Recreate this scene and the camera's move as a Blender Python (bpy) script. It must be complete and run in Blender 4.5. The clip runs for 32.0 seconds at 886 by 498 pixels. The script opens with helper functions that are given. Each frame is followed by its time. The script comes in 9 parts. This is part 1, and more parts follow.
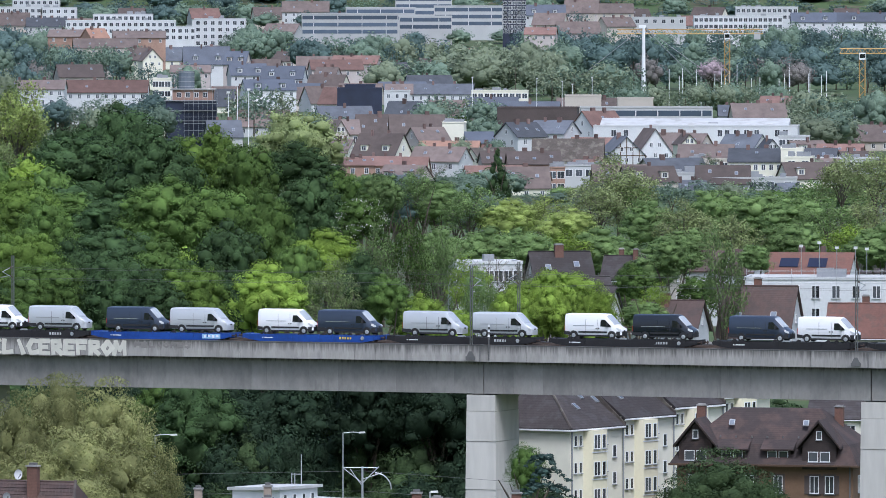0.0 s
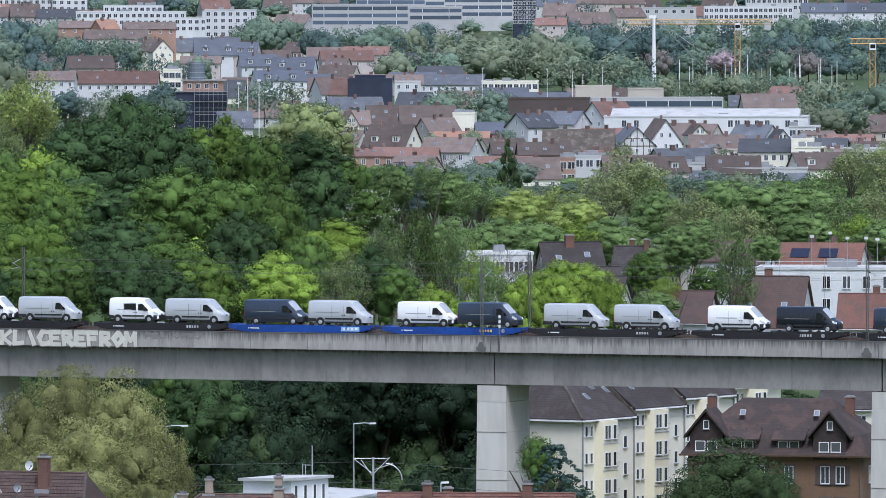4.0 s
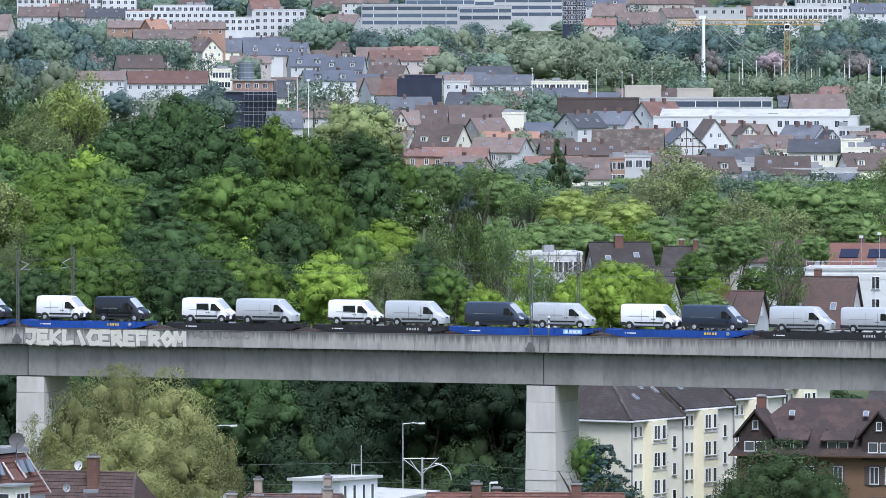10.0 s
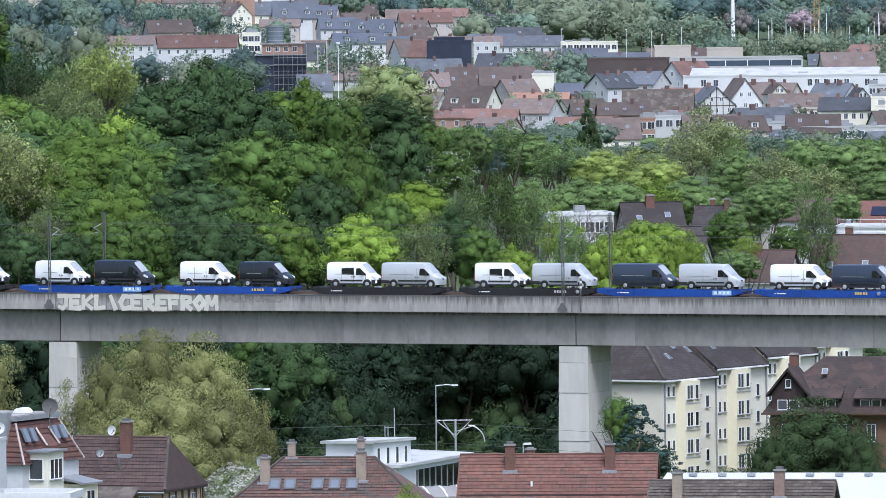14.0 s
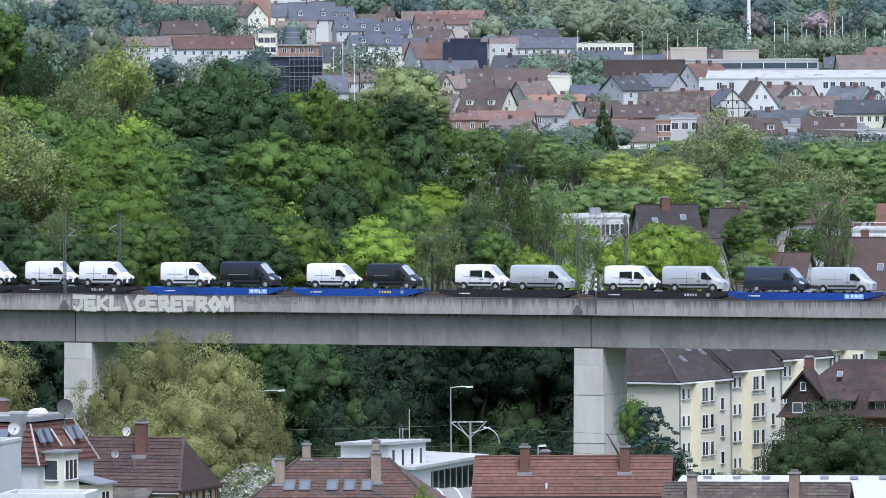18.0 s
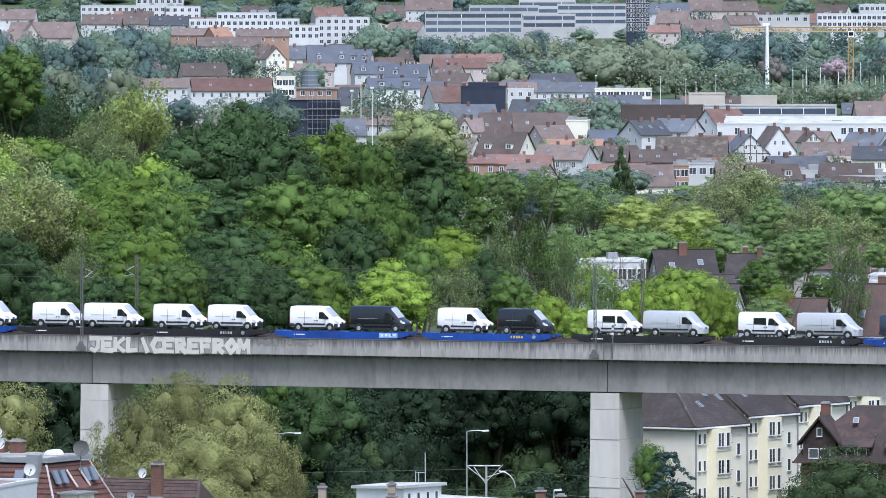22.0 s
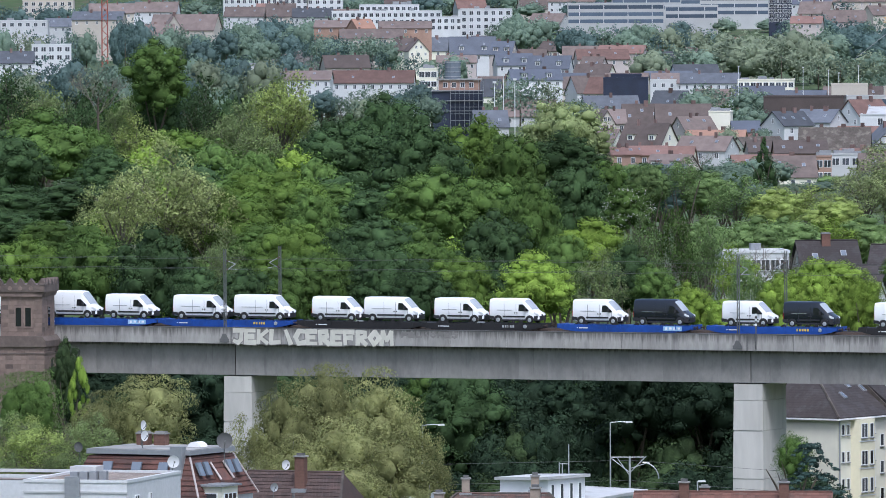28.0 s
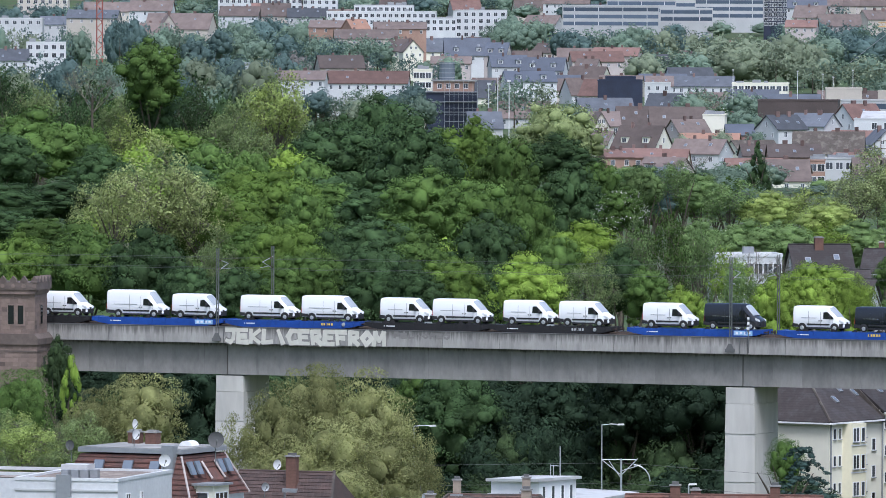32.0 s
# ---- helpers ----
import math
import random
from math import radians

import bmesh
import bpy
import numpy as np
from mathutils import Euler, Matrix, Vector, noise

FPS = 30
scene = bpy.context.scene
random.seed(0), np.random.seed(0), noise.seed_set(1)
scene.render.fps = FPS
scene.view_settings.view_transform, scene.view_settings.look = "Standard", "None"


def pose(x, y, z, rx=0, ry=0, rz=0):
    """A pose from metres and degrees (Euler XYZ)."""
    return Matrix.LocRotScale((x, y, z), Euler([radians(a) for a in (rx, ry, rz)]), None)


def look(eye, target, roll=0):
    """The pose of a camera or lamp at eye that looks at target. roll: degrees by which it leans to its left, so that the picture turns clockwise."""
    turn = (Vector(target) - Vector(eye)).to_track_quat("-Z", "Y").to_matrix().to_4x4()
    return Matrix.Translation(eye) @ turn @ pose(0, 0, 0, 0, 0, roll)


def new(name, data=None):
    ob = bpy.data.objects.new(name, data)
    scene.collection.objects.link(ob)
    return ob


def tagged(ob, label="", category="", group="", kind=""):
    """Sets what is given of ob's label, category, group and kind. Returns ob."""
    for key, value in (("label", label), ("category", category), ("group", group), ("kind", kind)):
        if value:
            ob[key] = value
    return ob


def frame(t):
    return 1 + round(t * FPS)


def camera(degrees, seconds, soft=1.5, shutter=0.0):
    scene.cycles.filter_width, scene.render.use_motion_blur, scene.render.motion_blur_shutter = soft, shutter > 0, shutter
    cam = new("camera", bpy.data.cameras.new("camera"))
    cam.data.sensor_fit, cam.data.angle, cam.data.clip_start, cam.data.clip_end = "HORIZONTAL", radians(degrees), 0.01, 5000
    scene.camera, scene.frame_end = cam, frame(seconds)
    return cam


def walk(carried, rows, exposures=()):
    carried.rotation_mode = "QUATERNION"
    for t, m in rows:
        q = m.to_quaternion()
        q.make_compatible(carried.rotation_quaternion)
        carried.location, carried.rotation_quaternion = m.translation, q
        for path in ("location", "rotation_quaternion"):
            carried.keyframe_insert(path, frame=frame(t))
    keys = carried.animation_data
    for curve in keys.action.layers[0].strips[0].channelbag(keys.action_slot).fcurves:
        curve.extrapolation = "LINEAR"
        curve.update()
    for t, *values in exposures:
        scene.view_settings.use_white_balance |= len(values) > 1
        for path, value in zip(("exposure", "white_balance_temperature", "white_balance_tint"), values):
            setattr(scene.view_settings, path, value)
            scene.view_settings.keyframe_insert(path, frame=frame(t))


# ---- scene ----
# ---- camera: stands on a hillside lookout and pans by hand ----
EYE_HEIGHT = 57.0
cam = camera(5.441, 32.0, soft=0.75)
walk(cam, [
    (0, pose(0, 0, EYE_HEIGHT, 88.3059, -0.0000, 0.0000)),
    (0.5, pose(0, 0, EYE_HEIGHT, 88.2958, -0.0197, 0.0150)),
    (1, pose(0, 0, EYE_HEIGHT, 88.2791, -0.1246, 0.0175)),
    (1.5, pose(0, 0, EYE_HEIGHT, 88.2578, -0.0155, 0.0193)),
    (2, pose(0, 0, EYE_HEIGHT, 88.2182, 0.0513, 0.0412)),
    (2.5, pose(0, 0, EYE_HEIGHT, 88.1827, 0.1665, 0.0558)),
    (4.5, pose(0, 0, EYE_HEIGHT, 88.2762, -0.0479, 0.0541)),
    (5, pose(0, 0, EYE_HEIGHT, 88.2892, -0.1634, 0.0359)),
    (5.5, pose(0, 0, EYE_HEIGHT, 88.2834, -0.0933, 0.0449)),
    (6, pose(0, 0, EYE_HEIGHT, 88.2435, 0.1635, 0.1004)),
    (6.5, pose(0, 0, EYE_HEIGHT, 88.1977, 0.1947, 0.1677)),
    (7, pose(0, 0, EYE_HEIGHT, 88.1714, 0.3000, 0.2161)),
    (7.5, pose(0, 0, EYE_HEIGHT, 88.1668, 0.3226, 0.2402)),
    (8, pose(0, 0, EYE_HEIGHT, 88.1767, 0.3071, 0.2442)),
    (8.5, pose(0, 0, EYE_HEIGHT, 88.1963, 0.2660, 0.2458)),
    (9, pose(0, 0, EYE_HEIGHT, 88.2221, 0.1388, 0.2700)),
    (9.5, pose(0, 0, EYE_HEIGHT, 88.2417, 0.0336, 0.3142)),
    (10, pose(0, 0, EYE_HEIGHT, 88.2496, 0.0223, 0.3674)),
    (10.5, pose(0, 0, EYE_HEIGHT, 88.2540, 0.1558, 0.3924)),
    (11, pose(0, 0, EYE_HEIGHT, 88.2098, 0.3157, 0.3948)),
    (11.5, pose(0, 0, EYE_HEIGHT, 88.1083, 0.4147, 0.4040)),
    (12, pose(0, 0, EYE_HEIGHT, 88.0240, 0.5458, 0.4291)),
    (12.5, pose(0, 0, EYE_HEIGHT, 87.9592, 0.6699, 0.4418)),
    (13, pose(0, 0, EYE_HEIGHT, 87.9444, 0.4444, 0.4935)),
    (13.5, pose(0, 0, EYE_HEIGHT, 87.9409, 0.4247, 0.5307)),
    (14, pose(0, 0, EYE_HEIGHT, 88.0152, 0.5662, 0.5425)),
    (14.5, pose(0, 0, EYE_HEIGHT, 88.0889, 0.4831, 0.5383)),
    (16.5, pose(0, 0, EYE_HEIGHT, 88.0780, 0.3102, 0.5806)),
    (17, pose(0, 0, EYE_HEIGHT, 88.0580, 0.4532, 0.6231)),
    (17.5, pose(0, 0, EYE_HEIGHT, 88.0370, 0.5105, 0.6431)),
    (18, pose(0, 0, EYE_HEIGHT, 88.0271, 0.4186, 0.6420)),
    (18.5, pose(0, 0, EYE_HEIGHT, 88.0194, 0.2995, 0.6337)),
    (19, pose(0, 0, EYE_HEIGHT, 88.0248, 0.3064, 0.6329)),
    (19.5, pose(0, 0, EYE_HEIGHT, 88.0444, 0.1333, 0.6354)),
    (20, pose(0, 0, EYE_HEIGHT, 88.1457, 0.0624, 0.6316)),
    (20.5, pose(0, 0, EYE_HEIGHT, 88.2477, -0.0306, 0.6331)),
    (21, pose(0, 0, EYE_HEIGHT, 88.3044, -0.0173, 0.6706)),
    (21.5, pose(0, 0, EYE_HEIGHT, 88.3021, -0.0863, 0.7080)),
    (22, pose(0, 0, EYE_HEIGHT, 88.2954, 0.0706, 0.7585)),
    (22.5, pose(0, 0, EYE_HEIGHT, 88.2708, 0.1318, 0.7931)),
    (23, pose(0, 0, EYE_HEIGHT, 88.2176, 0.1663, 0.8116)),
    (23.5, pose(0, 0, EYE_HEIGHT, 88.2060, 0.2699, 0.8630)),
    (24, pose(0, 0, EYE_HEIGHT, 88.2193, 0.3165, 1.0942)),
    (24.5, pose(0, 0, EYE_HEIGHT, 88.2387, 0.3708, 1.3253)),
    (25, pose(0, 0, EYE_HEIGHT, 88.2699, 0.3231, 1.5043)),
    (25.5, pose(0, 0, EYE_HEIGHT, 88.2954, 0.1871, 1.6442)),
    (27.5, pose(0, 0, EYE_HEIGHT, 88.2410, 0.2816, 1.6757)),
    (28, pose(0, 0, EYE_HEIGHT, 88.2458, 0.2388, 1.6324)),
    (28.5, pose(0, 0, EYE_HEIGHT, 88.2570, 0.2838, 1.5956)),
    (29, pose(0, 0, EYE_HEIGHT, 88.2545, 0.1251, 1.5741)),
    (29.5, pose(0, 0, EYE_HEIGHT, 88.2550, -0.0136, 1.5804)),
    (30, pose(0, 0, EYE_HEIGHT, 88.2635, -0.1789, 1.5969)),
    (30.5, pose(0, 0, EYE_HEIGHT, 88.2759, -0.1318, 1.6265)),
    (31, pose(0, 0, EYE_HEIGHT, 88.2797, -0.1538, 1.6373)),
    (31.5, pose(0, 0, EYE_HEIGHT, 88.2679, -0.2047, 1.6189)),
    (32, pose(0, 0, EYE_HEIGHT, 88.2520, -0.2171, 1.6036)),
], exposures=[(0, 0.38, 5700, 12), (2, 0.36, 5700, 12), (6, 0.34, 5700, 12), (6.4, 0.55, 5700, 12), (7, 0.55, 5700, 12), (8, 0.55, 5700, 12), (10, 0.60, 5700, 12), (12, 0.55, 5700, 12), (12.5, 0.26, 5700, 12), (13, 0.35, 5700, 12), (13.5, 0.43, 5700, 12), (14, 0.55, 5700, 12), (17, 0.56, 5700, 12), (18, 0.49, 5700, 12), (19.3, 0.50, 5700, 12), (19.6, 0.63, 5700, 12), (20, 0.68, 5700, 12), (22, 0.64, 5700, 12), (24, 0.63, 5700, 12), (25, 0.56, 5700, 12), (28, 0.38, 5700, 12), (30, 0.43, 5700, 12), (32, 0.43, 5700, 12)])

# ---- light: bright overcast day ----
world = bpy.data.worlds.new("overcast_sky")
scene.world = world
world.use_nodes = True
_n = world.node_tree.nodes
_sky = _n.new("ShaderNodeTexSky")
_sky.sky_type = "NISHITA"
_sky.sun_disc = False
_sky.sun_elevation = radians(60)
_sky.sun_rotation = radians(166)
_sky.dust_density = 4.0
_sky.air_density = 1.0
_hsv = _n.new("ShaderNodeHueSaturation")
_hsv.inputs["Saturation"].default_value = 0.9
world.node_tree.links.new(_sky.outputs[0], _hsv.inputs["Color"])
world.node_tree.links.new(_hsv.outputs[0], _n["Background"].inputs["Color"])
_n["Background"].inputs["Strength"].default_value = 0.135
_sun = bpy.data.lights.new("sun", "SUN")
_sun.energy = 1.9
_sun.angle = radians(18)
_sun.color = (1.0, 0.99, 0.985)
_so = new("sun", _sun)
_so.matrix_world = look((22, -90, 165), (0, 0, 0))

# ---- materials ----
MATS = {}


def mat(name, color, rough=0.7, metal=0.0, var=0.12, grain=3.0, bump=0.0, rnd=0.0, stretch=(1, 1, 1), second=None, mixat=0.5,
        bands=0.0, bandsize=0.3, spec=0.5, coarse=0.25, coat=0.0, drips=None, island=0.0):
    """A surface with variation at two scales. drips: height that dirty water runs down from, and how far. second: another colour that shows in patches. bands: relief in rows along z, bandsize metres apart."""
    m = bpy.data.materials.new(name)
    m.use_nodes = True
    nt = m.node_tree
    N, L = nt.nodes, nt.links
    b = N["Principled BSDF"]
    b.inputs["Roughness"].default_value = rough
    b.inputs["Metallic"].default_value = metal
    b.inputs["Specular IOR Level"].default_value = spec
    b.inputs["Coat Weight"].default_value = coat
    tc = N.new("ShaderNodeTexCoord")
    mp = N.new("ShaderNodeMapping")
    mp.inputs["Scale"].default_value = stretch
    oi = N.new("ShaderNodeObjectInfo")
    ad = N.new("ShaderNodeVectorMath")
    ad.operation = "ADD"
    mul = N.new("ShaderNodeVectorMath")
    mul.operation = "SCALE"
    mul.inputs[0].default_value = (37.0, 53.0, 71.0)
    L.new(oi.outputs["Random"], mul.inputs["Scale"])
    L.new(tc.outputs["Object"], mp.inputs["Vector"])
    L.new(mp.outputs[0], ad.inputs[0])
    L.new(mul.outputs[0], ad.inputs[1])
    n1 = N.new("ShaderNodeTexNoise")
    n1.inputs["Scale"].default_value = grain
    n1.inputs["Detail"].default_value = 5
    n1.inputs["Roughness"].default_value = 0.65
    n2 = N.new("ShaderNodeTexNoise")
    n2.inputs["Scale"].default_value = coarse
    n2.inputs["Detail"].default_value = 3
    for n in (n1, n2):
        L.new(ad.outputs[0], n.inputs["Vector"])
    avg = N.new("ShaderNodeMath")
    avg.operation = "ADD"
    L.new(n1.outputs["Fac"], avg.inputs[0])
    L.new(n2.outputs["Fac"], avg.inputs[1])
    mr = N.new("ShaderNodeMapRange")
    mr.inputs["From Min"].default_value = 0.65
    mr.inputs["From Max"].default_value = 1.35
    mr.inputs["To Min"].default_value = 1 - var
    mr.inputs["To Max"].default_value = 1 + var
    L.new(avg.outputs[0], mr.inputs["Value"])
    val = mr.outputs[0]
    if rnd:
        rr = N.new("ShaderNodeMapRange")
        rr.inputs["To Min"].default_value = 1 - rnd
        rr.inputs["To Max"].default_value = 1 + rnd
        L.new(oi.outputs["Random"], rr.inputs["Value"])
        mm = N.new("ShaderNodeMath")
        mm.operation = "MULTIPLY"
        L.new(val, mm.inputs[0])
        L.new(rr.outputs[0], mm.inputs[1])
        val = mm.outputs[0]
    if island:
        gi = N.new("ShaderNodeNewGeometry")
        rr = N.new("ShaderNodeMapRange")
        rr.inputs["To Min"].default_value = 1 - island
        rr.inputs["To Max"].default_value = 1 + island
        L.new(gi.outputs["Random Per Island"], rr.inputs["Value"])
        mm = N.new("ShaderNodeMath")
        mm.operation = "MULTIPLY"
        L.new(val, mm.inputs[0])
        L.new(rr.outputs[0], mm.inputs[1])
        val = mm.outputs[0]
    src = N.new("ShaderNodeRGB")
    src.outputs[0].default_value = (*color, 1)
    col = src.outputs[0]
    if second:
        mx = N.new("ShaderNodeMix")
        mx.data_type = "RGBA"
        rp = N.new("ShaderNodeMapRange")
        rp.inputs["From Min"].default_value = mixat - 0.06
        rp.inputs["From Max"].default_value = mixat + 0.06
        n3 = N.new("ShaderNodeTexNoise")
        n3.inputs["Scale"].default_value = grain * 0.35
        n3.inputs["Detail"].default_value = 6
        L.new(ad.outputs[0], n3.inputs["Vector"])
        L.new(n3.outputs["Fac"], rp.inputs["Value"])
        L.new(rp.outputs[0], mx.inputs["Factor"])
        L.new(col, mx.inputs[6])
        mx.inputs[7].default_value = (*second, 1)
        col = mx.outputs[2]
    sc = N.new("ShaderNodeVectorMath")
    sc.operation = "SCALE"
    L.new(col, sc.inputs[0])
    L.new(val, sc.inputs["Scale"])
    out = sc.outputs[0]
    height = n1.outputs["Fac"]
    if bands:
        sx = N.new("ShaderNodeSeparateXYZ")
        L.new(tc.outputs["Object"], sx.inputs[0])
        md = N.new("ShaderNodeMath")
        md.operation = "MODULO"
        dv = N.new("ShaderNodeMath")
        dv.operation = "DIVIDE"
        L.new(sx.outputs["Z"], dv.inputs[0])
        dv.inputs[1].default_value = bandsize
        off = N.new("ShaderNodeMath")
        off.operation = "ADD"
        off.inputs[1].default_value = 400.0
        L.new(dv.outputs[0], off.inputs[0])
        L.new(off.outputs[0], md.inputs[0])
        md.inputs[1].default_value = 1.0
        # each row is darker along its lower edge
        gr = N.new("ShaderNodeMapRange")
        gr.inputs["From Min"].default_value = 0.0
        gr.inputs["From Max"].default_value = 0.3
        gr.inputs["To Min"].default_value = 1 - bands
        gr.inputs["To Max"].default_value = 1.0
        L.new(md.outputs[0], gr.inputs["Value"])
        s2 = N.new("ShaderNodeVectorMath")
        s2.operation = "SCALE"
        L.new(out, s2.inputs[0])
        L.new(gr.outputs[0], s2.inputs["Scale"])
        out = s2.outputs[0]
        height = md.outputs[0]
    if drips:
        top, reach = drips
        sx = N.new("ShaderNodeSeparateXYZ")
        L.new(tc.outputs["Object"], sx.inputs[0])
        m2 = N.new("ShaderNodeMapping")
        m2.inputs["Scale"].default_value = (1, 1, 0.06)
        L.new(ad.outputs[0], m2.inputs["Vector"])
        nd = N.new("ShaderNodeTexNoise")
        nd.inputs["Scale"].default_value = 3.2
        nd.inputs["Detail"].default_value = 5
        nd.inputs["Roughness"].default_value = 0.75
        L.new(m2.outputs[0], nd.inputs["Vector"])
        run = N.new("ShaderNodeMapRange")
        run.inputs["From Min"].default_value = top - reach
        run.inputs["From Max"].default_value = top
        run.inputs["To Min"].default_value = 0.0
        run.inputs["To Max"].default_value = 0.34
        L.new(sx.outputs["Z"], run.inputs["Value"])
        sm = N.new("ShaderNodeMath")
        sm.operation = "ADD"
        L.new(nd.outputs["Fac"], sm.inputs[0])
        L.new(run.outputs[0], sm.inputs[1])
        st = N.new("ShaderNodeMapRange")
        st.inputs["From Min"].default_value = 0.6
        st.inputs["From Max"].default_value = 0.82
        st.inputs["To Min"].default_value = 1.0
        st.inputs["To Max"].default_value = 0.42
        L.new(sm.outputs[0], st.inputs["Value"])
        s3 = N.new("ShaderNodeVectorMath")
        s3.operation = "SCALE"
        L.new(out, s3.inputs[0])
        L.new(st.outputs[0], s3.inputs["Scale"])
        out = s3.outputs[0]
    L.new(out, b.inputs["Base Color"])
    if bump:
        bp = N.new("ShaderNodeBump")
        bp.inputs["Strength"].default_value = bump
        bp.inputs["Distance"].default_value = 0.08
        L.new(height, bp.inputs["Height"])
        L.new(bp.outputs[0], b.inputs["Normal"])
    MATS[name] = m
    return m


def leafmat(name, color, second, rnd=0.22, trans=0.25, clump=2.2, mottle=0.45, relief=14.0):
    """Foliage: each clump of leaves has a tone of its own, and each tree another."""
    m = bpy.data.materials.new(name)
    m.use_nodes = True
    nt = m.node_tree
    N, L = nt.nodes, nt.links
    b = N["Principled BSDF"]
    b.inputs["Roughness"].default_value = 0.75
    b.inputs["Specular IOR Level"].default_value = 0.12
    g = N.new("ShaderNodeNewGeometry")
    oi = N.new("ShaderNodeObjectInfo")
    mx = N.new("ShaderNodeMix")
    mx.data_type = "RGBA"
    mx.inputs[6].default_value = (*color, 1)
    mx.inputs[7].default_value = (*second, 1)
    ri = N.new("ShaderNodeMapRange")
    ri.inputs["To Min"].default_value = 0.36
    ri.inputs["To Max"].default_value = 0.64
    L.new(g.outputs["Random Per Island"], ri.inputs["Value"])
    L.new(ri.outputs[0], mx.inputs["Factor"])
    rr = N.new("ShaderNodeMapRange")
    rr.inputs["To Min"].default_value = 1 - rnd
    rr.inputs["To Max"].default_value = 1 + rnd
    L.new(oi.outputs["Random"], rr.inputs["Value"])
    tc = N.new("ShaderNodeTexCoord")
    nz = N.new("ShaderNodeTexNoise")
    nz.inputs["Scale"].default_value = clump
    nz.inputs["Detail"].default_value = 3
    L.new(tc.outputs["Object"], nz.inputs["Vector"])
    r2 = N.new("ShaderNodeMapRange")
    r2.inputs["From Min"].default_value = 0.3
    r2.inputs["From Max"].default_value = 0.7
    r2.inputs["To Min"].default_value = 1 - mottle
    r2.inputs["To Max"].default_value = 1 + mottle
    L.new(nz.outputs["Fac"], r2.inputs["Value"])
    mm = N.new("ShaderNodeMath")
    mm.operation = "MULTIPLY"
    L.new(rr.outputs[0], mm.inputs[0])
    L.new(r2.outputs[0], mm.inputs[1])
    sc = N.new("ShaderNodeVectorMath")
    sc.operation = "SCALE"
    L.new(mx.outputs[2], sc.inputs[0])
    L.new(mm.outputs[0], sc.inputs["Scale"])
    L.new(sc.outputs[0], b.inputs["Base Color"])
    nf = N.new("ShaderNodeTexNoise")
    nf.inputs["Scale"].default_value = relief
    nf.inputs["Detail"].default_value = 3
    L.new(tc.outputs["Object"], nf.inputs["Vector"])
    bp = N.new("ShaderNodeBump")
    bp.inputs["Strength"].default_value = 0.5
    bp.inputs["Distance"].default_value = 1.2 / relief
    L.new(nf.outputs["Fac"], bp.inputs["Height"])
    L.new(bp.outputs[0], b.inputs["Normal"])
    tr = N.new("ShaderNodeBsdfTranslucent")
    L.new(sc.outputs[0], tr.inputs["Color"])
    ms = N.new("ShaderNodeMixShader")
    ms.inputs[0].default_value = trans
    L.new(b.outputs[0], ms.inputs[1])
    L.new(tr.outputs[0], ms.inputs[2])
    L.new(ms.outputs[0], N["Material Output"].inputs["Surface"])
    MATS[name] = m
    return m


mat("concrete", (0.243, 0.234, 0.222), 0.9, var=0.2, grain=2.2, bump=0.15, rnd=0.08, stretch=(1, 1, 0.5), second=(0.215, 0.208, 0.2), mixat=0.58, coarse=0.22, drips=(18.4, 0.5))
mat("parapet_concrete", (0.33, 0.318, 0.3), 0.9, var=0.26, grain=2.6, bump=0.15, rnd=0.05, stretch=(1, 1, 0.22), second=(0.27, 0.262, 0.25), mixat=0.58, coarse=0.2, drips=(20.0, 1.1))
mat("pier_concrete", (0.5, 0.485, 0.45), 0.9, var=0.14, grain=1.2, bump=0.1, rnd=0.05, stretch=(1, 1, 0.15), coarse=0.3)
mat("joint", (0.12, 0.12, 0.12), 0.9)
mat("ballast", (0.04, 0.038, 0.037), 0.95, var=0.4, grain=6, bump=0.6)
mat("steel_rail", (0.2, 0.15, 0.12), 0.5, 0.6)
mat("mast_steel", (0.16, 0.17, 0.16), 0.6, 0.4, var=0.2)
mat("galvanised", (0.42, 0.44, 0.45), 0.5, 0.5, var=0.12)
mat("chrome", (0.7, 0.72, 0.74), 0.25, 0.8, var=0.05)
mat("white_paint", (0.78, 0.79, 0.79), 0.5, var=0.06)
mat("graffiti_white", (0.57, 0.555, 0.49), 0.8, var=0.12, grain=2)
mat("graffiti_dark", (0.2, 0.19, 0.18), 0.8, var=0.2)
mat("van_white", (0.84, 0.85, 0.86), 0.3, var=0.02, coat=0.4)
mat("van_silver", (0.54, 0.56, 0.58), 0.32, 0.25, var=0.03, coat=0.4)
mat("van_grey", (0.03, 0.043, 0.072), 0.3, 0.1, var=0.04, coat=0.5)
mat("van_black", (0.008, 0.011, 0.018), 0.25, 0.0, var=0.04, coat=0.5)
mat("black_plastic", (0.02, 0.02, 0.022), 0.6)
mat("rubber", (0.018, 0.018, 0.018), 0.8)
mat("dark_glass", (0.012, 0.014, 0.016), 0.06, spec=0.8, var=0.02)
mat("pane_glass", (0.06, 0.066, 0.072), 0.08, spec=0.8, rnd=0.7, var=0.05)
# far panes are a little paler and bluer, with haze put into the colour
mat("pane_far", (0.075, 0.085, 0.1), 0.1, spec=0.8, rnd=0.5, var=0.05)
mat("band_glass", (0.09, 0.12, 0.165), 0.1, spec=0.8, rnd=0.3, var=0.1, grain=0.3)
mat("lamp_glass", (0.65, 0.66, 0.66), 0.2)
mat("red_glass", (0.35, 0.02, 0.02), 0.3)
mat("amber_glass", (0.6, 0.2, 0.03), 0.3)
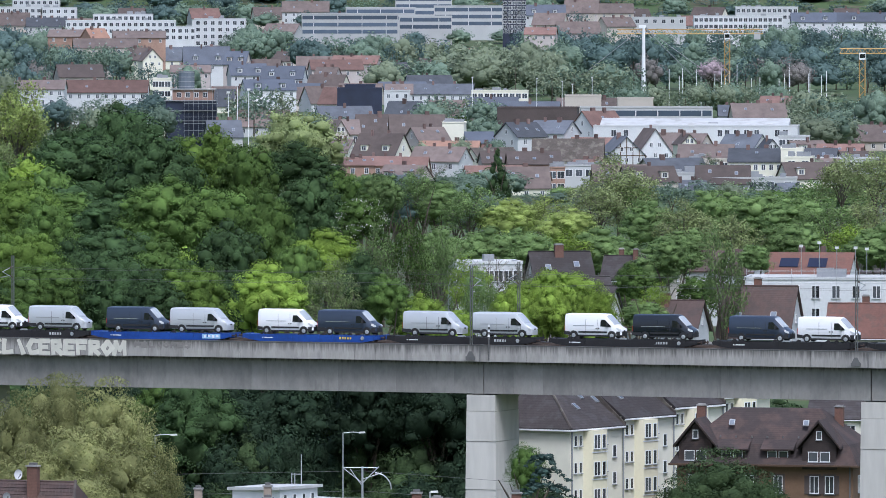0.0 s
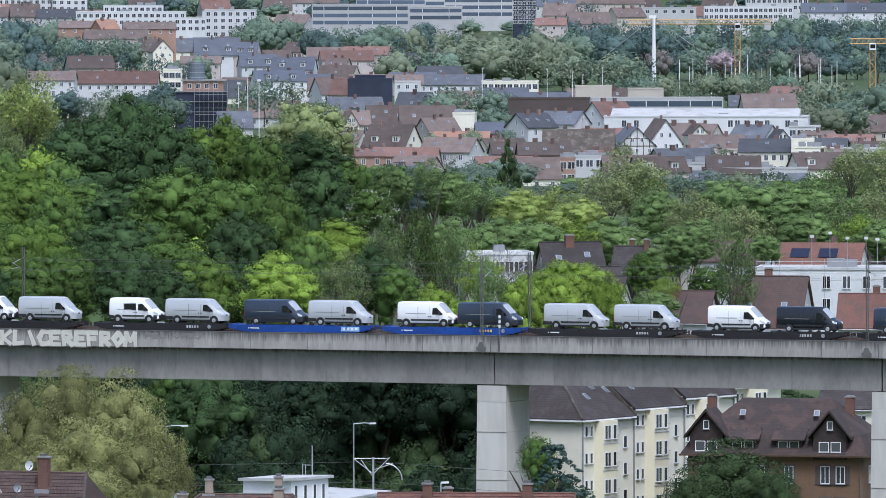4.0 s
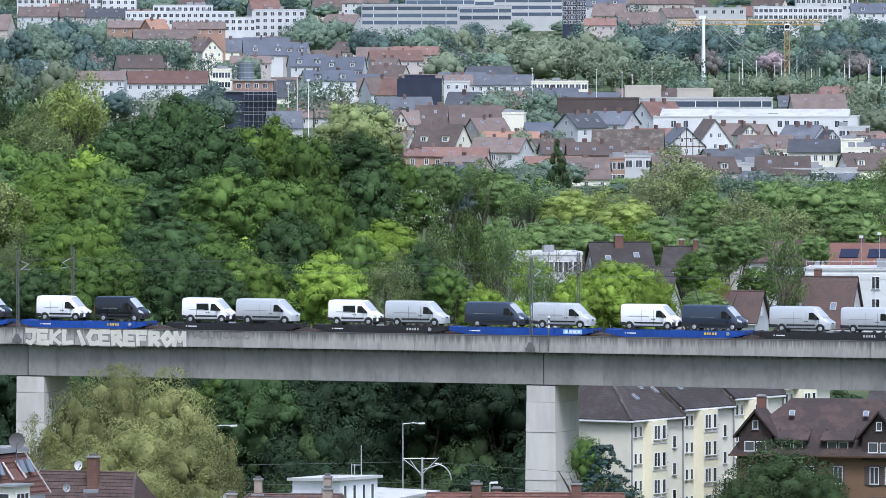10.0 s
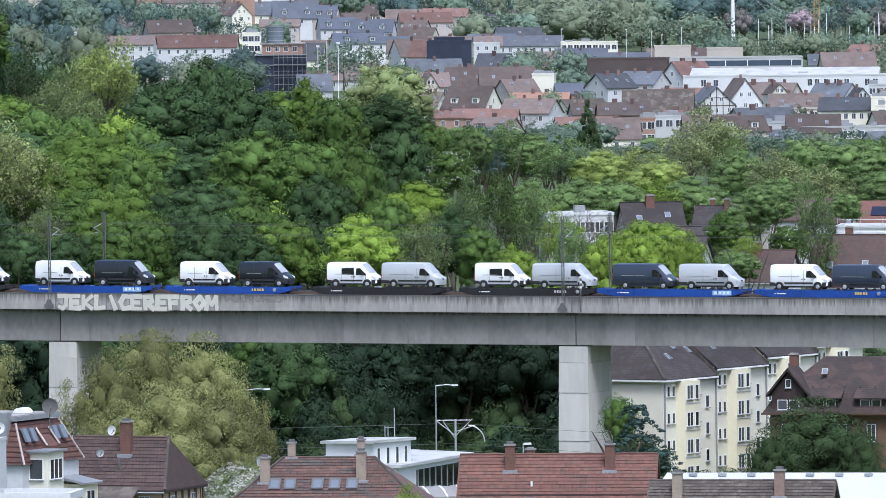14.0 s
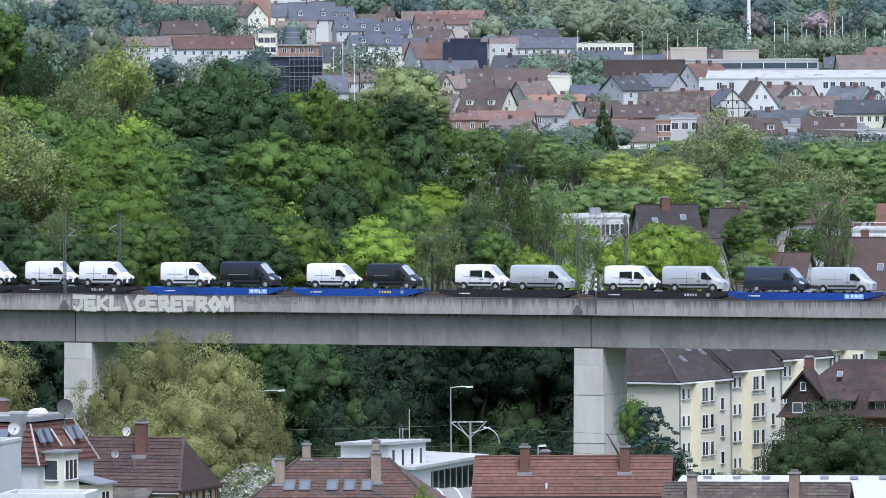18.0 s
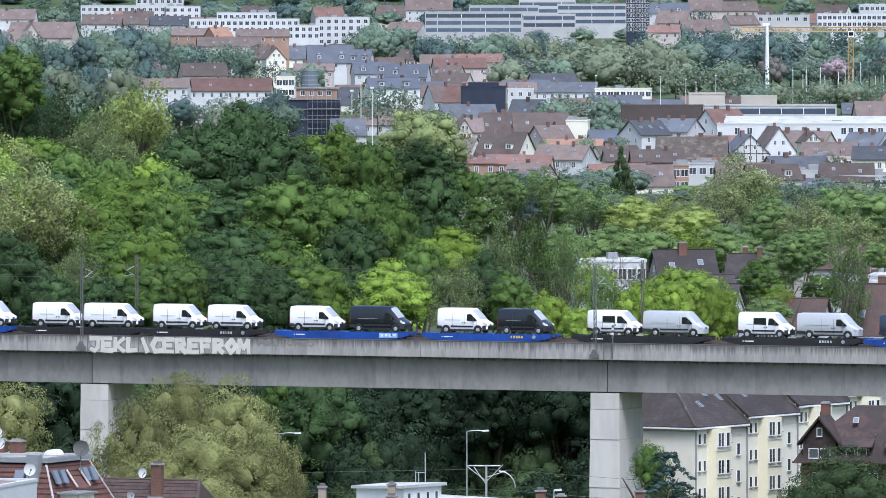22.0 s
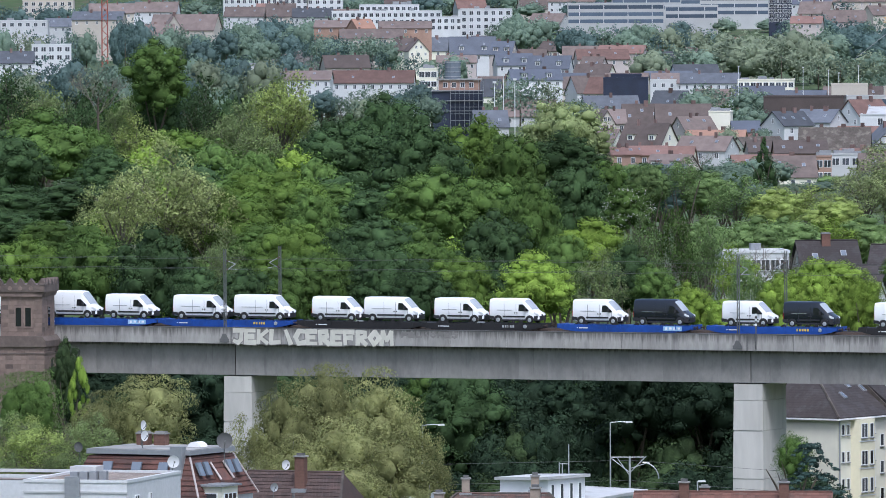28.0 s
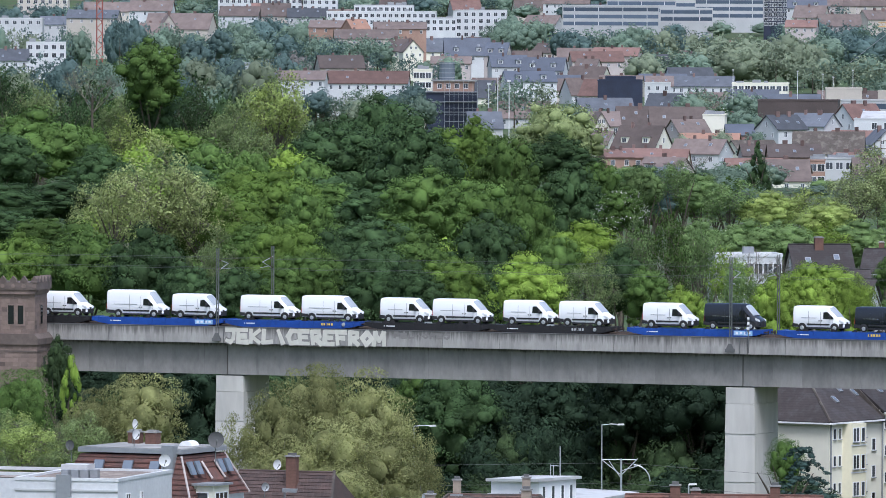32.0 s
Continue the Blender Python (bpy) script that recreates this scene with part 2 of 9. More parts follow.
mat("blue_wagon", (0.012, 0.06, 0.29), 0.5, var=0.3, grain=2)
mat("black_wagon", (0.014, 0.0135, 0.0145), 0.7, var=0.35, grain=2)
mat("rust", (0.05, 0.034, 0.027), 0.85, var=0.4)
mat("yellow_paint", (0.7, 0.5, 0.08), 0.6)
mat("light_blue", (0.3, 0.5, 0.72), 0.6)
mat("sandstone", (0.21, 0.155, 0.13), 0.9, var=0.3, grain=1.2, bump=0.3, rnd=0.14, second=(0.15, 0.115, 0.098), mixat=0.58)
mat("sandstone_dark", (0.115, 0.09, 0.078), 0.9, var=0.35, grain=1.5, bump=0.3, rnd=0.15)
mat("bark", (0.09, 0.075, 0.055), 0.95, var=0.35, grain=3, bump=0.4)
mat("twig", (0.14, 0.125, 0.1), 0.95, var=0.3, grain=3)
mat("bark_pale", (0.28, 0.26, 0.22), 0.95, var=0.3, grain=3)
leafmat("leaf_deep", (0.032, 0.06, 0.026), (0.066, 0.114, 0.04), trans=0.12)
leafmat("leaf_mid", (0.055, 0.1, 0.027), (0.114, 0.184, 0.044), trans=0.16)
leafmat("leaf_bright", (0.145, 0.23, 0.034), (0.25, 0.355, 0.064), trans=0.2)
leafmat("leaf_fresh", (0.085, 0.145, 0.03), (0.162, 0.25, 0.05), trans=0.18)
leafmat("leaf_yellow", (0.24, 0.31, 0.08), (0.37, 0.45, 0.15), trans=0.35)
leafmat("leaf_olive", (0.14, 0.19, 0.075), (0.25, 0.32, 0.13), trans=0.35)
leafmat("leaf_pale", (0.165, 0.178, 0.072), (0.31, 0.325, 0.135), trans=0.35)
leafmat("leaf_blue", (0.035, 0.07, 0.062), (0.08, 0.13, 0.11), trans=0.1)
# darkened foliage: the shade under the viaduct is put into this leaf colour
leafmat("leaf_shade", (0.017, 0.032, 0.02), (0.034, 0.06, 0.03), trans=0.15, clump=0.5, relief=4.0)
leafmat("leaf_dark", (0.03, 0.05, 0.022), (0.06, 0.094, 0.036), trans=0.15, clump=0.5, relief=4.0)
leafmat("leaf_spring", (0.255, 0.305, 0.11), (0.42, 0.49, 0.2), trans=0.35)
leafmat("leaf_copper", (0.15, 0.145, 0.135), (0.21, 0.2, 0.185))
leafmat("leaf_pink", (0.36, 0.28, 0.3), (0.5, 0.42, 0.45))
# the leaf_far colours are paler and bluer: distance haze is put into them
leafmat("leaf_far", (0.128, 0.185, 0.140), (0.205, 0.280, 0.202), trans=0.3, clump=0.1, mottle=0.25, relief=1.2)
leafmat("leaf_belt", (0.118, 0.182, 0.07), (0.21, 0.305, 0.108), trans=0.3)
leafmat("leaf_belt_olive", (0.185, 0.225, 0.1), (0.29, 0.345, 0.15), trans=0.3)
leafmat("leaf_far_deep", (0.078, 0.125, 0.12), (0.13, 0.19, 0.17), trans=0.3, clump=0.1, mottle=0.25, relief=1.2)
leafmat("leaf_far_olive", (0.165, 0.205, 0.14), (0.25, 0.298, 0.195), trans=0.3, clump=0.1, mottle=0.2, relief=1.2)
leafmat("blossom", (0.5, 0.5, 0.45), (0.7, 0.7, 0.64), trans=0.15)
mat("grass", (0.05, 0.085, 0.025), 0.95, var=0.35, grain=0.3, second=(0.09, 0.085, 0.05), mixat=0.58, coarse=0.02, bump=0.3)
mat("render_cream", (0.76, 0.74, 0.62), 0.85, var=0.06, grain=1.0, coarse=0.2)
mat("render_yellow", (0.74, 0.7, 0.52), 0.85, var=0.06)
mat("render_white", (0.57, 0.585, 0.59), 0.85, var=0.12, rnd=0.12, coarse=0.2)
mat("render_grey", (0.45, 0.46, 0.46), 0.85, var=0.08, rnd=0.1)
mat("render_beige", (0.5, 0.46, 0.4), 0.85, var=0.08, rnd=0.1)
mat("render_brown", (0.18, 0.112, 0.068), 0.9, var=0.15, rnd=0.1)
mat("render_pink", (0.47, 0.42, 0.4), 0.9, var=0.1, rnd=0.1)
mat("brick_orange", (0.33, 0.215, 0.165), 0.9, var=0.2, rnd=0.1)
mat("tile_mansard", (0.125, 0.06, 0.048), 0.85, var=0.25, grain=2.5, bump=0.3, second=(0.09, 0.052, 0.045), mixat=0.55, island=0.16)
mat("render_ochre", (0.5, 0.39, 0.26), 0.85, var=0.1)
mat("tile_red", (0.15, 0.072, 0.055), 0.85, var=0.22, grain=2.5, bands=0.05, bandsize=0.24, bump=0.4, rnd=0.1, second=(0.12, 0.07, 0.056), mixat=0.56, island=0.16)
mat("tile_brown", (0.08, 0.053, 0.046), 0.85, var=0.25, grain=2.5, bands=0.08, bandsize=0.24, bump=0.4, rnd=0.15, second=(0.07, 0.05, 0.045), mixat=0.55, island=0.16)
mat("tile_dark", (0.04, 0.033, 0.032), 0.85, var=0.25, grain=2.5, bands=0.35, bandsize=0.24, bump=0.4, rnd=0.2, second=(0.05, 0.045, 0.045), mixat=0.55)
mat("tile_weathered", (0.12, 0.07, 0.058), 0.9, var=0.35, grain=1.6, bands=0.06, bandsize=0.2, bump=0.3, second=(0.08, 0.07, 0.063), mixat=0.56, island=0.16)
mat("tile_mossy", (0.085, 0.072, 0.062), 0.9, var=0.3, grain=2.0, bands=0.08, bandsize=0.26, bump=0.4, second=(0.14, 0.125, 0.105), mixat=0.58, island=0.16)
# roofs of the far town: paler tiles, with some distance haze in the colour
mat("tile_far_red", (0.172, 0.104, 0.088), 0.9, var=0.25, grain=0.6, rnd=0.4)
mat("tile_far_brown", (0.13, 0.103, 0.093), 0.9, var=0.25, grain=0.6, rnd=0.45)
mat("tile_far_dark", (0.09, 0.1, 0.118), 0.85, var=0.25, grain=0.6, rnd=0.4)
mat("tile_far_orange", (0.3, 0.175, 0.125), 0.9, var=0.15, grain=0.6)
mat("slate_blue", (0.075, 0.088, 0.115), 0.7, var=0.2, rnd=0.2)
mat("flat_roof", (0.24, 0.24, 0.23), 0.9, var=0.25, grain=0.6, second=(0.34, 0.33, 0.31), mixat=0.55)
mat("white_roof", (0.46, 0.47, 0.47), 0.8, var=0.12, grain=0.8, second=(0.36, 0.36, 0.35), mixat=0.58)
mat("zinc", (0.32, 0.335, 0.35), 0.5, 0.4, var=0.12)
mat("chimney_far", (0.15, 0.1, 0.09), 0.9, var=0.2, rnd=0.5)
mat("chimney_brick", (0.15, 0.08, 0.06), 0.9, var=0.25, grain=4, bands=0.2, bandsize=0.12)
mat("chimney_grey", (0.3, 0.25, 0.2), 0.9, var=0.25, grain=3)
mat("timber", (0.09, 0.055, 0.035), 0.8, var=0.25)
mat("hall_brown", (0.08, 0.062, 0.058), 0.8, var=0.2)
mat("navy_sheet", (0.02, 0.028, 0.055), 0.6, var=0.3)
mat("crane_yellow", (0.48, 0.31, 0.11), 0.6, var=0.12)
mat("crane_red", (0.32, 0.1, 0.075), 0.6, var=0.12)
mat("asphalt", (0.06, 0.06, 0.062), 0.9, var=0.25, grain=1.5)
# pale base colour stands in for the sky reflected in the vans' windscreens
mat("windscreen_sky", (0.42, 0.45, 0.47), 0.08, spec=0.9, var=0.05)
mat("tile_villa", (0.046, 0.034, 0.032), 0.85, var=0.3, grain=1.8, bands=0.3, bandsize=0.2, bump=0.3, second=(0.07, 0.046, 0.04), mixat=0.54)
mat("skylight_glass", (0.17, 0.2, 0.24), 0.1, spec=0.8, var=0.06)
mat("zinc_pink", (0.36, 0.25, 0.22), 0.7, var=0.2)
mat("chimney_grey2", (0.26, 0.18, 0.15), 0.9, var=0.25)
mat("gravel", (0.22, 0.18, 0.15), 0.95, var=0.35, grain=5, bump=0.3, second=(0.34, 0.3, 0.26), mixat=0.58)
mat("panel_white", (0.7, 0.71, 0.72), 0.6, var=0.06, grain=1)
mat("white_sheet", (0.58, 0.59, 0.6), 0.5, var=0.05, grain=0.5)
mat("solar", (0.02, 0.025, 0.05), 0.15, var=0.1)


# ---- building blocks ----
class Geo:
    """Collects corners and faces of one mesh, each face with a material slot."""

    def __init__(self):
        self.v, self.f, self.s = [], [], []
        self.weld = False

    def face(self, pts, slot=0):
        n = len(self.v)
        self.v += [tuple(p) for p in pts]
        self.f.append(tuple(range(n, n + len(pts))))
        self.s.append(slot)

    def box(self, x0, x1, y0, y1, z0, z1, slot=0):
        n = len(self.v)
        self.v += [(x, y, z) for z in (z0, z1) for y in (y0, y1) for x in (x0, x1)]
        for q in ((0, 2, 3, 1), (4, 5, 7, 6), (0, 1, 5, 4), (2, 6, 7, 3), (1, 3, 7, 5), (0, 4, 6, 2)):
            self.f.append(tuple(n + k for k in q))
            self.s.append(slot)
        return self

    def prism(self, outline, a0, a1, axis="y", slot=0):
        """An outline in two axes, drawn out along the third. axis y: (x, z); axis x: (y, z); axis z: (x, y)."""
        def pt(p, a):
            return {"y": (p[0], a, p[1]), "x": (a, p[0], p[1]), "z": (p[0], p[1], a)}[axis]
        n, k = len(self.v), len(outline)
        self.v += [pt(p, a0) for p in outline] + [pt(p, a1) for p in outline]
        self.f.append(tuple(range(n + k - 1, n - 1, -1)))
        self.f.append(tuple(range(n + k, n + 2 * k)))
        self.s += [slot, slot]
        for i in range(k):
            j = (i + 1) % k
            self.f.append((n + i, n + j, n + k + j, n + k + i))
            self.s.append(slot)
        return self

    def tube(self, p0, p1, r0, r1=None, sides=6, slot=0):
        r1 = r0 if r1 is None else r1
        a, b = Vector(p0), Vector(p1)
        q = (b - a).to_track_quat("Z", "Y")
        n = len(self.v)
        for c, r in ((a, r0), (b, r1)):
            self.v += [tuple(c + q @ Vector((r * math.cos(2 * math.pi * i / sides), r * math.sin(2 * math.pi * i / sides), 0))) for i in range(sides)]
        for i in range(sides):
            j = (i + 1) % sides
            self.f.append((n + i, n + j, n + sides + j, n + sides + i))
            self.s.append(slot)
        self.f.append(tuple(range(n + sides - 1, n - 1, -1)))
        self.f.append(tuple(range(n + sides, n + 2 * sides)))
        self.s += [slot, slot]
        return self

    def mesh(self, name, *mats, smooth=False):
        me = bpy.data.meshes.new(name)
        me.from_pydata(self.v, [], self.f)
        for m in mats:
            me.materials.append(MATS[m])
        if len(mats) > 1:
            me.polygons.foreach_set("material_index", self.s)
        bm = bmesh.new()
        bm.from_mesh(me)
        if self.weld:
            bmesh.ops.remove_doubles(bm, verts=bm.verts, dist=0.0005)
        bmesh.ops.recalc_face_normals(bm, faces=bm.faces)
        bm.to_mesh(me)
        bm.free()
        if smooth:
            me.polygons.foreach_set("use_smooth", [True] * len(me.polygons))
            me.set_sharp_from_angle(angle=radians(32))
        return me


def part(name, me, parent, m=None, label=""):
    """One mesh object under a thing or a part, in its space."""
    ob = new(name, me)
    ob.parent = parent
    if m is not None:
        ob.matrix_basis = m
    if label:
        tagged(ob, label)
    return ob


def empty(name, m, label="", category="", group="", kind=""):
    ob = new(name)
    ob.empty_display_size = 0.1
    ob.matrix_basis = m
    return tagged(ob, label, category, group, kind)


SHARED = {}


def shared(key, make):
    if key not in SHARED:
        SHARED[key] = make()
    return SHARED[key]


# ---- ground: valley floor, a wooded knoll on the far side of the bridge, a town that climbs away ----
PROFILE = ((-400, 30), (-60, 54.5), (60, 50), (300, 14), (560, 1), (900, -1.5), (1050, 1), (1200, 3), (1700, 4), (2600, 5), (3300, 7), (4100, 14), (4650, 30), (4880, 58), (5600, 72), (9000, 80))


def ground_z(x, y):
    for (y0, z0), (y1, z1) in zip(PROFILE, PROFILE[1:]):
        if y0 <= y <= y1:
            k = (y - y0) / (y1 - y0)
            z = z0 + (z1 - z0) * k * k * (3 - 2 * k)
            break
    else:
        z = PROFILE[0][1] if y < 0 else PROFILE[-1][1]
    side = 1 / (1 + math.exp((x + 22) / 9))
    rise = max(0.0, min(1.0, (y - 962) / 130))
    fall = max(0.0, min(1.0, (1750 - y) / 450))
    return z + 23 * side * rise * rise * (3 - 2 * rise) * fall


def build_ground():
    xs = [-3000, -1600, -900, -500, -300] + list(range(-200, 201, 8)) + [300, 500, 900, 1600, 3000]
    ys = [-400, -200, -120, -60, -25, 0, 25, 60, 120, 200, 300, 420, 560, 700, 820, 880] + list(range(900, 1400, 15)) + list(range(1400, 2600, 60)) + list(range(2600, 5600, 120)) + [6500, 9000]
    me = bpy.data.meshes.new("ground")
    v = [(x, y, ground_z(x, y)) for y in ys for x in xs]
    w = len(xs)
    f = [(j * w + i, j * w + i + 1, (j + 1) * w + i + 1, (j + 1) * w + i) for j in range(len(ys) - 1) for i in range(w - 1)]
    me.from_pydata(v, [], f)
    me.materials.append(MATS["grass"])
    me.polygons.foreach_set("use_smooth", [True] * len(me.polygons))
    tagged(new("ground", me), "grassy valley floor that climbs to a wooded knoll", "ground", kind="structure")


build_ground()

# ---- the railway viaduct: its own space has x along the track, y away over the deck, z up ----
TURN = -22.0
BRIDGE = pose(2.753, 927.0, 0, 0, 0, TURN)
DECK = 20.0


def on_bridge(s, off, z):
    return BRIDGE @ pose(s, off, z)


def build_bridge():
    thing = empty("viaduct", BRIDGE, "long grey concrete railway viaduct on tall piers, streaked with dirt", "viaduct", kind="structure")
    # deck between the two edge beams, with ballast
    g = Geo()
    g.box(-115, 130, 1.0, 9.99, 18.4, 18.9)
    part("deck_slab", g.mesh("deck_slab", "concrete"), thing)
    part("ballast_bed", Geo().box(-115, 130, 0.5, 10.4, 18.9, 19.93).mesh("ballast_bed", "ballast"), thing, label="dark ballast bed of the tracks")
    for y in (2.08, 3.52, 6.48, 7.92):
        part("rail", Geo().box(-115, 130, y - 0.04, y + 0.04, 19.93, 20.04).mesh("rail", "steel_rail"), thing, label="rusty steel rail")
    # edge beams in panels, near and far
    joints = [-74.79 + 6.225 * i for i in range(-6, 13)]
    joints = [j for j in joints if j < -1.5] + [1.85, 5.94, 11.88, 17.9, 23.91, 29.89, 35.92, 41.9] + [41.9 + 6 * i for i in range(1, 15)]
    for near in (True, False):
        y0, y1 = (0.0, 0.35) if near else (10.6, 10.95)
        for a, b in zip(joints, joints[1:]):
            g = Geo().box(a + 0.03, b - 0.03, y0, y1, 18.38, DECK)
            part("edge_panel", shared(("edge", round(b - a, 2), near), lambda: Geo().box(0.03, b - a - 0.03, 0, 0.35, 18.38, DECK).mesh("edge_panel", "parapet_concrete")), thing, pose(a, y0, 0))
        part("joint_backing", Geo().box(-112, 125, y0 + 0.06, y1 - 0.06, 18.4, DECK - 0.05).mesh("joint_backing", "joint"), thing)
        part("cover_cap", Geo().box(-112, 125, y0 - 0.03, y1 + 0.1, DECK, DECK + 0.05).mesh("cover_cap", "joint"), thing)
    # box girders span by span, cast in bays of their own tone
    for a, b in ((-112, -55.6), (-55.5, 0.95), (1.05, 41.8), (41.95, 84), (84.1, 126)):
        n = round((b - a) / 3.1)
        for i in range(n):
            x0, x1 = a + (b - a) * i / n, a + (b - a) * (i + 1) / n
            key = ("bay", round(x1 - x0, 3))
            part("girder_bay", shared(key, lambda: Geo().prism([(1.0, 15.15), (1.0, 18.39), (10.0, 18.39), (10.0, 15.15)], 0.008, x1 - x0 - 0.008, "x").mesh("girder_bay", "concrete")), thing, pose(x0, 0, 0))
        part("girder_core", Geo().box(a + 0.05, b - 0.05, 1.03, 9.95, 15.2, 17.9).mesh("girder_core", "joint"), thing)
    # overhang of the deck
    for y0, y1 in ((0.36, 0.99), (10.0, 10.59)):
        part("overhang", Geo().box(-112, 126, y0, y1, 18.4, 18.89).mesh("overhang", "concrete"), thing)
    # piers
    def pier(s, base):
        p = part("pier", Geo().prism([(-1.53, 0), (1.53, 0), (1.53, 6.3), (-1.53, 6.3)], 15.15 - 1.75, 15.02, "z").mesh("pier_head", "pier_concrete"), thing, pose(s, 1.0, 0))
        lifts = [15.15 - 1.75, 10.4, 5.6, 0.8, base]
        for hi, lo in zip(lifts, lifts[1:]):
            wa, wb = 1.53 + (15 - hi) * 0.012, 1.53 + (15 - lo) * 0.012
            g = Geo()
            top = [(-wa, -0.0, hi - 0.03), (wa, 0, hi - 0.03), (wa, 6.3, hi - 0.03), (-wa, 6.3, hi - 0.03)]
            bot = [(-wb, -0.05, lo), (wb, -0.05, lo), (wb, 6.35, lo), (-wb, 6.35, lo)]
            g.face(top)
            g.face(bot[::-1])
            for i in range(4):
                j = (i + 1) % 4
                g.face([bot[i], bot[j], top[j], top[i]])
            part("pier_lift", g.mesh("pier_lift", "pier_concrete"), p)
        part("bearing", Geo().box(-1.2, 1.2, 0.5, 5.8, 15.02, 15.15).mesh("bearing", "joint"), p)
    for s in (-55.3, 0.7, 42.35, 84.0):
        pier(s, -1.5)
    for s in (1.0, 41.88, -55.55):
        part("expansion_joint", Geo().box(s - 0.05, s + 0.05, -0.03, 1.0, 18.38, DECK + 0.07).mesh("expansion_joint", "joint"), thing)


build_bridge()


def catenary_mast(s, near):
    """An angled steel mast with a cantilever arm that holds the contact wire."""
    side = 1 if near else -1
    thing = empty("catenary_mast", on_bridge(s, 0.17 if near else 10.78, DECK), "slim grey-green steel catenary mast with cantilever arm on the viaduct", "catenary mast", "catenary masts")
    g = Geo()
    for dx in (-0.13, 0.09):
        g.box(dx, dx + 0.04, -0.1, 0.1, -1.2, 8.0)
    for i in range(14):
        z = -1 + i * 0.64
        g.tube((-0.1, 0, z), (0.1, 0, z + 0.55), 0.02, sides=4)
    part("mast", g.mesh("mast", "mast_steel"), thing)
    part("bracket", Geo().box(-0.5, 0.5, -0.3, 0.3, -1.45, -1.1).prism([(-0.4, -1.1), (0.4, -1.1), (0.15, -0.6), (-0.15, -0.6)], -0.28, 0.2, "y").mesh("bracket", "joint"), thing, label="dark stained concrete bracket")
    y1 = side * 2.63
    a = part("cantilever", Geo().tube((0, 0, 6.9), (0, y1, 6.4), 0.04).tube((0, 0, 5.7), (0, y1 * 0.95, 6.4), 0.04).tube((0, y1 * 0.4, 5.95), (0, y1 + side * 0.4, 5.85), 0.03).mesh("cantilever", "galvanised"), thing)
    part("insulator", Geo().tube((0, side * 0.2, 6.86), (0, side * 0.75, 6.76), 0.08).mesh("insulator", "timber"), a)
    part("insulator", Geo().tube((0, side * 0.15, 5.77), (0, side * 0.6, 5.96), 0.08).mesh("insulator", "timber"), a)


for s in (-56.3, 0.0, 40.63):
    catenary_mast(s, True)
for s in (-55.0, 0.9, 41.5):
    catenary_mast(s, False)


def marker_post():
    thing = empty("marker_post", on_bridge(2.0, -0.12, DECK), "thin black and white striped marker post on the viaduct", "marker post")
    part("pole", Geo().tube((0, 0, -1.5), (0, 0, 0.6), 0.06).mesh("pole", "joint"), thing)
    for i in range(6):
        part("band", Geo().box(-0.1, 0.1, -0.05, 0.05, 0.6 + i * 0.25, 0.84 + i * 0.25).mesh("band", "white_paint" if i % 2 else "joint"), thing)


marker_post()


def wires():
    for off, z0 in ((2.8, 25.85), (2.8, 26.9), (7.2, 25.85), (7.2, 26.9)):
        g = Geo().tube((-112, 0, 0), (126, 0, 0), 0.012, sides=3)
        tagged(new("contact_wire", g.mesh("contact_wire", "mast_steel")), "thin overhead contact wire above the tracks", "wire", "overhead wires").matrix_basis = on_bridge(0, off, z0)


wires()


# painted letters on the near edge beam: SEKLICEREFROM in swelling white strokes
STROKES = {
    "J": [((0.9, 0), (0.1, 0)), ((0.75, 0), (0.7, 0.75)), ((0.7, 0.75), (0.45, 1)), ((0.45, 1), (0.1, 0.85))],
    "E": [((0.1, 0), (0.1, 1)), ((0.1, 0.02), (0.85, 0.02)), ((0.1, 0.5), (0.7, 0.5)), ((0.1, 0.98), (0.85, 0.98))],
    "K": [((0.1, 0), (0.1, 1)), ((0.15, 0.55), (0.85, 0)), ((0.15, 0.5), (0.85, 1))],
    "L": [((0.15, 0), (0.12, 1)), ((0.12, 0.98), (0.85, 0.9))],
    "I": [((0.3, 0), (0.75, 1))],
    "C": [((0.85, 0.05), (0.35, 0.0)), ((0.35, 0), (0.1, 0.5)), ((0.1, 0.5), (0.35, 1)), ((0.35, 1), (0.9, 0.9))],
    "R": [((0.1, 0), (0.15, 1)), ((0.1, 0.02), (0.7, 0.05)), ((0.7, 0.05), (0.75, 0.4)), ((0.75, 0.4), (0.15, 0.55)), ((0.3, 0.55), (0.85, 1))],
    "F": [((0.1, 0), (0.15, 1)), ((0.1, 0.02), (0.85, 0.02)), ((0.1, 0.5), (0.7, 0.5))],
    "O": [((0.5, 0), (0.1, 0.5)), ((0.1, 0.5), (0.5, 1)), ((0.5, 1), (0.9, 0.5)), ((0.9, 0.5), (0.5, 0))],
    "M": [((0.05, 1), (0.15, 0)), ((0.15, 0), (0.5, 0.7)), ((0.5, 0.7), (0.85, 0)), ((0.85, 0), (0.95, 1))],
}


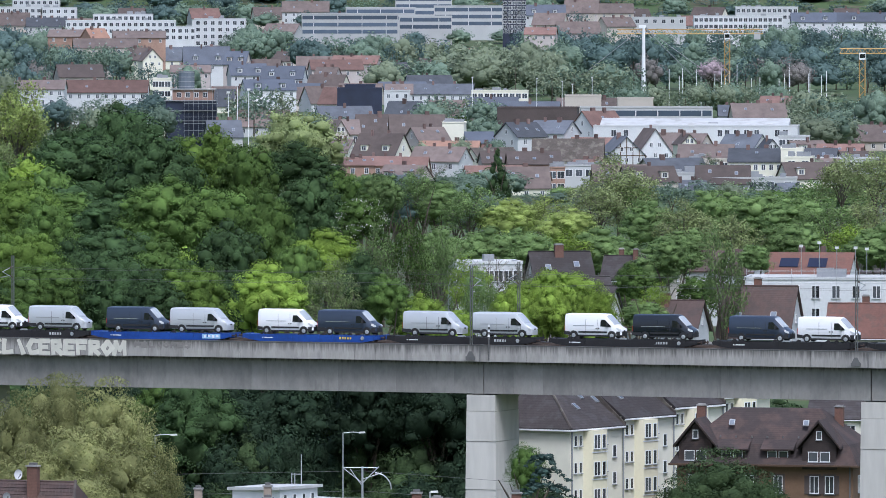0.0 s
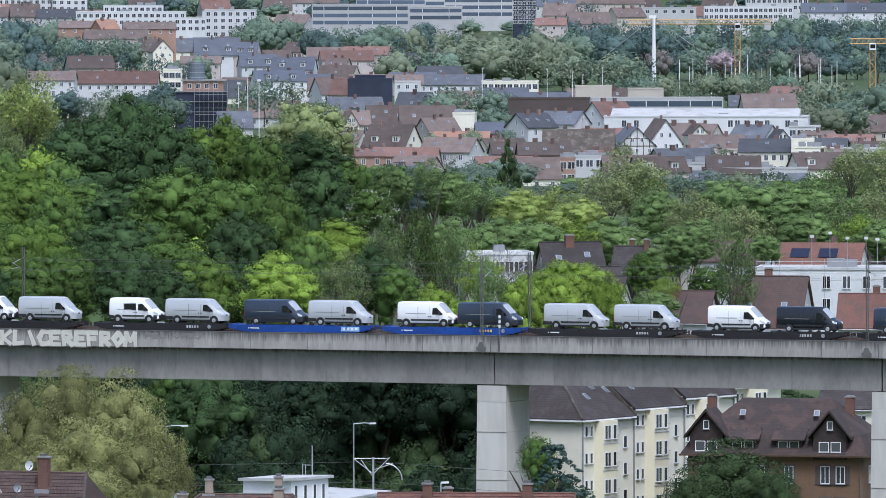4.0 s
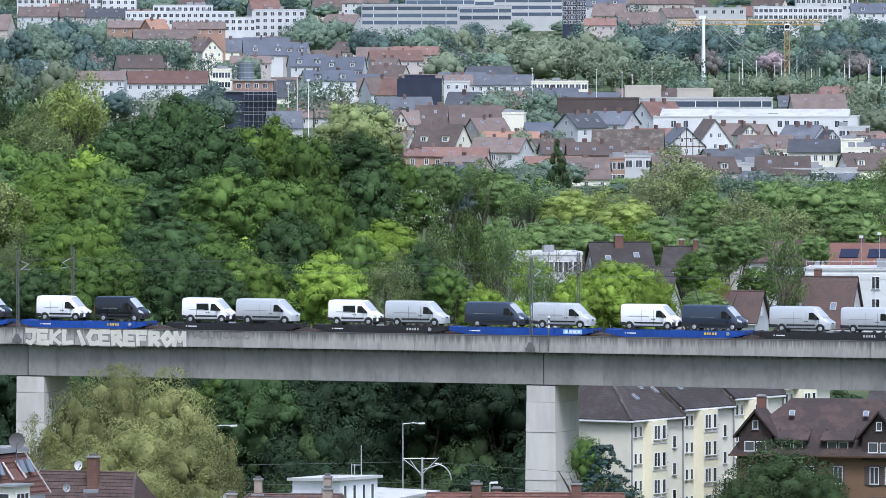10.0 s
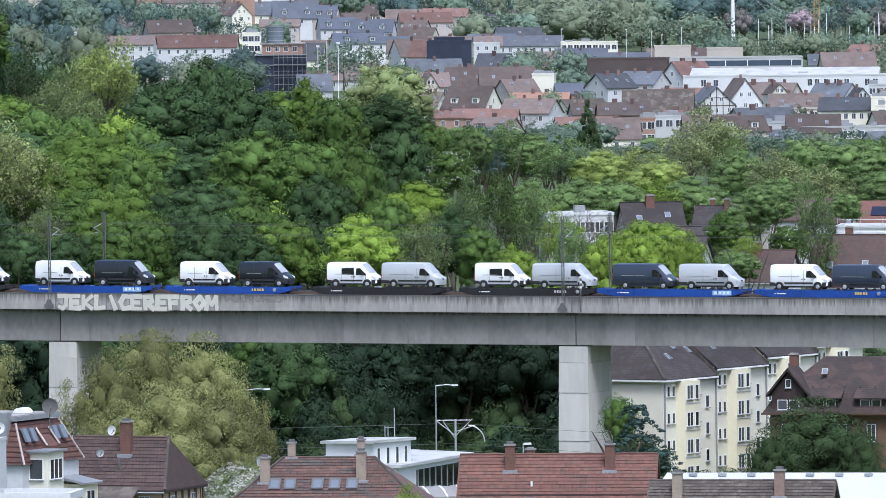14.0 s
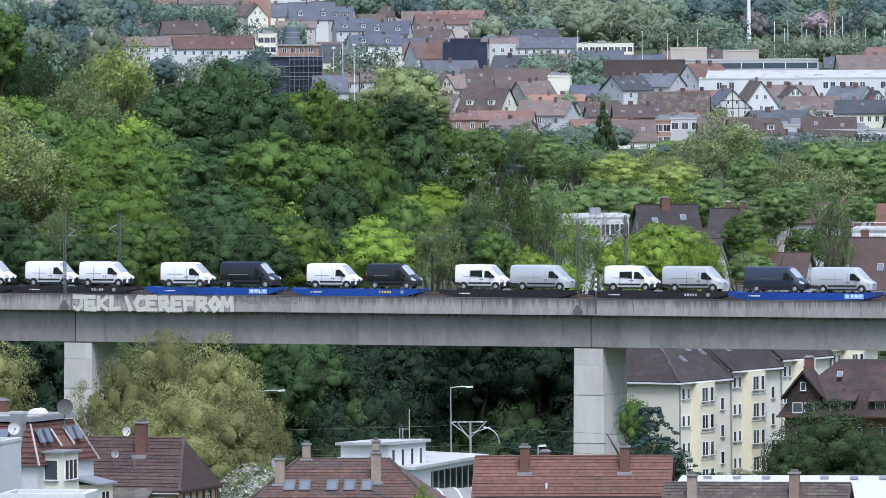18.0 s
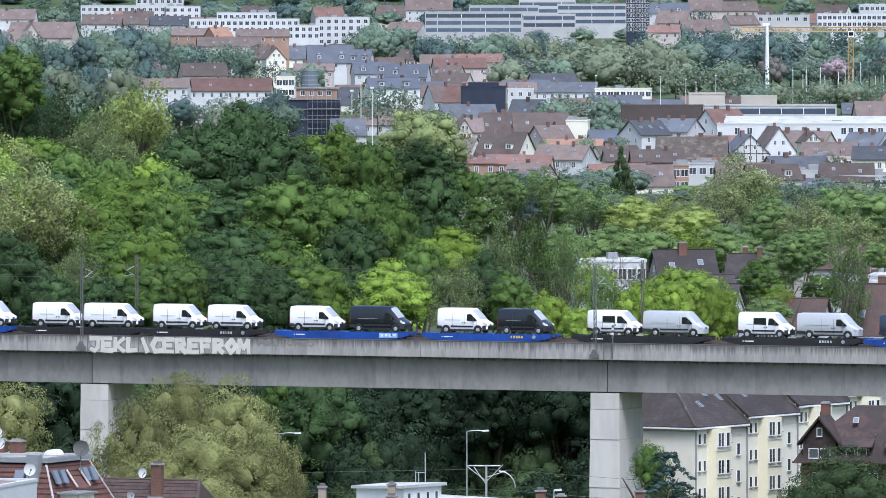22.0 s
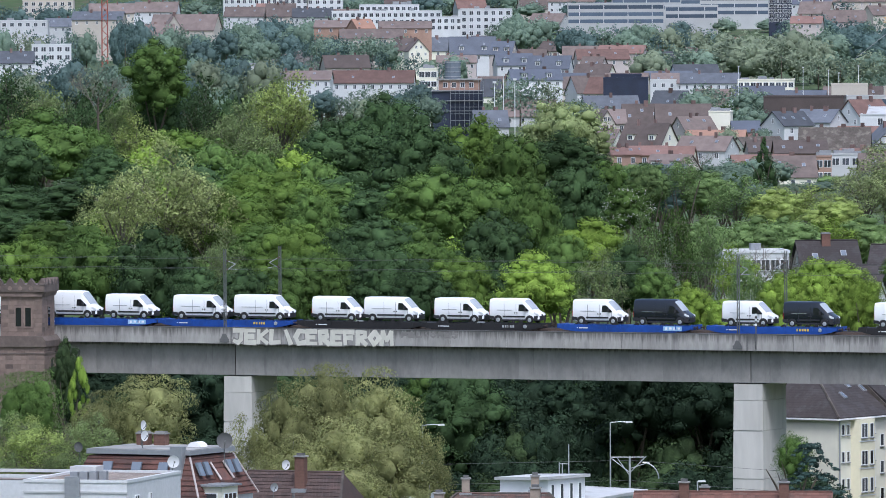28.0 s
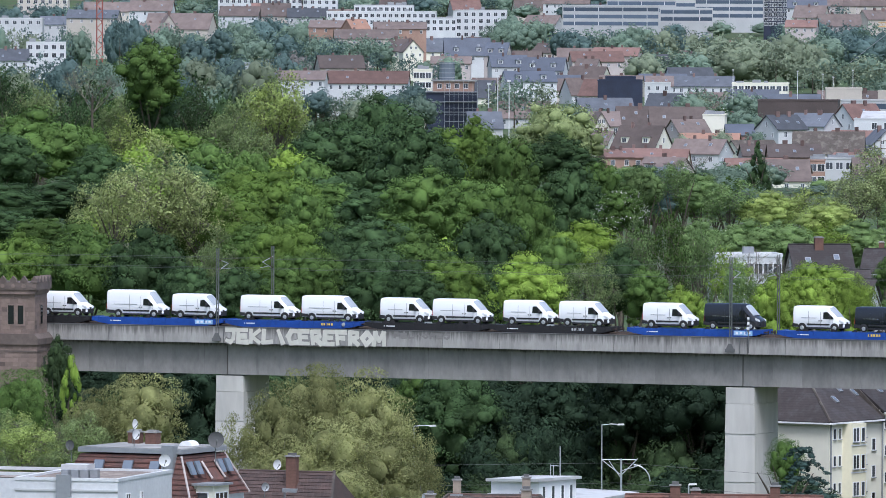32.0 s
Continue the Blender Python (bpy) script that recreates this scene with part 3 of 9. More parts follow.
def paint(text, s0, s1, z0, z1, fat, m, label):
    thing = empty("graffiti", on_bridge(s0, 0, z0), label, "graffiti")
    w = (s1 - s0) / len(text)
    rng = random.Random(5)
    for i, ch in enumerate(text):
        if ch not in STROKES:
            continue
        tilt = rng.uniform(-0.08, 0.12)
        for layer, (grow, mm) in enumerate(((0.06, "graffiti_dark"), (0.0, m))):
            g = Geo()
            for j, ((ax, ay), (bx, by)) in enumerate(STROKES[ch]):
                p = Vector(((i + ax * 0.94) * w + tilt * (1 - ay), 0, (1 - ay) * (z1 - z0)))
                q = Vector(((i + bx * 0.94) * w + tilt * (1 - by), 0, (1 - by) * (z1 - z0)))
                d = (q - p).normalized()
                n = Vector((-d.z, 0, d.x))
                f0, f1 = fat * rng.uniform(0.75, 1.15) / 2 + grow, fat * rng.uniform(0.75, 1.3) / 2 + grow
                y = -0.006 - 0.005 * layer - 0.0007 * j
                a, b = p - d * f0 * 0.6, q + d * f1 * 0.6
                g.face([(c.x, y, c.z) for c in (a + n * f0, a - n * f0, b - n * f1, b + n * f1)])
            part("letter" if layer else "outline", g.mesh("letter", mm), thing)


paint("JEKLICEREFROM", -55.37, -37.49, 18.5, 19.78, 0.46, "graffiti_white", "large white painted graffiti letters on the concrete edge beam")
paint("FELIOFEJ", -36.61, -30.26, 19.3, 19.72, 0.09, "graffiti_dark", "faded grey graffiti letters on the concrete edge beam")

# ---- the train: car-carrying flat wagons loaded with vans ----
TRAIN = [(0, -0.02), (1, 3.59), (2, 7.11), (3.5, 12.29), (5, 17.28), (6.5, 21.96), (8, 26.62), (9.5, 31.14), (11, 35.77), (12.5, 40.51), (14, 45.15), (15.5, 49.73), (17, 54.35), (18.5, 59.02), (20, 63.75), (21.5, 68.42), (22.5, 71.42), (23.5, 74.24), (24.5, 76.88), (25.5, 79.39), (26.5, 81.83), (27.5, 84.17), (28.5, 86.34), (29.5, 88.58), (30.5, 90.68), (31.5, 92.72), (32, 93.67)]
WAGON_DECK = 20.75
MOVERS = []


def van_body(L, H):
    W = 1.02
    fr = (0.0, 0.07, 0.42, 0.8, 0.93, 0.985, 1.0)
    inset = (0.08, 0.0, 0.0, 0.05, 0.13, 0.34, 0.62)
    secs = [(0.0, 0.5, H - 0.14, -0.09), (0.05, 0.42, H - 0.05, -0.03), (0.35, 0.36, H - 0.01, 0), (L - 2.6, 0.34, H, 0), (L - 1.8, 0.34, H - 0.02, 0), (L - 1.62, 0.34, H - 0.1, 0),
            (L - 0.66, 0.34, 1.38, -0.02), (L - 0.4, 0.34, 1.22, -0.05), (L - 0.14, 0.36, 1.03, -0.13), (L - 0.03, 0.4, 0.9, -0.24), (L, 0.46, 0.74, -0.34)]
    v, f = [], []
    k = 2 * len(fr) - 1
    for x, zb, zt, dw in secs:
        ring = [(-(W + dw - i), zb + q * (zt - zb)) for q, i in zip(fr, inset)]
        ring += [(-y, z) for y, z in ring[:-1][::-1]]
        ring[len(fr) - 1] = (0.0, ring[len(fr) - 1][1])
        v += [(x, y, z) for y, z in ring]
    for a in range(len(secs) - 1):
        for b in range(k):
            c = (b + 1) % k
            f.append((a * k + b, a * k + c, (a + 1) * k + c, (a + 1) * k + b))
    f.append(tuple(range(k)))
    f.append(tuple(range(len(secs) * k - 1, (len(secs) - 1) * k - 1, -1)))
    return v, f


def van_parts(L, H, paint, window):
    """Meshes of one kind of van, by part name."""
    key = ("van", L, H, paint, window)
    if key in SHARED:
        return SHARED[key]
    out = []
    g = Geo()
    v, f = van_body(L, H)
    g.v, g.f, g.s = v, f, [0] * len(f)
    out.append(("body", g.mesh("van_body", paint, smooth=True), None, ""))
    W = 1.03
    g = Geo()
    xa, za, xb, zb_ = L - 1.62, H - 0.1, L - 0.66, 1.38
    n = Vector((za - zb_, 0, xb - xa)).normalized() * 0.03

    def glass(k, y, fr):
        zt = za + (zb_ - za) * k
        return (xa + (xb - xa) * k + n.x, y, 0.34 + fr * (zt - 0.34) + n.z)
    cols = ((-0.88, 0.932), (-0.67, 0.985), (0.0, 1.0), (0.67, 0.985), (0.88, 0.932))
    for (ya, fa_), (yb, fb_) in zip(cols, cols[1:]):
        g.face([glass(0.06, ya, fa_), glass(0.06, yb, fb_), glass(0.95, yb, fb_), glass(0.95, ya, fa_)])
    g.weld = True
    out.append(("windscreen", g.mesh("windscreen", "windscreen_sky"), None, "windscreen with the sky's reflection put into its pale colour"))
    sides = (-1, 1)
    wins = [[(L - 2.2, 1.24), (L - 2.15, 1.9), (L - 1.72, 1.92), (L - 1.08, 1.32), (L - 1.1, 1.22)]]
    if window:
        wins.append([(L - 3.72, 1.27), (L - 3.7, 1.93), (L - 2.42, 1.95), (L - 2.4, 1.25)])
    for s in sides:
        for w in wins:
            out.append(("side_window", Geo().prism(w, s * W, s * (W + 0.012)).mesh("side_window", "dark_glass"), None, ""))
        dark = "black_plastic"
        fa = L - 0.98
        ra = fa - (3.45 if L < 5.8 else 4.04)
        out.append(("side_strip", Geo().box(ra + 0.52, fa - 0.5, s * W - 0.02, s * (W + 0.03), 0.6, 0.76).mesh("side_strip", dark), None, "black side moulding"))
        out.append(("sill", Geo().box(ra + 0.45, fa - 0.42, s * 0.9 - 0.08, s * 0.9 + 0.08, 0.24, 0.4).mesh("sill", dark), None, ""))
        out.append(("rear_corner_trim", Geo().prism([(-0.03, 0.45), (-0.03, 0.78), (0.25, 0.74), (ra - 0.42, 0.72), (ra - 0.4, 0.4)], s * (W - 0.1), s * (W + 0.02)).mesh("rear_corner_trim", dark), None, "black rear bumper corner"))
        out.append(("door_rail", Geo().box(0.9, L - 2.9, s * W - 0.005, s * (W + 0.018), 1.3, 1.345).mesh("door_rail", "chrome" if paint in ("van_grey", "van_black") else "zinc"), None, "sliding door rail"))
        out.append(("mirror", Geo().box(L - 1.5, L - 1.32, s * (W + 0.14) - 0.1, s * (W + 0.14) + 0.1, 1.22, 1.6).mesh("mirror", dark), None, "black wing mirror"))
        out.append(("headlight", Geo().prism([(L - 0.55, 1.02), (L - 0.48, 1.16), (L - 0.14, 1.0), (L - 0.06, 0.84), (L - 0.3, 0.86)], s * (W - 0.32), s * (W - 0.05)).mesh("headlight", "lamp_glass"), None, "clear headlight"))
        out.append(("tail_light", Geo().box(-0.02, 0.07, s * (W - 0.12) - 0.03, s * (W - 0.05) + 0.02, 0.82, 1.35).mesh("tail_light", "red_glass"), None, ""))
        for hx in (L - 2.36, L - 2.62):
            out.append(("door_handle", Geo().box(hx - 0.06, hx + 0.06, s * W - 0.01, s * (W + 0.035), 1.0, 1.1).mesh("door_handle", dark), None, "black door handle"))
        for sx in (L - 2.46, L - 3.75, L - 1.15):
            out.append(("door_seam", Geo().box(sx - 0.012, sx + 0.012, s * W - 0.01, s * (W + 0.006), 0.5, H - 0.55 if sx < L - 2 else 1.2).mesh("door_seam", "black_plastic"), None, ""))
        for wx in (ra, fa):
            out.append(("wheel_arch", Geo().prism([(wx + 0.46 * math.cos(a), 0.36 + 0.46 * math.sin(a)) for a in [math.pi * i / 10 for i in range(11)]], s * (W - 0.2), s * (W + 0.008)).mesh("wheel_arch", dark), None, "dark wheel arch"))
            out.append(("wheel", Geo().tube((wx, s * (W - 0.18), 0.34), (wx, s * (W + 0.02), 0.34), 0.34, sides=18).mesh("tyre", "rubber"), "rim", "black tyre on a pale wheel"))
    out.append(("front_bumper", Geo().prism([(L - 0.5, -1.04), (L - 0.2, -0.96), (L + 0.02, -0.66), (L + 0.07, 0), (L + 0.02, 0.66), (L - 0.2, 0.96), (L - 0.5, 1.04)], 0.28, 0.76, "z").mesh("front_bumper", "black_plastic" if paint != "van_silver" else paint), None, "front bumper"))
    out.append(("grille", Geo().prism([(L - 0.1, -0.55), (L + 0.04, 0), (L - 0.1, 0.55), (L - 0.2, 0)], 0.74, 0.9, "z").mesh("grille", "black_plastic"), None, "black grille"))
    out.append(("rear_bumper", Geo().box(-0.06, 0.1, -0.95, 0.95, 0.42, 0.68).mesh("rear_bumper", "black_plastic"), None, ""))
    SHARED[key] = out
    return out


def van(c, L, H, paint, window, label):
    thing = empty("van", pose(0, 0, 0), label, "van", "vans on the train")
    fa = L - 0.98
    for name, me, sub, lab in van_parts(L, H, paint, window):
        p = part(name, me, thing, label=lab)
        if sub:
            c0 = sum((Vector(v.co) for v in me.vertices), Vector()) / len(me.vertices)
            s = 1 if c0.y > 0 else -1
            part("rim", shared(("rim", s), lambda: Geo().tube((0, 0, 0), (0, s * 0.03, 0), 0.21, 0.17, 14).mesh("rim", "galvanised")), p, pose(c0.x, s * 1.05, c0.z), "steel wheel rim")
    MOVERS.append((thing, c, WAGON_DECK))
    return thing


WHITE, SILVER = "white panel van with black bumpers, strapped on a flat wagon", "silver long panel van strapped on a flat wagon"
GREY, BLACK = "dark blue-grey long panel van strapped on a flat wagon", "black panel van strapped on a flat wagon"
COMBI = "white panel van with a dark side window, on a flat wagon"
VANS = (
    (33.91, 6.0, 2.52, "van_white", 0, WHITE), (26.69, 6.36, 2.52, "van_grey", 0, GREY),
    (16.56, 6.36, 2.52, "van_black", 0, BLACK), (9.35, 6.0, 2.52, "van_white", 0, WHITE),
    (-0.56, 6.36, 2.52, "van_silver", 0, SILVER), (-8.04, 6.36, 2.52, "van_silver", 0, SILVER),
    (-17.27, 6.36, 2.52, "van_grey", 0, GREY), (-23.78, 6.0, 2.52, "van_white", 0, WHITE),
    (-33.46, 6.36, 2.52, "van_silver", 0, SILVER), (-40.47, 6.36, 2.52, "van_grey", 0, GREY),
    (-49.15, 6.36, 2.52, "van_silver", 0, SILVER), (-55.35, 5.41, 2.52, "van_white", 1, COMBI),
    (-65.48, 6.36, 2.52, "van_silver", 0, SILVER), (-71.45, 5.41, 2.52, "van_white", 1, COMBI),
    (-81.12, 5.41, 2.52, "van_black", 0, BLACK), (-87.67, 5.41, 2.52, "van_white", 0, WHITE),
    (-97.22, 6.0, 2.6, "van_black", 0, BLACK), (-103.85, 5.41, 2.52, "van_white", 0, WHITE),
    (-112.95, 5.41, 2.52, "van_white", 0, WHITE), (-119.03, 5.41, 2.52, "van_white", 0, WHITE),
    (-126.8, 6.0, 2.52, "van_white", 0, WHITE), (-132.6, 5.41, 2.52, "van_white", 0, WHITE),
    (-141.35, 6.2, 2.6, "van_white", 0, WHITE), (-148.21, 6.0, 2.52, "van_white", 0, WHITE),
    (-155.91, 5.41, 2.52, "van_white", 0, WHITE), (-163.3, 6.36, 2.8, "van_white", 0, "tall white panel van with black bumpers, strapped on a flat wagon"),
    (-171.0, 5.41, 2.52, "van_white", 0, WHITE), (-177.5, 5.41, 2.52, "van_white", 0, WHITE),
    (-186.4, 5.41, 2.52, "van_white", 0, WHITE), (-192.6, 5.41, 2.52, "van_white", 0, WHITE),
)
for row in VANS:
    van(*row)


def wagon(a, b, blue, tag):
    """A low flat wagon unit from a to b along the train, with side sills, deck, chocks and wheelsets."""
    body = "blue_wagon" if blue else "black_wagon"
    L = b - a
    thing = empty("flat_wagon", pose(0, 0, 0), ("bright blue" if blue else "grimy black") + " low car-carrying flat wagon on the track", "rail wagon", "flat wagons")
    for y in (-1.3, 1.14):
        g = Geo().prism([(0.2, -0.36), (0.2, -0.02), (L - 0.2, -0.02), (L - 0.2, -0.36), (L - 0.8, -0.55), (L - 2.0, -0.72), (2.0, -0.72), (0.8, -0.55)], y, y + 0.16)
        part("side_sill", g.mesh("side_sill", body), thing)
    part("deck_plate", Geo().box(0.2, L - 0.2, -1.13, 1.13, -0.12, -0.02).mesh("deck_plate", body), thing)
    for x in (0.08, L - 0.2):
        part("end_beam", Geo().box(x, x + 0.14, -1.35, 1.35, -0.4, 0.04).mesh("end_beam", body), thing)
    # low edge rail and load-securing chocks
    for i in range(int(L / 1.5)):
        x = 0.9 + i * 1.5
        part("stake", shared(("stake", blue), lambda: Geo().box(-0.05, 0.05, -0.06, 0.0, -0.4, 0.05).mesh("stake", body)), thing, pose(x, -1.3, 0))
    for x in (1.3, L - 1.3):
        ws = part("wheelset", Geo().tube((0, -0.76, 0), (0, -0.64, 0), 0.34, sides=14).tube((0, 0.64, 0), (0, 0.76, 0), 0.34, sides=14).tube((0, -0.7, 0), (0, 0.7, 0), 0.09).mesh("wheelset", "rust"), thing, pose(x, 0, -0.37), "rusty wheelset")
        part("axle_box", Geo().box(-0.22, 0.22, -1.05, -0.82, -0.18, 0.2).mesh("axle_box", "black_wagon"), ws)
    part("coupler", Geo().box(-0.45, 0.1, -0.14, 0.14, -0.36, -0.14).mesh("coupler", "black_wagon"), thing)
    for y in (-0.9, 0.9):
        part("buffer", Geo().tube((L - 0.1, y, -0.24), (L + 0.32, y, -0.24), 0.08).tube((L + 0.3, y, -0.24), (L + 0.36, y, -0.24), 0.2, sides=10).mesh("buffer", "rust"), thing)
    if tag == "patch":
        part("sign_patch", Geo().box(L - 3.2, L - 1.2, -1.325, -1.305, -0.56, -0.1).mesh("sign_patch", "light_blue"), thing, label="pale blue painted emblem patch")
        for i in range(4):
            part("emblem_bar", Geo().box(L - 3.0 + i * 0.45, L - 2.75 + i * 0.45, -1.335, -1.326, -0.46 + 0.05 * (i % 2), -0.2).mesh("emblem_bar", "white_paint"), thing)
    elif tag == "letters":
        for i in range(5):
            part("letter_bar", Geo().box(L - 4.4 + i * 0.28, L - 4.22 + i * 0.28, -1.33, -1.303, -0.42, -0.18).mesh("letter_bar", "yellow_paint" if blue else "render_grey"), thing, label="yellow paint bar" if blue else "grey paint bar")
        part("handbrake_wheel", Geo().tube((L - 1.9, -1.32, -0.3), (L - 1.9, -1.4, -0.3), 0.2, 0.17, 12).mesh("handbrake_wheel", "galvanised"), thing, label="round hand brake wheel")
    part("lettering", Geo().box(2.2, 3.4, -1.32, -1.303, -0.4, -0.3).mesh("lettering", "white_paint"), thing)
    for x in (2.2, 3.0, L * 0.42, L * 0.58, L - 3.4, L - 2.5):
        part("wheel_chock", shared(("wchock",), lambda: Geo().prism([(-0.3, -0.02), (0.3, -0.02), (0.22, 0.2), (0.05, 0.24)], -0.12, 0.12).mesh("wheel_chock", "black_wagon")), thing, pose(x, -1.1, 0))
    if not blue:
        part("chock", Geo().prism([(L / 2 - 0.4, 0), (L / 2 + 0.4, 0), (L / 2 + 0.3, 0.14), (L / 2 - 0.3, 0.14)], -1.2, -0.9).mesh("chock", "galvanised"), thing)
    MOVERS.append((thing, a, WAGON_DECK))


wagon(41.2, 57.0, False, "")
for i in range(0, len(VANS), 2):
    rear, front = VANS[i + 1], VANS[i]
    blue = (i // 2) in (3, 4, 7, 8, 11, 12)
    a = rear[0] - 1.6
    b = front[0] + front[1] + 0.55
    wagon(a, b, blue, "patch" if (i // 2) in (4, 8, 12) else "letters" if (i // 2) in (1, 2, 3, 5, 7, 9, 11) else "")


def motions():
    for thing, c, z in MOVERS:
        walk(thing, [(t, on_bridge(c + q, 2.8, z)) for t, q in TRAIN])

# ---- trees ----
def leaf_cloud(rng, centres, radii, flat, count, size, ragged=0.3, shell=(0.74, 1.1), lift=0.5):
    """Corners and normals of small leaf sprays on the outer skin of a cluster of clumps; the sprays turn their faces out of the clump and up."""
    m0 = int(count * 2.4)
    k = rng.choice(len(centres), size=m0, p=radii ** 2 / (radii ** 2).sum())
    n = rng.normal(size=(m0, 3))
    n[:, 2] += lift
    n /= np.linalg.norm(n, axis=1)[:, None]
    squash = np.array((1, 1, flat))
    p = centres[k] + n * squash * (radii[k] * rng.uniform(*shell, size=m0))[:, None]
    keep = np.ones(m0, bool)
    for c, r in zip(centres, radii):
        keep &= (((p - c) / squash) ** 2).sum(1) > (shell[0] * 0.95 * r) ** 2
    p, n = p[keep][:count], n[keep][:count]
    m = len(p)
    out = p - np.array((0, 0, 0.85))
    out /= np.linalg.norm(out, axis=1)[:, None] + 1e-6
    soft = n + out * 0.3 + rng.normal(scale=0.08, size=(m, 3))
    soft[:, 2] += 0.15
    soft /= np.linalg.norm(soft, axis=1)[:, None]
    nn = soft + rng.normal(scale=ragged, size=(m, 3))
    nn /= np.linalg.norm(nn, axis=1)[:, None]
    a = np.cross(nn, rng.normal(size=(m, 3)))
    a /= np.linalg.norm(a, axis=1)[:, None]
    b = np.cross(nn, a)
    s = size * rng.uniform(0.55, 1.4, size=(m, 1))
    w = s * 0.75
    return np.stack([p + a * s * 1.2, p - a * s * 0.6 + b * w, p - a * s * 0.6 - b * w], 1).reshape(-1, 3), np.repeat(soft, 3, axis=0)


def crown_clumps(kind, rng, fine=True):
    """Centres and sizes of a crown's leaf clumps, the boughs that carry them, and how flat the clumps are. A crown is 2 wide and 2 high."""
    cs, rs, boughs, flat = [], [], [], 1.0
    if kind == "cone":
        for i in range(26):
            z = (i + 0.5) / 26
            w = (1 - z) ** 0.8 * 0.8
            for j in range(2):
                a = rng.uniform(0, 2 * math.pi)
                cs.append((w * 0.75 * math.cos(a), w * 0.75 * math.sin(a), z * 1.96))
                rs.append(0.08 + 0.24 * w)
    elif kind == "cedar":
        flat = 0.55
        for i in range(8):
            z = 0.06 + 0.88 * i / 7
            w = (1 - z) ** 0.5
            for j in range(5):
                a = j * 1.26 + i * 1.7 + rng.uniform(-0.3, 0.3)
                reach = rng.uniform(0.5, 1.2)
                for q in (0.35, 0.55, 0.75, 0.92, 1.06):
                    q2 = q * w * reach
                    cs.append((q2 * math.cos(a), q2 * math.sin(a), 2 * (z + 0.03 * q - 0.1 * q * q * q) + rng.uniform(-0.03, 0.03)))
                    rs.append(0.068 * (1.35 - q * 0.7))
    elif kind == "column":
        for i in range(30):
            z = rng.uniform(0.05, 0.95)
            w = 0.55 * math.sin(math.pi * min(1, z * 0.9 + 0.12)) + 0.05
            a = rng.uniform(0, 2 * math.pi)
            cs.append((w * math.cos(a), w * math.sin(a), 2 * z))
            rs.append(rng.uniform(0.14, 0.26))
    else:
        loose = kind == "loose"
        n = {"round": 18, "loose": 22, "bush": 9}[kind]
        flat = 0.9 if loose else 0.66
        for i in range(n):
            z = 1 - 1.8 * (i + 0.5) / n
            a = i * 2.39996 + rng.uniform(-0.35, 0.35)
            q = math.sqrt(1 - z * z)
            rad = rng.uniform(0.42, 0.62) if not loose else rng.uniform(0.3, 0.76)
            lobe = np.array((q * math.cos(a) * rad, q * math.sin(a) * rad, 0.98 + z * rad))
            r = rng.uniform(0.3, 0.44) if not loose else rng.uniform(0.26, 0.4)
            boughs.append((lobe, r))
        boughs.append((np.array((0.0, 0.0, 0.95)), 0.5 if not loose else 0.2))
        for j, (lobe, r) in enumerate(boughs):
            for i in range((8 if fine else 4) if not loose else 7 if fine else 4):
                d = rng.normal(size=3)
                d /= np.linalg.norm(d)
                out = lobe - np.array((0, 0, 0.8))
                d = d + out / (np.linalg.norm(out) + 1e-6) * 0.8
                d[2] += 0.25
                d /= np.linalg.norm(d)
                c = lobe + d * r * (0.84 if loose else 0.95)
                if not loose and any(k != j and np.linalg.norm(c - o) < q * 0.8 for k, (o, q) in enumerate(boughs)):
                    continue
                cs.append(c)
                rs.append(r * (rng.uniform(0.4, 0.78) if fine else rng.uniform(0.5, 0.75)) * (0.75 if loose else 1))
    return np.array(cs), np.array(rs), boughs, flat


def soft_normals(me, normals):
    """Gives a foliage mesh the rounded shading of its clumps."""
    me.polygons.foreach_set("use_smooth", [True] * len(me.polygons))
    at = me.attributes.new("custom_normal", "FLOAT_VECTOR", "POINT")
    at.data.foreach_set("vector", np.asarray(normals, dtype=np.float32).ravel())


def lump_triangles():
    """A coarse ball as single triangles, for the dense inside of a leaf clump."""
    rings = [[(0, 0, 1)]] + [[(math.sqrt(1 - z * z) * math.cos(2 * math.pi * (i + k * 0.5) / 6), math.sqrt(1 - z * z) * math.sin(2 * math.pi * (i + k * 0.5) / 6), z) for i in range(6)] for k, z in enumerate((0.62, 0.0, -0.62))] + [[(0, 0, -1)]]
    tris = []
    for i in range(6):
        j = (i + 1) % 6
        tris += [(rings[0][0], rings[1][i], rings[1][j]), (rings[3][j], rings[3][i], rings[4][0])]
        for k in (1, 2):
            tris += [(rings[k][i], rings[k + 1][i], rings[k][j]), (rings[k][j], rings[k + 1][i], rings[k + 1][j])]
    return np.array(tris, dtype=float)


def lumps(rng, centres, radii, flat):
    """Uneven dense lumps inside the leaf clumps, one triangle a leaf patch."""
    t = lump_triangles().reshape(-1, 3)
    v, nor = [], []
    for c, r in zip(centres, radii):
        ph = rng.uniform(0, 6.3, size=4)
        k = 1 + 0.13 * np.sin(3.1 * t[:, 0] + ph[0]) * np.sin(2.7 * t[:, 1] + ph[1]) + 0.08 * np.sin(5.3 * t[:, 2] + ph[2] + 4.1 * t[:, 0])
        v.append(np.array(c) + t * (1, 1, flat) * (r * k)[:, None])
        soft = t + (np.array(c) - (0, 0, 0.85)) * 0.3
        nor.append(soft / np.linalg.norm(soft, axis=1)[:, None])
    return np.concatenate(v), np.concatenate(nor)


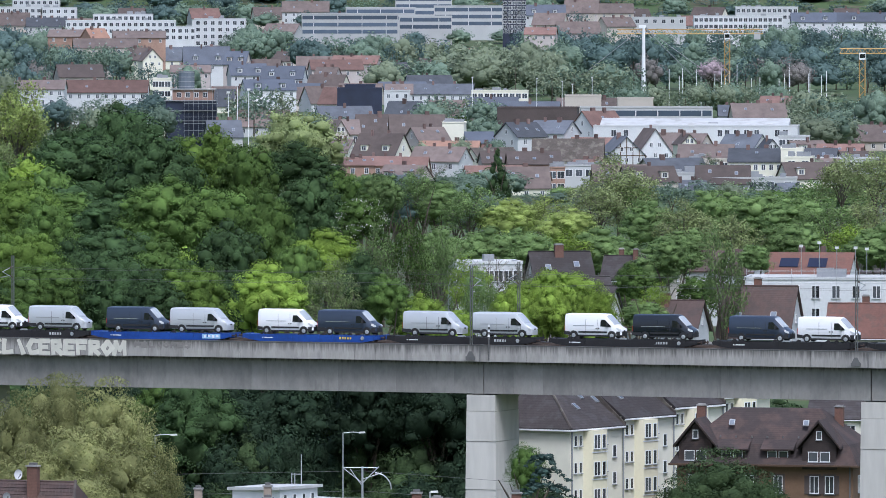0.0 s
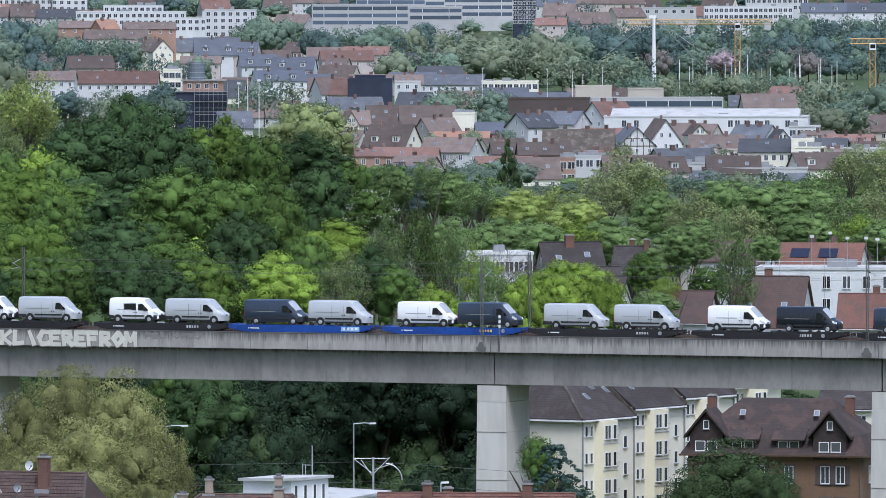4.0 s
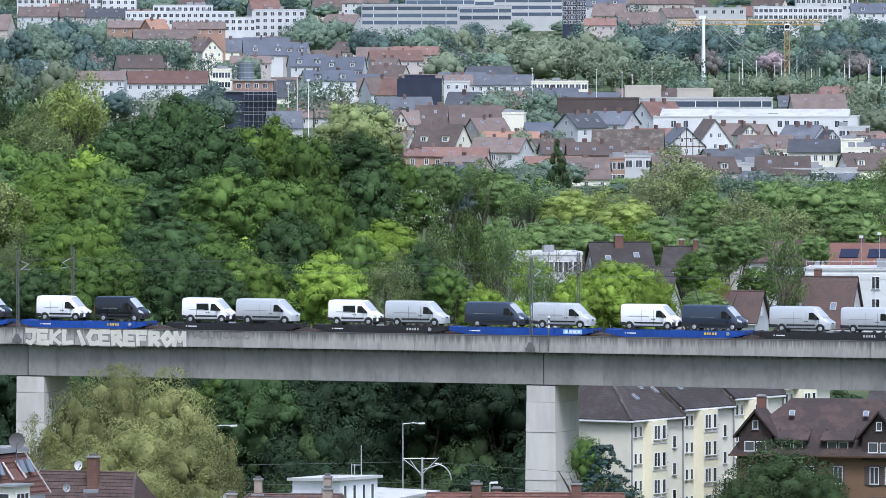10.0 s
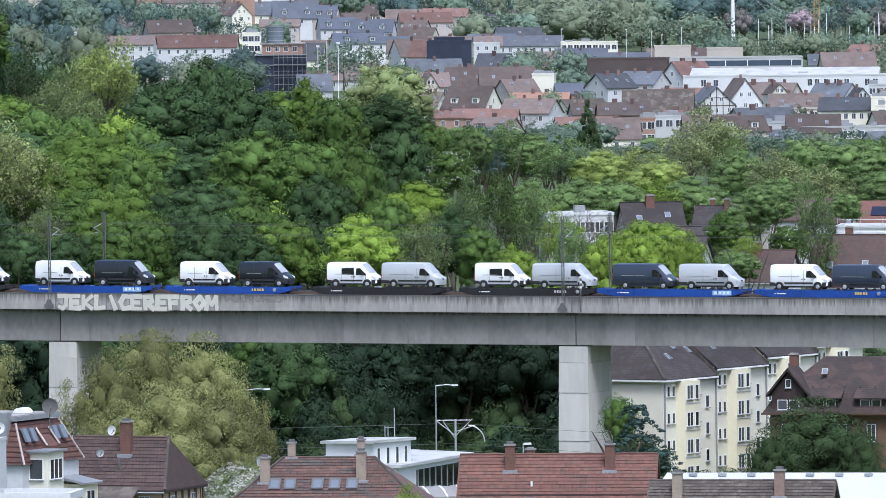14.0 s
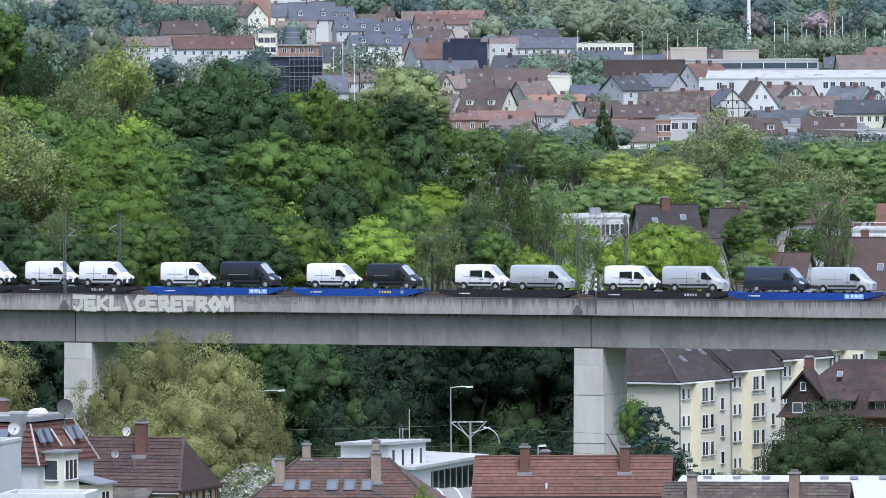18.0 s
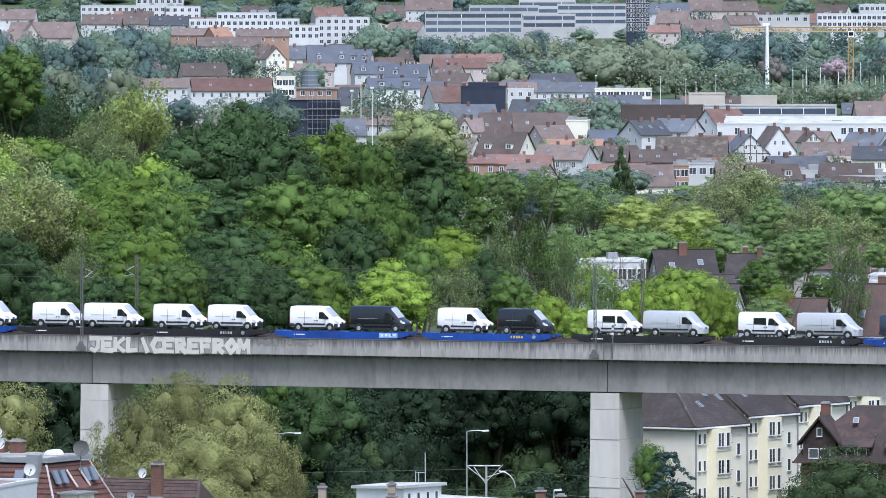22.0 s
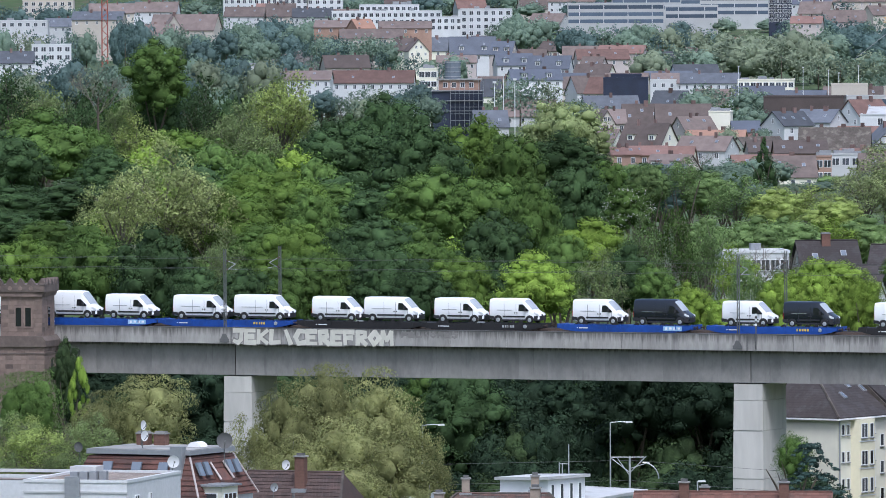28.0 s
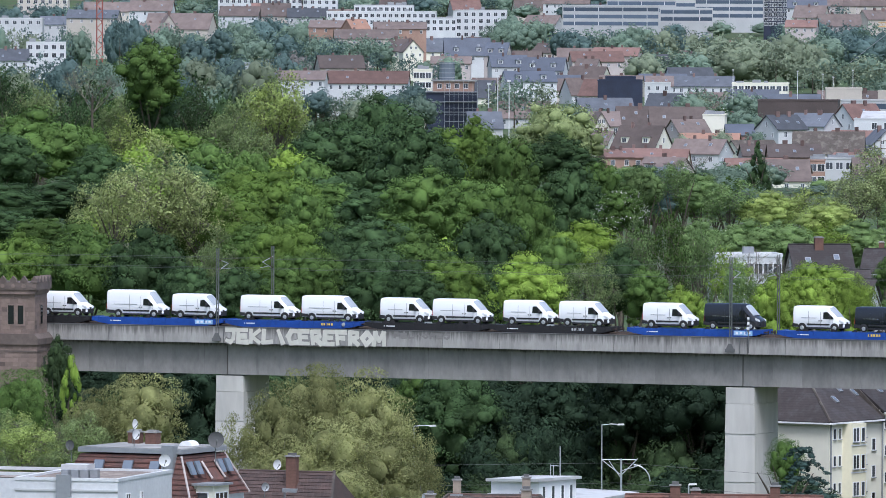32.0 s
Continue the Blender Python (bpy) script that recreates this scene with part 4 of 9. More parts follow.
def crown_geo(kind, seed, count, size, core):
    """Corners and normals of a crown: fine sprays on the clumps, denser lumps inside that close it."""
    rng = np.random.RandomState(seed)
    fine = count > 2500
    cs, rs, boughs, flat = crown_clumps(kind, rng, fine)
    if kind == "loose":
        sets = [leaf_cloud(rng, cs, rs, flat, int(count * 0.8), size, 0.5, (0.3, 1.25), 0.1)]
    else:
        sets = [leaf_cloud(rng, cs, rs, flat, int(count * 0.86) if fine else count, size)]
    if core and boughs:
        bc, br = np.array([o[0] for o in boughs]), np.array([o[1] for o in boughs])
        if kind == "loose":
            sets.append(leaf_cloud(rng, bc, br, 1.0, int(count * 0.2), size * 1.3, 0.6, (0.2, 0.9), 0.0))
        else:
            sets.append(lumps(rng, bc, br * (0.6 if count > 11000 else 0.7 if fine else 0.78), 1.0))
            if fine and count < 11000:
                sets.append(lumps(rng, cs[::2], rs[::2] * 0.58, flat))
            if fine:
                sets.append(leaf_cloud(rng, bc, br, 1.0, int(count * 0.16), size * 1.4, 0.3, (0.72, 0.95), 0.0))
    elif core and kind != "cedar":
        sets.append(lumps(rng, cs[::2], rs[::2] * 0.85, 1.0))
    return np.concatenate([q[0] for q in sets]), np.concatenate([q[1] for q in sets])


def crown_mesh(kind, seed, leaf, count, size, core=True):
    v, nor = shared(("crown_geo", kind, seed, count, core), lambda: crown_geo(kind, seed, count, size, core))
    n = len(v)
    me = bpy.data.meshes.new("crown_" + kind)
    me.vertices.add(n)
    me.vertices.foreach_set("co", v.ravel())
    me.loops.add(n)
    me.loops.foreach_set("vertex_index", np.arange(n))
    me.polygons.add(n // 3)
    me.polygons.foreach_set("loop_start", np.arange(0, n, 3))
    me.update(calc_edges=True)
    me.materials.append(MATS[leaf])
    soft_normals(me, nor)
    return me


def limb_mesh(kind, seed):
    """The boughs and twigs that show through a thin crown, made for the clumps of crown_mesh with the same seed."""
    cs, rs, boughs, flat = crown_clumps(kind, np.random.RandomState(seed), True)
    g = Geo()
    for lobe, r in boughs:
        fork = Vector((lobe[0] * 0.3, lobe[1] * 0.3, max(0.45, lobe[2] - 0.5)))
        g.tube((0, 0, 0.3), fork, 0.012, 0.009, 4)
        g.tube(fork, lobe, 0.009, 0.005, 4)
    for c, r in zip(cs, rs):
        lobe = min(boughs, key=lambda o: np.linalg.norm(o[0] - c))[0]
        d = Vector(c) - Vector(lobe)
        g.tube(lobe, Vector(c) + d.normalized() * r * 0.7, 0.005, 0.002, 3)
    return g.mesh("branch_work", "twig")


def trunk_mesh(seed, bark):
    rng = random.Random(seed)
    g = Geo()
    g.tube((0, 0, 0), (0.01, 0, 0.45), 0.05, 0.036, 8)
    top = Vector((0.01, 0, 0.45))
    for i in range(6):
        a = i * 1.05 + rng.uniform(-0.3, 0.3)
        q = top + Vector((math.cos(a) * 0.22, math.sin(a) * 0.22, rng.uniform(0.18, 0.4)))
        g.tube(top - Vector((0, 0, 0.04 * i)), q, 0.022, 0.012, 5)
        g.tube(q, q + Vector((math.cos(a) * 0.12, math.sin(a) * 0.12, 0.14)), 0.012, 0.004, 4)
    return g.mesh("trunk", bark)


WORDS = {"leaf_deep": "dark green", "leaf_mid": "green", "leaf_bright": "fresh light green", "leaf_fresh": "fresh green", "leaf_yellow": "yellow-green", "leaf_olive": "thin olive green", "leaf_pale": "pale grey-green",
         "leaf_blue": "blue-green", "leaf_copper": "copper brown", "leaf_shade": "shade-darkened green", "leaf_pink": "pink flowering", "leaf_far": "hazy green", "leaf_far_deep": "hazy dark green", "leaf_far_olive": "hazy olive", "leaf_spring": "pale young green", "leaf_dark": "dense dark green", "leaf_belt": "soft green", "leaf_belt_olive": "soft olive green"}
TREES = {"n": 0}


def tree(top, r, h, leaf, kind="round", near=True, depth=1.0, flowers=False, name="tree", label=""):
    """A tree whose crown tops out at a point; r: half the crown's width, h: its height."""
    x, y, z = top
    TREES["n"] += 1
    n = TREES["n"]
    base = ground_z(x, y)
    h = min(h, max(2.5, z - base - 0.3))
    where = "in the wood beyond the viaduct" if 900 < y < 1400 else "among the houses of the town" if y >= 1400 else "between the houses this side of the viaduct"
    thing = empty(name, pose(x, y, base), label or WORDS[leaf] + (" conifer " if kind in ("cone", "cedar") else " tree ") + where, "tree", "trees beyond the viaduct" if y < 1400 else "trees in the town")
    v = n % 3
    seed = 11 + v * 7 + len(kind)
    if near and y > 1130:
        me = shared(("mcrown", kind, leaf, v), lambda: crown_mesh(kind, seed, leaf, 6200, 0.025))
    elif near and y < 905 and kind != "cedar":
        me = shared(("pcrown", kind, leaf, v), lambda: crown_mesh(kind, seed, leaf, 11500, 0.0185))
    elif near:
        me = shared(("crown", kind, leaf, v), lambda: crown_mesh(kind, seed, leaf, 8700 if kind != "loose" else 7500, 0.0215))
    else:
        me = shared(("fcrown", kind, leaf, v), lambda: crown_mesh(kind, seed, leaf, 700, 0.055))
    if near and kind == "loose" and r > 3:
        part("branch_work", shared(("limbs", v), lambda: limb_mesh(kind, seed)), thing, Matrix.LocRotScale((0, 0, z - base - h), Euler((0, 0, n * 2.4)), (r, r * depth, h / 2)), "thin brown boughs")
    c = part("crown", me, thing, Matrix.LocRotScale((0, 0, z - base - h), Euler((0, 0, n * 2.4)), (r, r * depth, h / 2)), WORDS[leaf] + " crown")
    if flowers:
        part("blossom", shared(("blossom", v, y < 900), lambda: crown_mesh("round", 60 + v, "blossom", 3600 if y < 900 else 800, 0.026 if y < 900 else 0.024, core=False)), thing, Matrix.LocRotScale((0, 0, z - base - h), Euler((0, 0, n * 2.4)), (r * 1.02, r * 1.02, h * 0.51)), "white flower candles")
    t = z - base - 0.35 * h
    bark = "bark_pale" if leaf in ("leaf_pale",) else "bark"
    part("trunk", shared(("trunk", v, bark), lambda: trunk_mesh(v, bark)), thing, Matrix.LocRotScale((0, 0, -0.3), Euler((0, 0, n)), (t * 0.75 if t < 10 else 8, t * 0.75 if t < 10 else 8, t)))
    return thing


WOODS = {"v": [], "nor": [], "f": [], "m": [], "mats": [], "n": 0}


def far_tree(top, r, h, leaf, kind="round", fine=False):
    """Adds one tree to the mass of far or hidden trees that cannot be counted."""
    x, y, z = top
    TREES["n"] += 1
    n = TREES["n"]
    base = ground_z(x, y)
    h = min(h, max(2.5, z - base - 0.3))
    v = n % 3
    me = shared(("wcrown", kind, leaf, v), lambda: crown_mesh(kind, 11 + v * 7 + len(kind), leaf, 470, 0.06))
    if fine:
        me = shared(("ucrown", kind, leaf, v), lambda: crown_mesh(kind, 11 + v * 7 + len(kind), leaf, 2300, 0.038))
    bark = "bark"
    tk = shared(("far_trunk",), lambda: Geo().tube((0, 0, 0), (0, 0, 1), 0.05, 0.02, 5).mesh("trunk", bark))
    t = z - base - 0.35 * h
    for mesh, m, mt in ((me, Matrix.LocRotScale((x, y, z - h), Euler((0, 0, n * 2.4)), (r, r, h / 2)), leaf), (tk, Matrix.LocRotScale((x, y, base - 0.3), Euler((0, 0, n)), (6, 6, t)), bark)):
        co = np.empty(len(mesh.vertices) * 3)
        mesh.vertices.foreach_get("co", co)
        a = np.array(m)
        WOODS["v"].append(co.reshape(-1, 3) @ a[:3, :3].T + a[:3, 3])
        nor = np.zeros(len(mesh.vertices) * 3)
        if mesh is me:
            mesh.attributes["custom_normal"].data.foreach_get("vector", nor)
        else:
            mesh.vertices.foreach_get("normal", nor)
        nor = nor.reshape(-1, 3) @ np.linalg.inv(a[:3, :3])
        WOODS["nor"].append(nor / (np.linalg.norm(nor, axis=1)[:, None] + 1e-9))
        li = np.empty(len(mesh.loops), int)
        mesh.loops.foreach_get("vertex_index", li)
        cnt = np.empty(len(mesh.polygons), int)
        mesh.polygons.foreach_get("loop_total", cnt)
        WOODS["f"].append((li + WOODS["n"], cnt))
        WOODS["n"] += len(mesh.vertices)
        if mt not in WOODS["mats"]:
            WOODS["mats"].append(mt)
        WOODS["m"].append(np.full(len(cnt), WOODS["mats"].index(mt)))


def finish_woods():
    me = bpy.data.meshes.new("woods")
    v = np.concatenate(WOODS["v"])
    li = np.concatenate([f[0] for f in WOODS["f"]])
    cnt = np.concatenate([f[1] for f in WOODS["f"]])
    me.vertices.add(len(v))
    me.vertices.foreach_set("co", v.ravel())
    me.loops.add(len(li))
    me.loops.foreach_set("vertex_index", li)
    me.polygons.add(len(cnt))
    me.polygons.foreach_set("loop_start", np.concatenate(([0], np.cumsum(cnt)[:-1])))
    for m in WOODS["mats"]:
        me.materials.append(MATS[m])
    me.polygons.foreach_set("material_index", np.concatenate(WOODS["m"]))
    me.update(calc_edges=True)
    soft_normals(me, np.concatenate(WOODS["nor"]))
    tagged(new("woods", me), "far green woods and park trees between the houses", "woods", kind="stuff")


D, M_, B, Y, O, P, G = "leaf_deep", "leaf_mid", "leaf_bright", "leaf_yellow", "leaf_olive", "leaf_pale", "leaf_fresh"
# the wooded knoll, back to front: crown top, half width, height, leaf, shape
KNOLL = (
    ((-81.88, 1078, 28.74), 4.9, 7.8, D, "round"), ((-76.07, 1070, 27.96), 4.2, 7.1, M_, "round"), ((-86.80, 1078, 28.76), 4.9, 7.8, D, "round"), ((-87.75, 1050, 27.60), 4.5, 8.9, M_, "round"),
    ((-59.74, 1300, 41.79), 6.6, 16.5, O, "loose"), ((-64.76, 1290, 37.99), 5.9, 16.4, O, "loose"), ((-43.74, 1270, 39.24), 6.2, 14.6, D, "round"),
    ((-47.02, 1225, 36.15), 7.1, 16.3, D, "round"), ((-37.17, 1195, 38.49), 7.0, 16.7, D, "round"), ((-30.43, 1215, 37.08), 5.7, 13.3, G, "round"),
    ((-25.32, 1200, 35.74), 4.6, 13.1, M_, "round"), ((-34.81, 1240, 35.39), 4.1, 11.3, M_, "round"), ((-33.82, 1120, 32.54), 6.2, 11.5, M_, "round"),
    ((-27.49, 1125, 31.75), 6.3, 13.0, M_, "round"), ((-21.07, 1110, 31.43), 4.2, 12.1, M_, "round"), ((-39.94, 1130, 30.12), 5.2, 11.0, D, "round"),
    ((-38.18, 1062, 28.40), 6.1, 12.9, D, "round"), ((-31.78, 1032, 27.78), 5.1, 10.0, M_, "round"), ((-24.57, 1072, 28.40), 5.3, 13.0, D, "round"),
    ((-46.58, 1150, 30.33), 4.5, 11.8, M_, "round"), ((-50.19, 1085, 33.29), 5.5, 12.5, G, "round"), ((-45.61, 1070, 31.22), 4.1, 12.3, M_, "round"),
    ((-46.31, 1035, 28.74), 5.4, 11.3, G, "round"), ((-42.12, 1040, 27.54), 3.7, 10.1, D, "round"), ((-53.86, 1060, 31.13), 5.6, 12.2, G, "round"),
    ((-26.61, 1002, 26.02), 4.1, 9.1, G, "round"), ((-18.64, 992, 26.53), 4.5, 9.0, B, "round"), ((-35.22, 1005, 27.02), 4.7, 10.4, D, "round"),
    ((-43.10, 1004, 26.12), 4.3, 9.1, M_, "round"), ((-30.55, 992, 25.61), 3.9, 8.4, D, "round"), ((-23.19, 1012, 24.98), 3.0, 8.0, D, "round"),
    ((-22.22, 1420, 36.72), 7.8, 15.5, "leaf_belt_olive", "round"), ((-20.10, 1310, 33.54), 5.7, 8.7, D, "round"), ((-17.32, 1200, 31.53), 5.2, 12.4, D, "round"),
    ((-13.87, 1250, 31.07), 3.3, 9.1, M_, "round"), ((-13.39, 1062, 28.04), 5.0, 8.4, B, "round"), ((-12.04, 1003, 26.19), 3.9, 9.1, O, "loose"),
    ((-16.77, 1052, 26.91), 3.4, 10.2, M_, "round"), ((-4.21, 1052, 30.24), 4.0, 12.1, M_, "loose"), ((-7.75, 1040, 28.84), 3.5, 11.3, "leaf_belt", "loose"),
    ((-8.58, 1310, 29.03), 3.4, 7.1, "leaf_belt", "round"), ((-9.15, 1020, 26.60), 3.3, 9.3, D, "round"), ((-5.93, 1000, 24.78), 2.9, 6.7, M_, "round"),
    ((-3.88, 1330, 29.41), 3.5, 6.4, "leaf_belt", "loose"), ((-86.68, 1205, 38.55), 7.3, 19.0, M_, "round"), ((-89.60, 1190, 35.76), 5.5, 17.3, D, "round"),
    ((-80.40, 1215, 36.23), 3.8, 13.3, M_, "round"), ((-96.55, 1200, 37.07), 5.5, 17.5, D, "round"), ((-75.71, 1235, 36.90), 5.7, 11.2, Y, "loose"),
    ((-70.75, 1240, 35.52), 5.0, 11.3, G, "round"), ((-76.30, 1180, 34.10), 4.6, 14.3, D, "round"), ((-62.22, 1062, 36.51), 8.3, 14.2, "leaf_spring", "loose"),
    ((-57.18, 1058, 33.23), 5.5, 10.9, "leaf_spring", "loose"), ((-66.70, 1056, 33.96), 5.2, 10.9, "leaf_spring", "loose"), ((-64.32, 1262, 37.78), 5.4, 12.2, O, "loose"),
    ((-101.22, 1345, 42.36), 5.5, 13.0, D, "loose"), ((-96.32, 1345, 39.89), 4.4, 12.2, O, "loose"), ((-90.00, 1330, 38.45), 4.8, 12.1, D, "loose"),
    ((-78.98, 1335, 39.54), 4.4, 11.3, D, "round"), ((-84.16, 1340, 38.68), 3.9, 10.6, O, "loose"), ((-78.92, 1332, 46.29), 5.4, 10.9, M_, "round"),
    ((-58.84, 1285, 42.23), 6.1, 13.2, Y, "loose"), ((-52.40, 1270, 36.07), 4.6, 13.1, D, "round"), ((-48.54, 1280, 36.27), 4.6, 13.2, D, "round"),
    ((-73.44, 1345, 39.79), 4.0, 11.4, D, "loose"), ((-61.06, 1250, 36.06), 4.5, 12.1, O, "loose"), ((-53.67, 1105, 32.95), 5.1, 12.1, G, "round"),
    ((-48.43, 1100, 32.10), 4.7, 12.0, G, "round"), ((-50.17, 1052, 27.91), 5.5, 11.5, M_, "round"), ((-46.14, 1085, 28.62), 4.3, 11.8, M_, "round"),
    ((-41.85, 1020, 25.99), 3.3, 9.3, M_, "round"), ((-67.69, 1022, 28.95), 5.4, 11.1, M_, "round"), ((-77.11, 1040, 26.90), 5.1, 10.1, G, "round"),
    ((-72.30, 1030, 26.42), 3.7, 8.7, G, "round"), ((-59.66, 1002, 29.17), 5.1, 12.1, D, "round"), ((-53.19, 1012, 28.24), 3.3, 10.4, O, "loose"),
    ((-50.05, 998, 24.88), 3.6, 7.9, D, "round"), ((-45.90, 1000, 24.49), 4.1, 7.9, M_, "round"), ((-80.45, 1030, 26.46), 4.0, 10.0, M_, "round"),
    ((-55.06, 990, 25.16), 3.2, 7.2, D, "round"), ((-83.28, 1110, 30.80), 5.8, 14.8, D, "round"), ((-76.53, 1120, 31.21), 5.9, 14.9, D, "round"),
    ((-90.04, 1110, 30.83), 5.8, 14.8, D, "round"), ((-0.38, 1060, 28.67), 3.2, 12.0, "leaf_belt", "loose"), ((-1.85, 975, 23.55), 3.2, 8.0, B, "round"),
    ((1.39, 970, 22.24), 2.2, 5.0, B, "round"), ((11.02, 990, 25.70), 3.8, 10.0, B, "round"), ((15.73, 985, 23.75), 2.8, 8.0, B, "round"),
    ((7.64, 980, 24.24), 2.5, 8.0, B, "round"), ((3.87, 1000, 26.31), 3.0, 11.0, "leaf_belt", "loose"), ((-9.95, 1420, 26.39), 4.5, 8.0, D, "round"),
)
for top, r, h, leaf, kind in KNOLL:
    tree(top, r, h, leaf, kind)
# between the wood and the town, right of the knoll
BELT = (
    ((35.64, 1185, 24.76), 3.4, 15.0, "leaf_belt", "loose"), ((23.57, 1150, 21.52), 2.5, 5.2, M_, "round"), ((30.77, 1250, 21.62), 3.0, 5.3, "leaf_belt", "round"), ((43.43, 1300, 19.42), 2.7, 4.7, "leaf_belt", "round"), ((13.96, 1010, 24.74), 2.4, 4.3, B, "loose"), ((25.08, 1100, 20.53), 2.0, 3.3, B, "loose"),
    ((17.60, 1650.00, 17.81), 6.5, 8, Y, "loose"), ((11.25, 1600.00, 18.51), 6, 8, Y, "round"), ((21.37, 1560.00, 17.58), 6, 8, Y, "round"), ((4.46, 1600.00, 20.45), 6, 9, "leaf_belt", "loose"),
    ((-0.41, 1700.00, 19.20), 5.5, 9, "leaf_belt", "round"), ((-8.66, 1700.00, 20.23), 5.5, 9, "leaf_far_deep", "round"), ((-14.40, 1650.00, 21.81), 6, 9, "leaf_belt", "round"),
    ((6.45, 1400.00, 19.08), 5.5, 8, "leaf_belt", "round"), ((12.57, 1420.00, 18.10), 6, 9, "leaf_belt", "round"), ((18.86, 1440.00, 17.99), 6, 9, B, "loose"), ((24.26, 1450.00, 17.72), 6.5, 9, "leaf_belt", "round"),
    ((33.93, 1800.00, 21.34), 9, 14, "leaf_belt_olive", "loose"), ((29.28, 1750.00, 18.08), 7, 10, "leaf_belt_olive", "loose"), ((37.72, 1700.00, 16.10), 7, 11, "leaf_belt", "round"), ((41.32, 1600.00, 18.02), 7, 10, "leaf_belt_olive", "loose"),
    ((50.08, 1700.00, 18.17), 7, 12, "leaf_belt", "round"), ((45.36, 1450.00, 20.36), 6.5, 12, "leaf_belt_olive", "loose"), ((57.13, 1680.00, 17.60), 7, 10, "leaf_belt", "round"), ((63.00, 1660.00, 17.57), 7, 10, "leaf_belt", "round"),
    ((66.54, 1600.00, 18.51), 6.5, 10, "leaf_belt", "loose"), ((73.26, 1620.00, 19.01), 7, 12, "leaf_belt_olive", "loose"), ((83.45, 1950.00, 19.55), 7, 11, "leaf_belt_olive", "loose"), ((88.22, 1900.00, 21.66), 8, 12, "leaf_belt_olive", "loose"),
    ((35.31, 1400.00, 18.23), 5.5, 7, "leaf_belt", "round"), ((54.15, 1450.00, 18.60), 6, 8, "leaf_belt", "round"), ((62.94, 1450.00, 18.60), 6, 8, B, "loose"), ((23.68, 1180.00, 20.02), 2.6, 7, M_, "round"), ((29.64, 1300.00, 18.24), 4, 6, "leaf_belt", "round"),
    ((65.87, 1400.00, 19.50), 6, 8, "leaf_belt", "round"), ((24.18, 1120.00, 17.83), 3.2, 4, "leaf_belt", "round"), ((43.74, 1500.00, 16.82), 6, 9, "leaf_belt", "round"), ((-0.32, 1300.00, 21.78), 4.5, 9, "leaf_belt", "round"),
    ((2.84, 1020.00, 25.97), 3.2, 7, B, "loose"),
    ((13.40, 1000.00, 25.42), 4.4, 8, B, "round"), ((8.46, 990.00, 24.42), 4.2, 7, B, "round"), ((16.49, 985.00, 24.34), 2.6, 5, B, "loose"),
)
for top, r, h, leaf, kind in BELT:
    tree(top, r, h, leaf, kind)
tree((33.09, 1210.00, 17.98), 3.0, 5, M_, flowers=True, label="green chestnut tree full of white flower candles")
tree((5.09, 1500.00, 15.00), 4.2, 6, M_, flowers=True, label="green chestnut tree full of white flower candles")
tree((-10.30, 1180.00, 28.97), 3.6, 7, M_, flowers=True, label="green chestnut tree full of white flower candles")
tree((11.17, 1900.00, 21.43), 3.8, 11, "leaf_deep", "cone")


def bare_tree(top, r, h, seed):
    """A tree that has not come into leaf: trunk, limbs and fine twigs."""
    x, y, z = top
    base = ground_z(x, y)
    h = min(h, z - base)
    rg = random.Random(seed)
    thing = empty("bare_tree", pose(x, y, base), "leafless grey-brown tree with fine bare twigs beyond the viaduct", "tree", "trees beyond the viaduct")
    z0 = z - base - h
    part("trunk", Geo().tube((0, 0, -0.3), (0.1, 0, z0 + h * 0.45), 0.24, 0.14, 7).mesh("trunk", "bark"), thing)
    g = Geo()

    def grow(p, d, length, rad, depth):
        q = p + d * length
        g.tube(p, q, rad, rad * 0.6, 4)
        if depth:
            for i in range(3):
                e = (d + Vector((rg.uniform(-0.8, 0.8), rg.uniform(-0.8, 0.8), rg.uniform(-0.2, 0.5)))).normalized()
                grow(p + d * length * rg.uniform(0.55, 1.0), e, length * rg.uniform(0.55, 0.75), rad * 0.55, depth - 1)
    for i in range(6):
        a = i * 1.1
        grow(Vector((0.05, 0, z0 + h * rg.uniform(0.2, 0.45))), Vector((math.cos(a) * r * 0.3, math.sin(a) * r * 0.3, h * 0.1)).normalized(), h * 0.24, 0.07, 4)
    part("branch_work", g.mesh("branch_work", "twig"), thing, label="fine bare branches")


bare_tree((5.30, 1040.00, 27.25), 3.6, 9, 1)
bare_tree((7.39, 1050.00, 26.01), 3.0, 8, 2)
bare_tree((-1.76, 2215.00, 15.02), 6.5, 9.5, 6)
bare_tree((-11.08, 2200.00, 11.69), 5.0, 8, 7)
bare_tree((-80.80, 1230.00, 46.05), 4.0, 12, 3)
# dark wood in the shade under and behind the viaduct; most leaf colours carry that shade
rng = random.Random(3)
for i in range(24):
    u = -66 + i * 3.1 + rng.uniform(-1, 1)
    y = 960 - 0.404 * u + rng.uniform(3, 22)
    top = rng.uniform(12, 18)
    tree((u, y, top), rng.uniform(4.5, 6.2), min(12, top - ground_z(u, y) - 0.5), rng.choice(("leaf_shade", "leaf_shade", "leaf_shade", D, M_) if u > -54 else ("leaf_shade",)), "round")
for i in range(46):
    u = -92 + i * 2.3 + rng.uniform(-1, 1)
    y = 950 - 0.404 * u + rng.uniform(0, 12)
    far_tree((u, y, ground_z(u, y) + rng.uniform(4, 7)), rng.uniform(3.0, 4.0), 8, rng.choice(("leaf_shade", "leaf_shade", "leaf_dark")), fine=True)
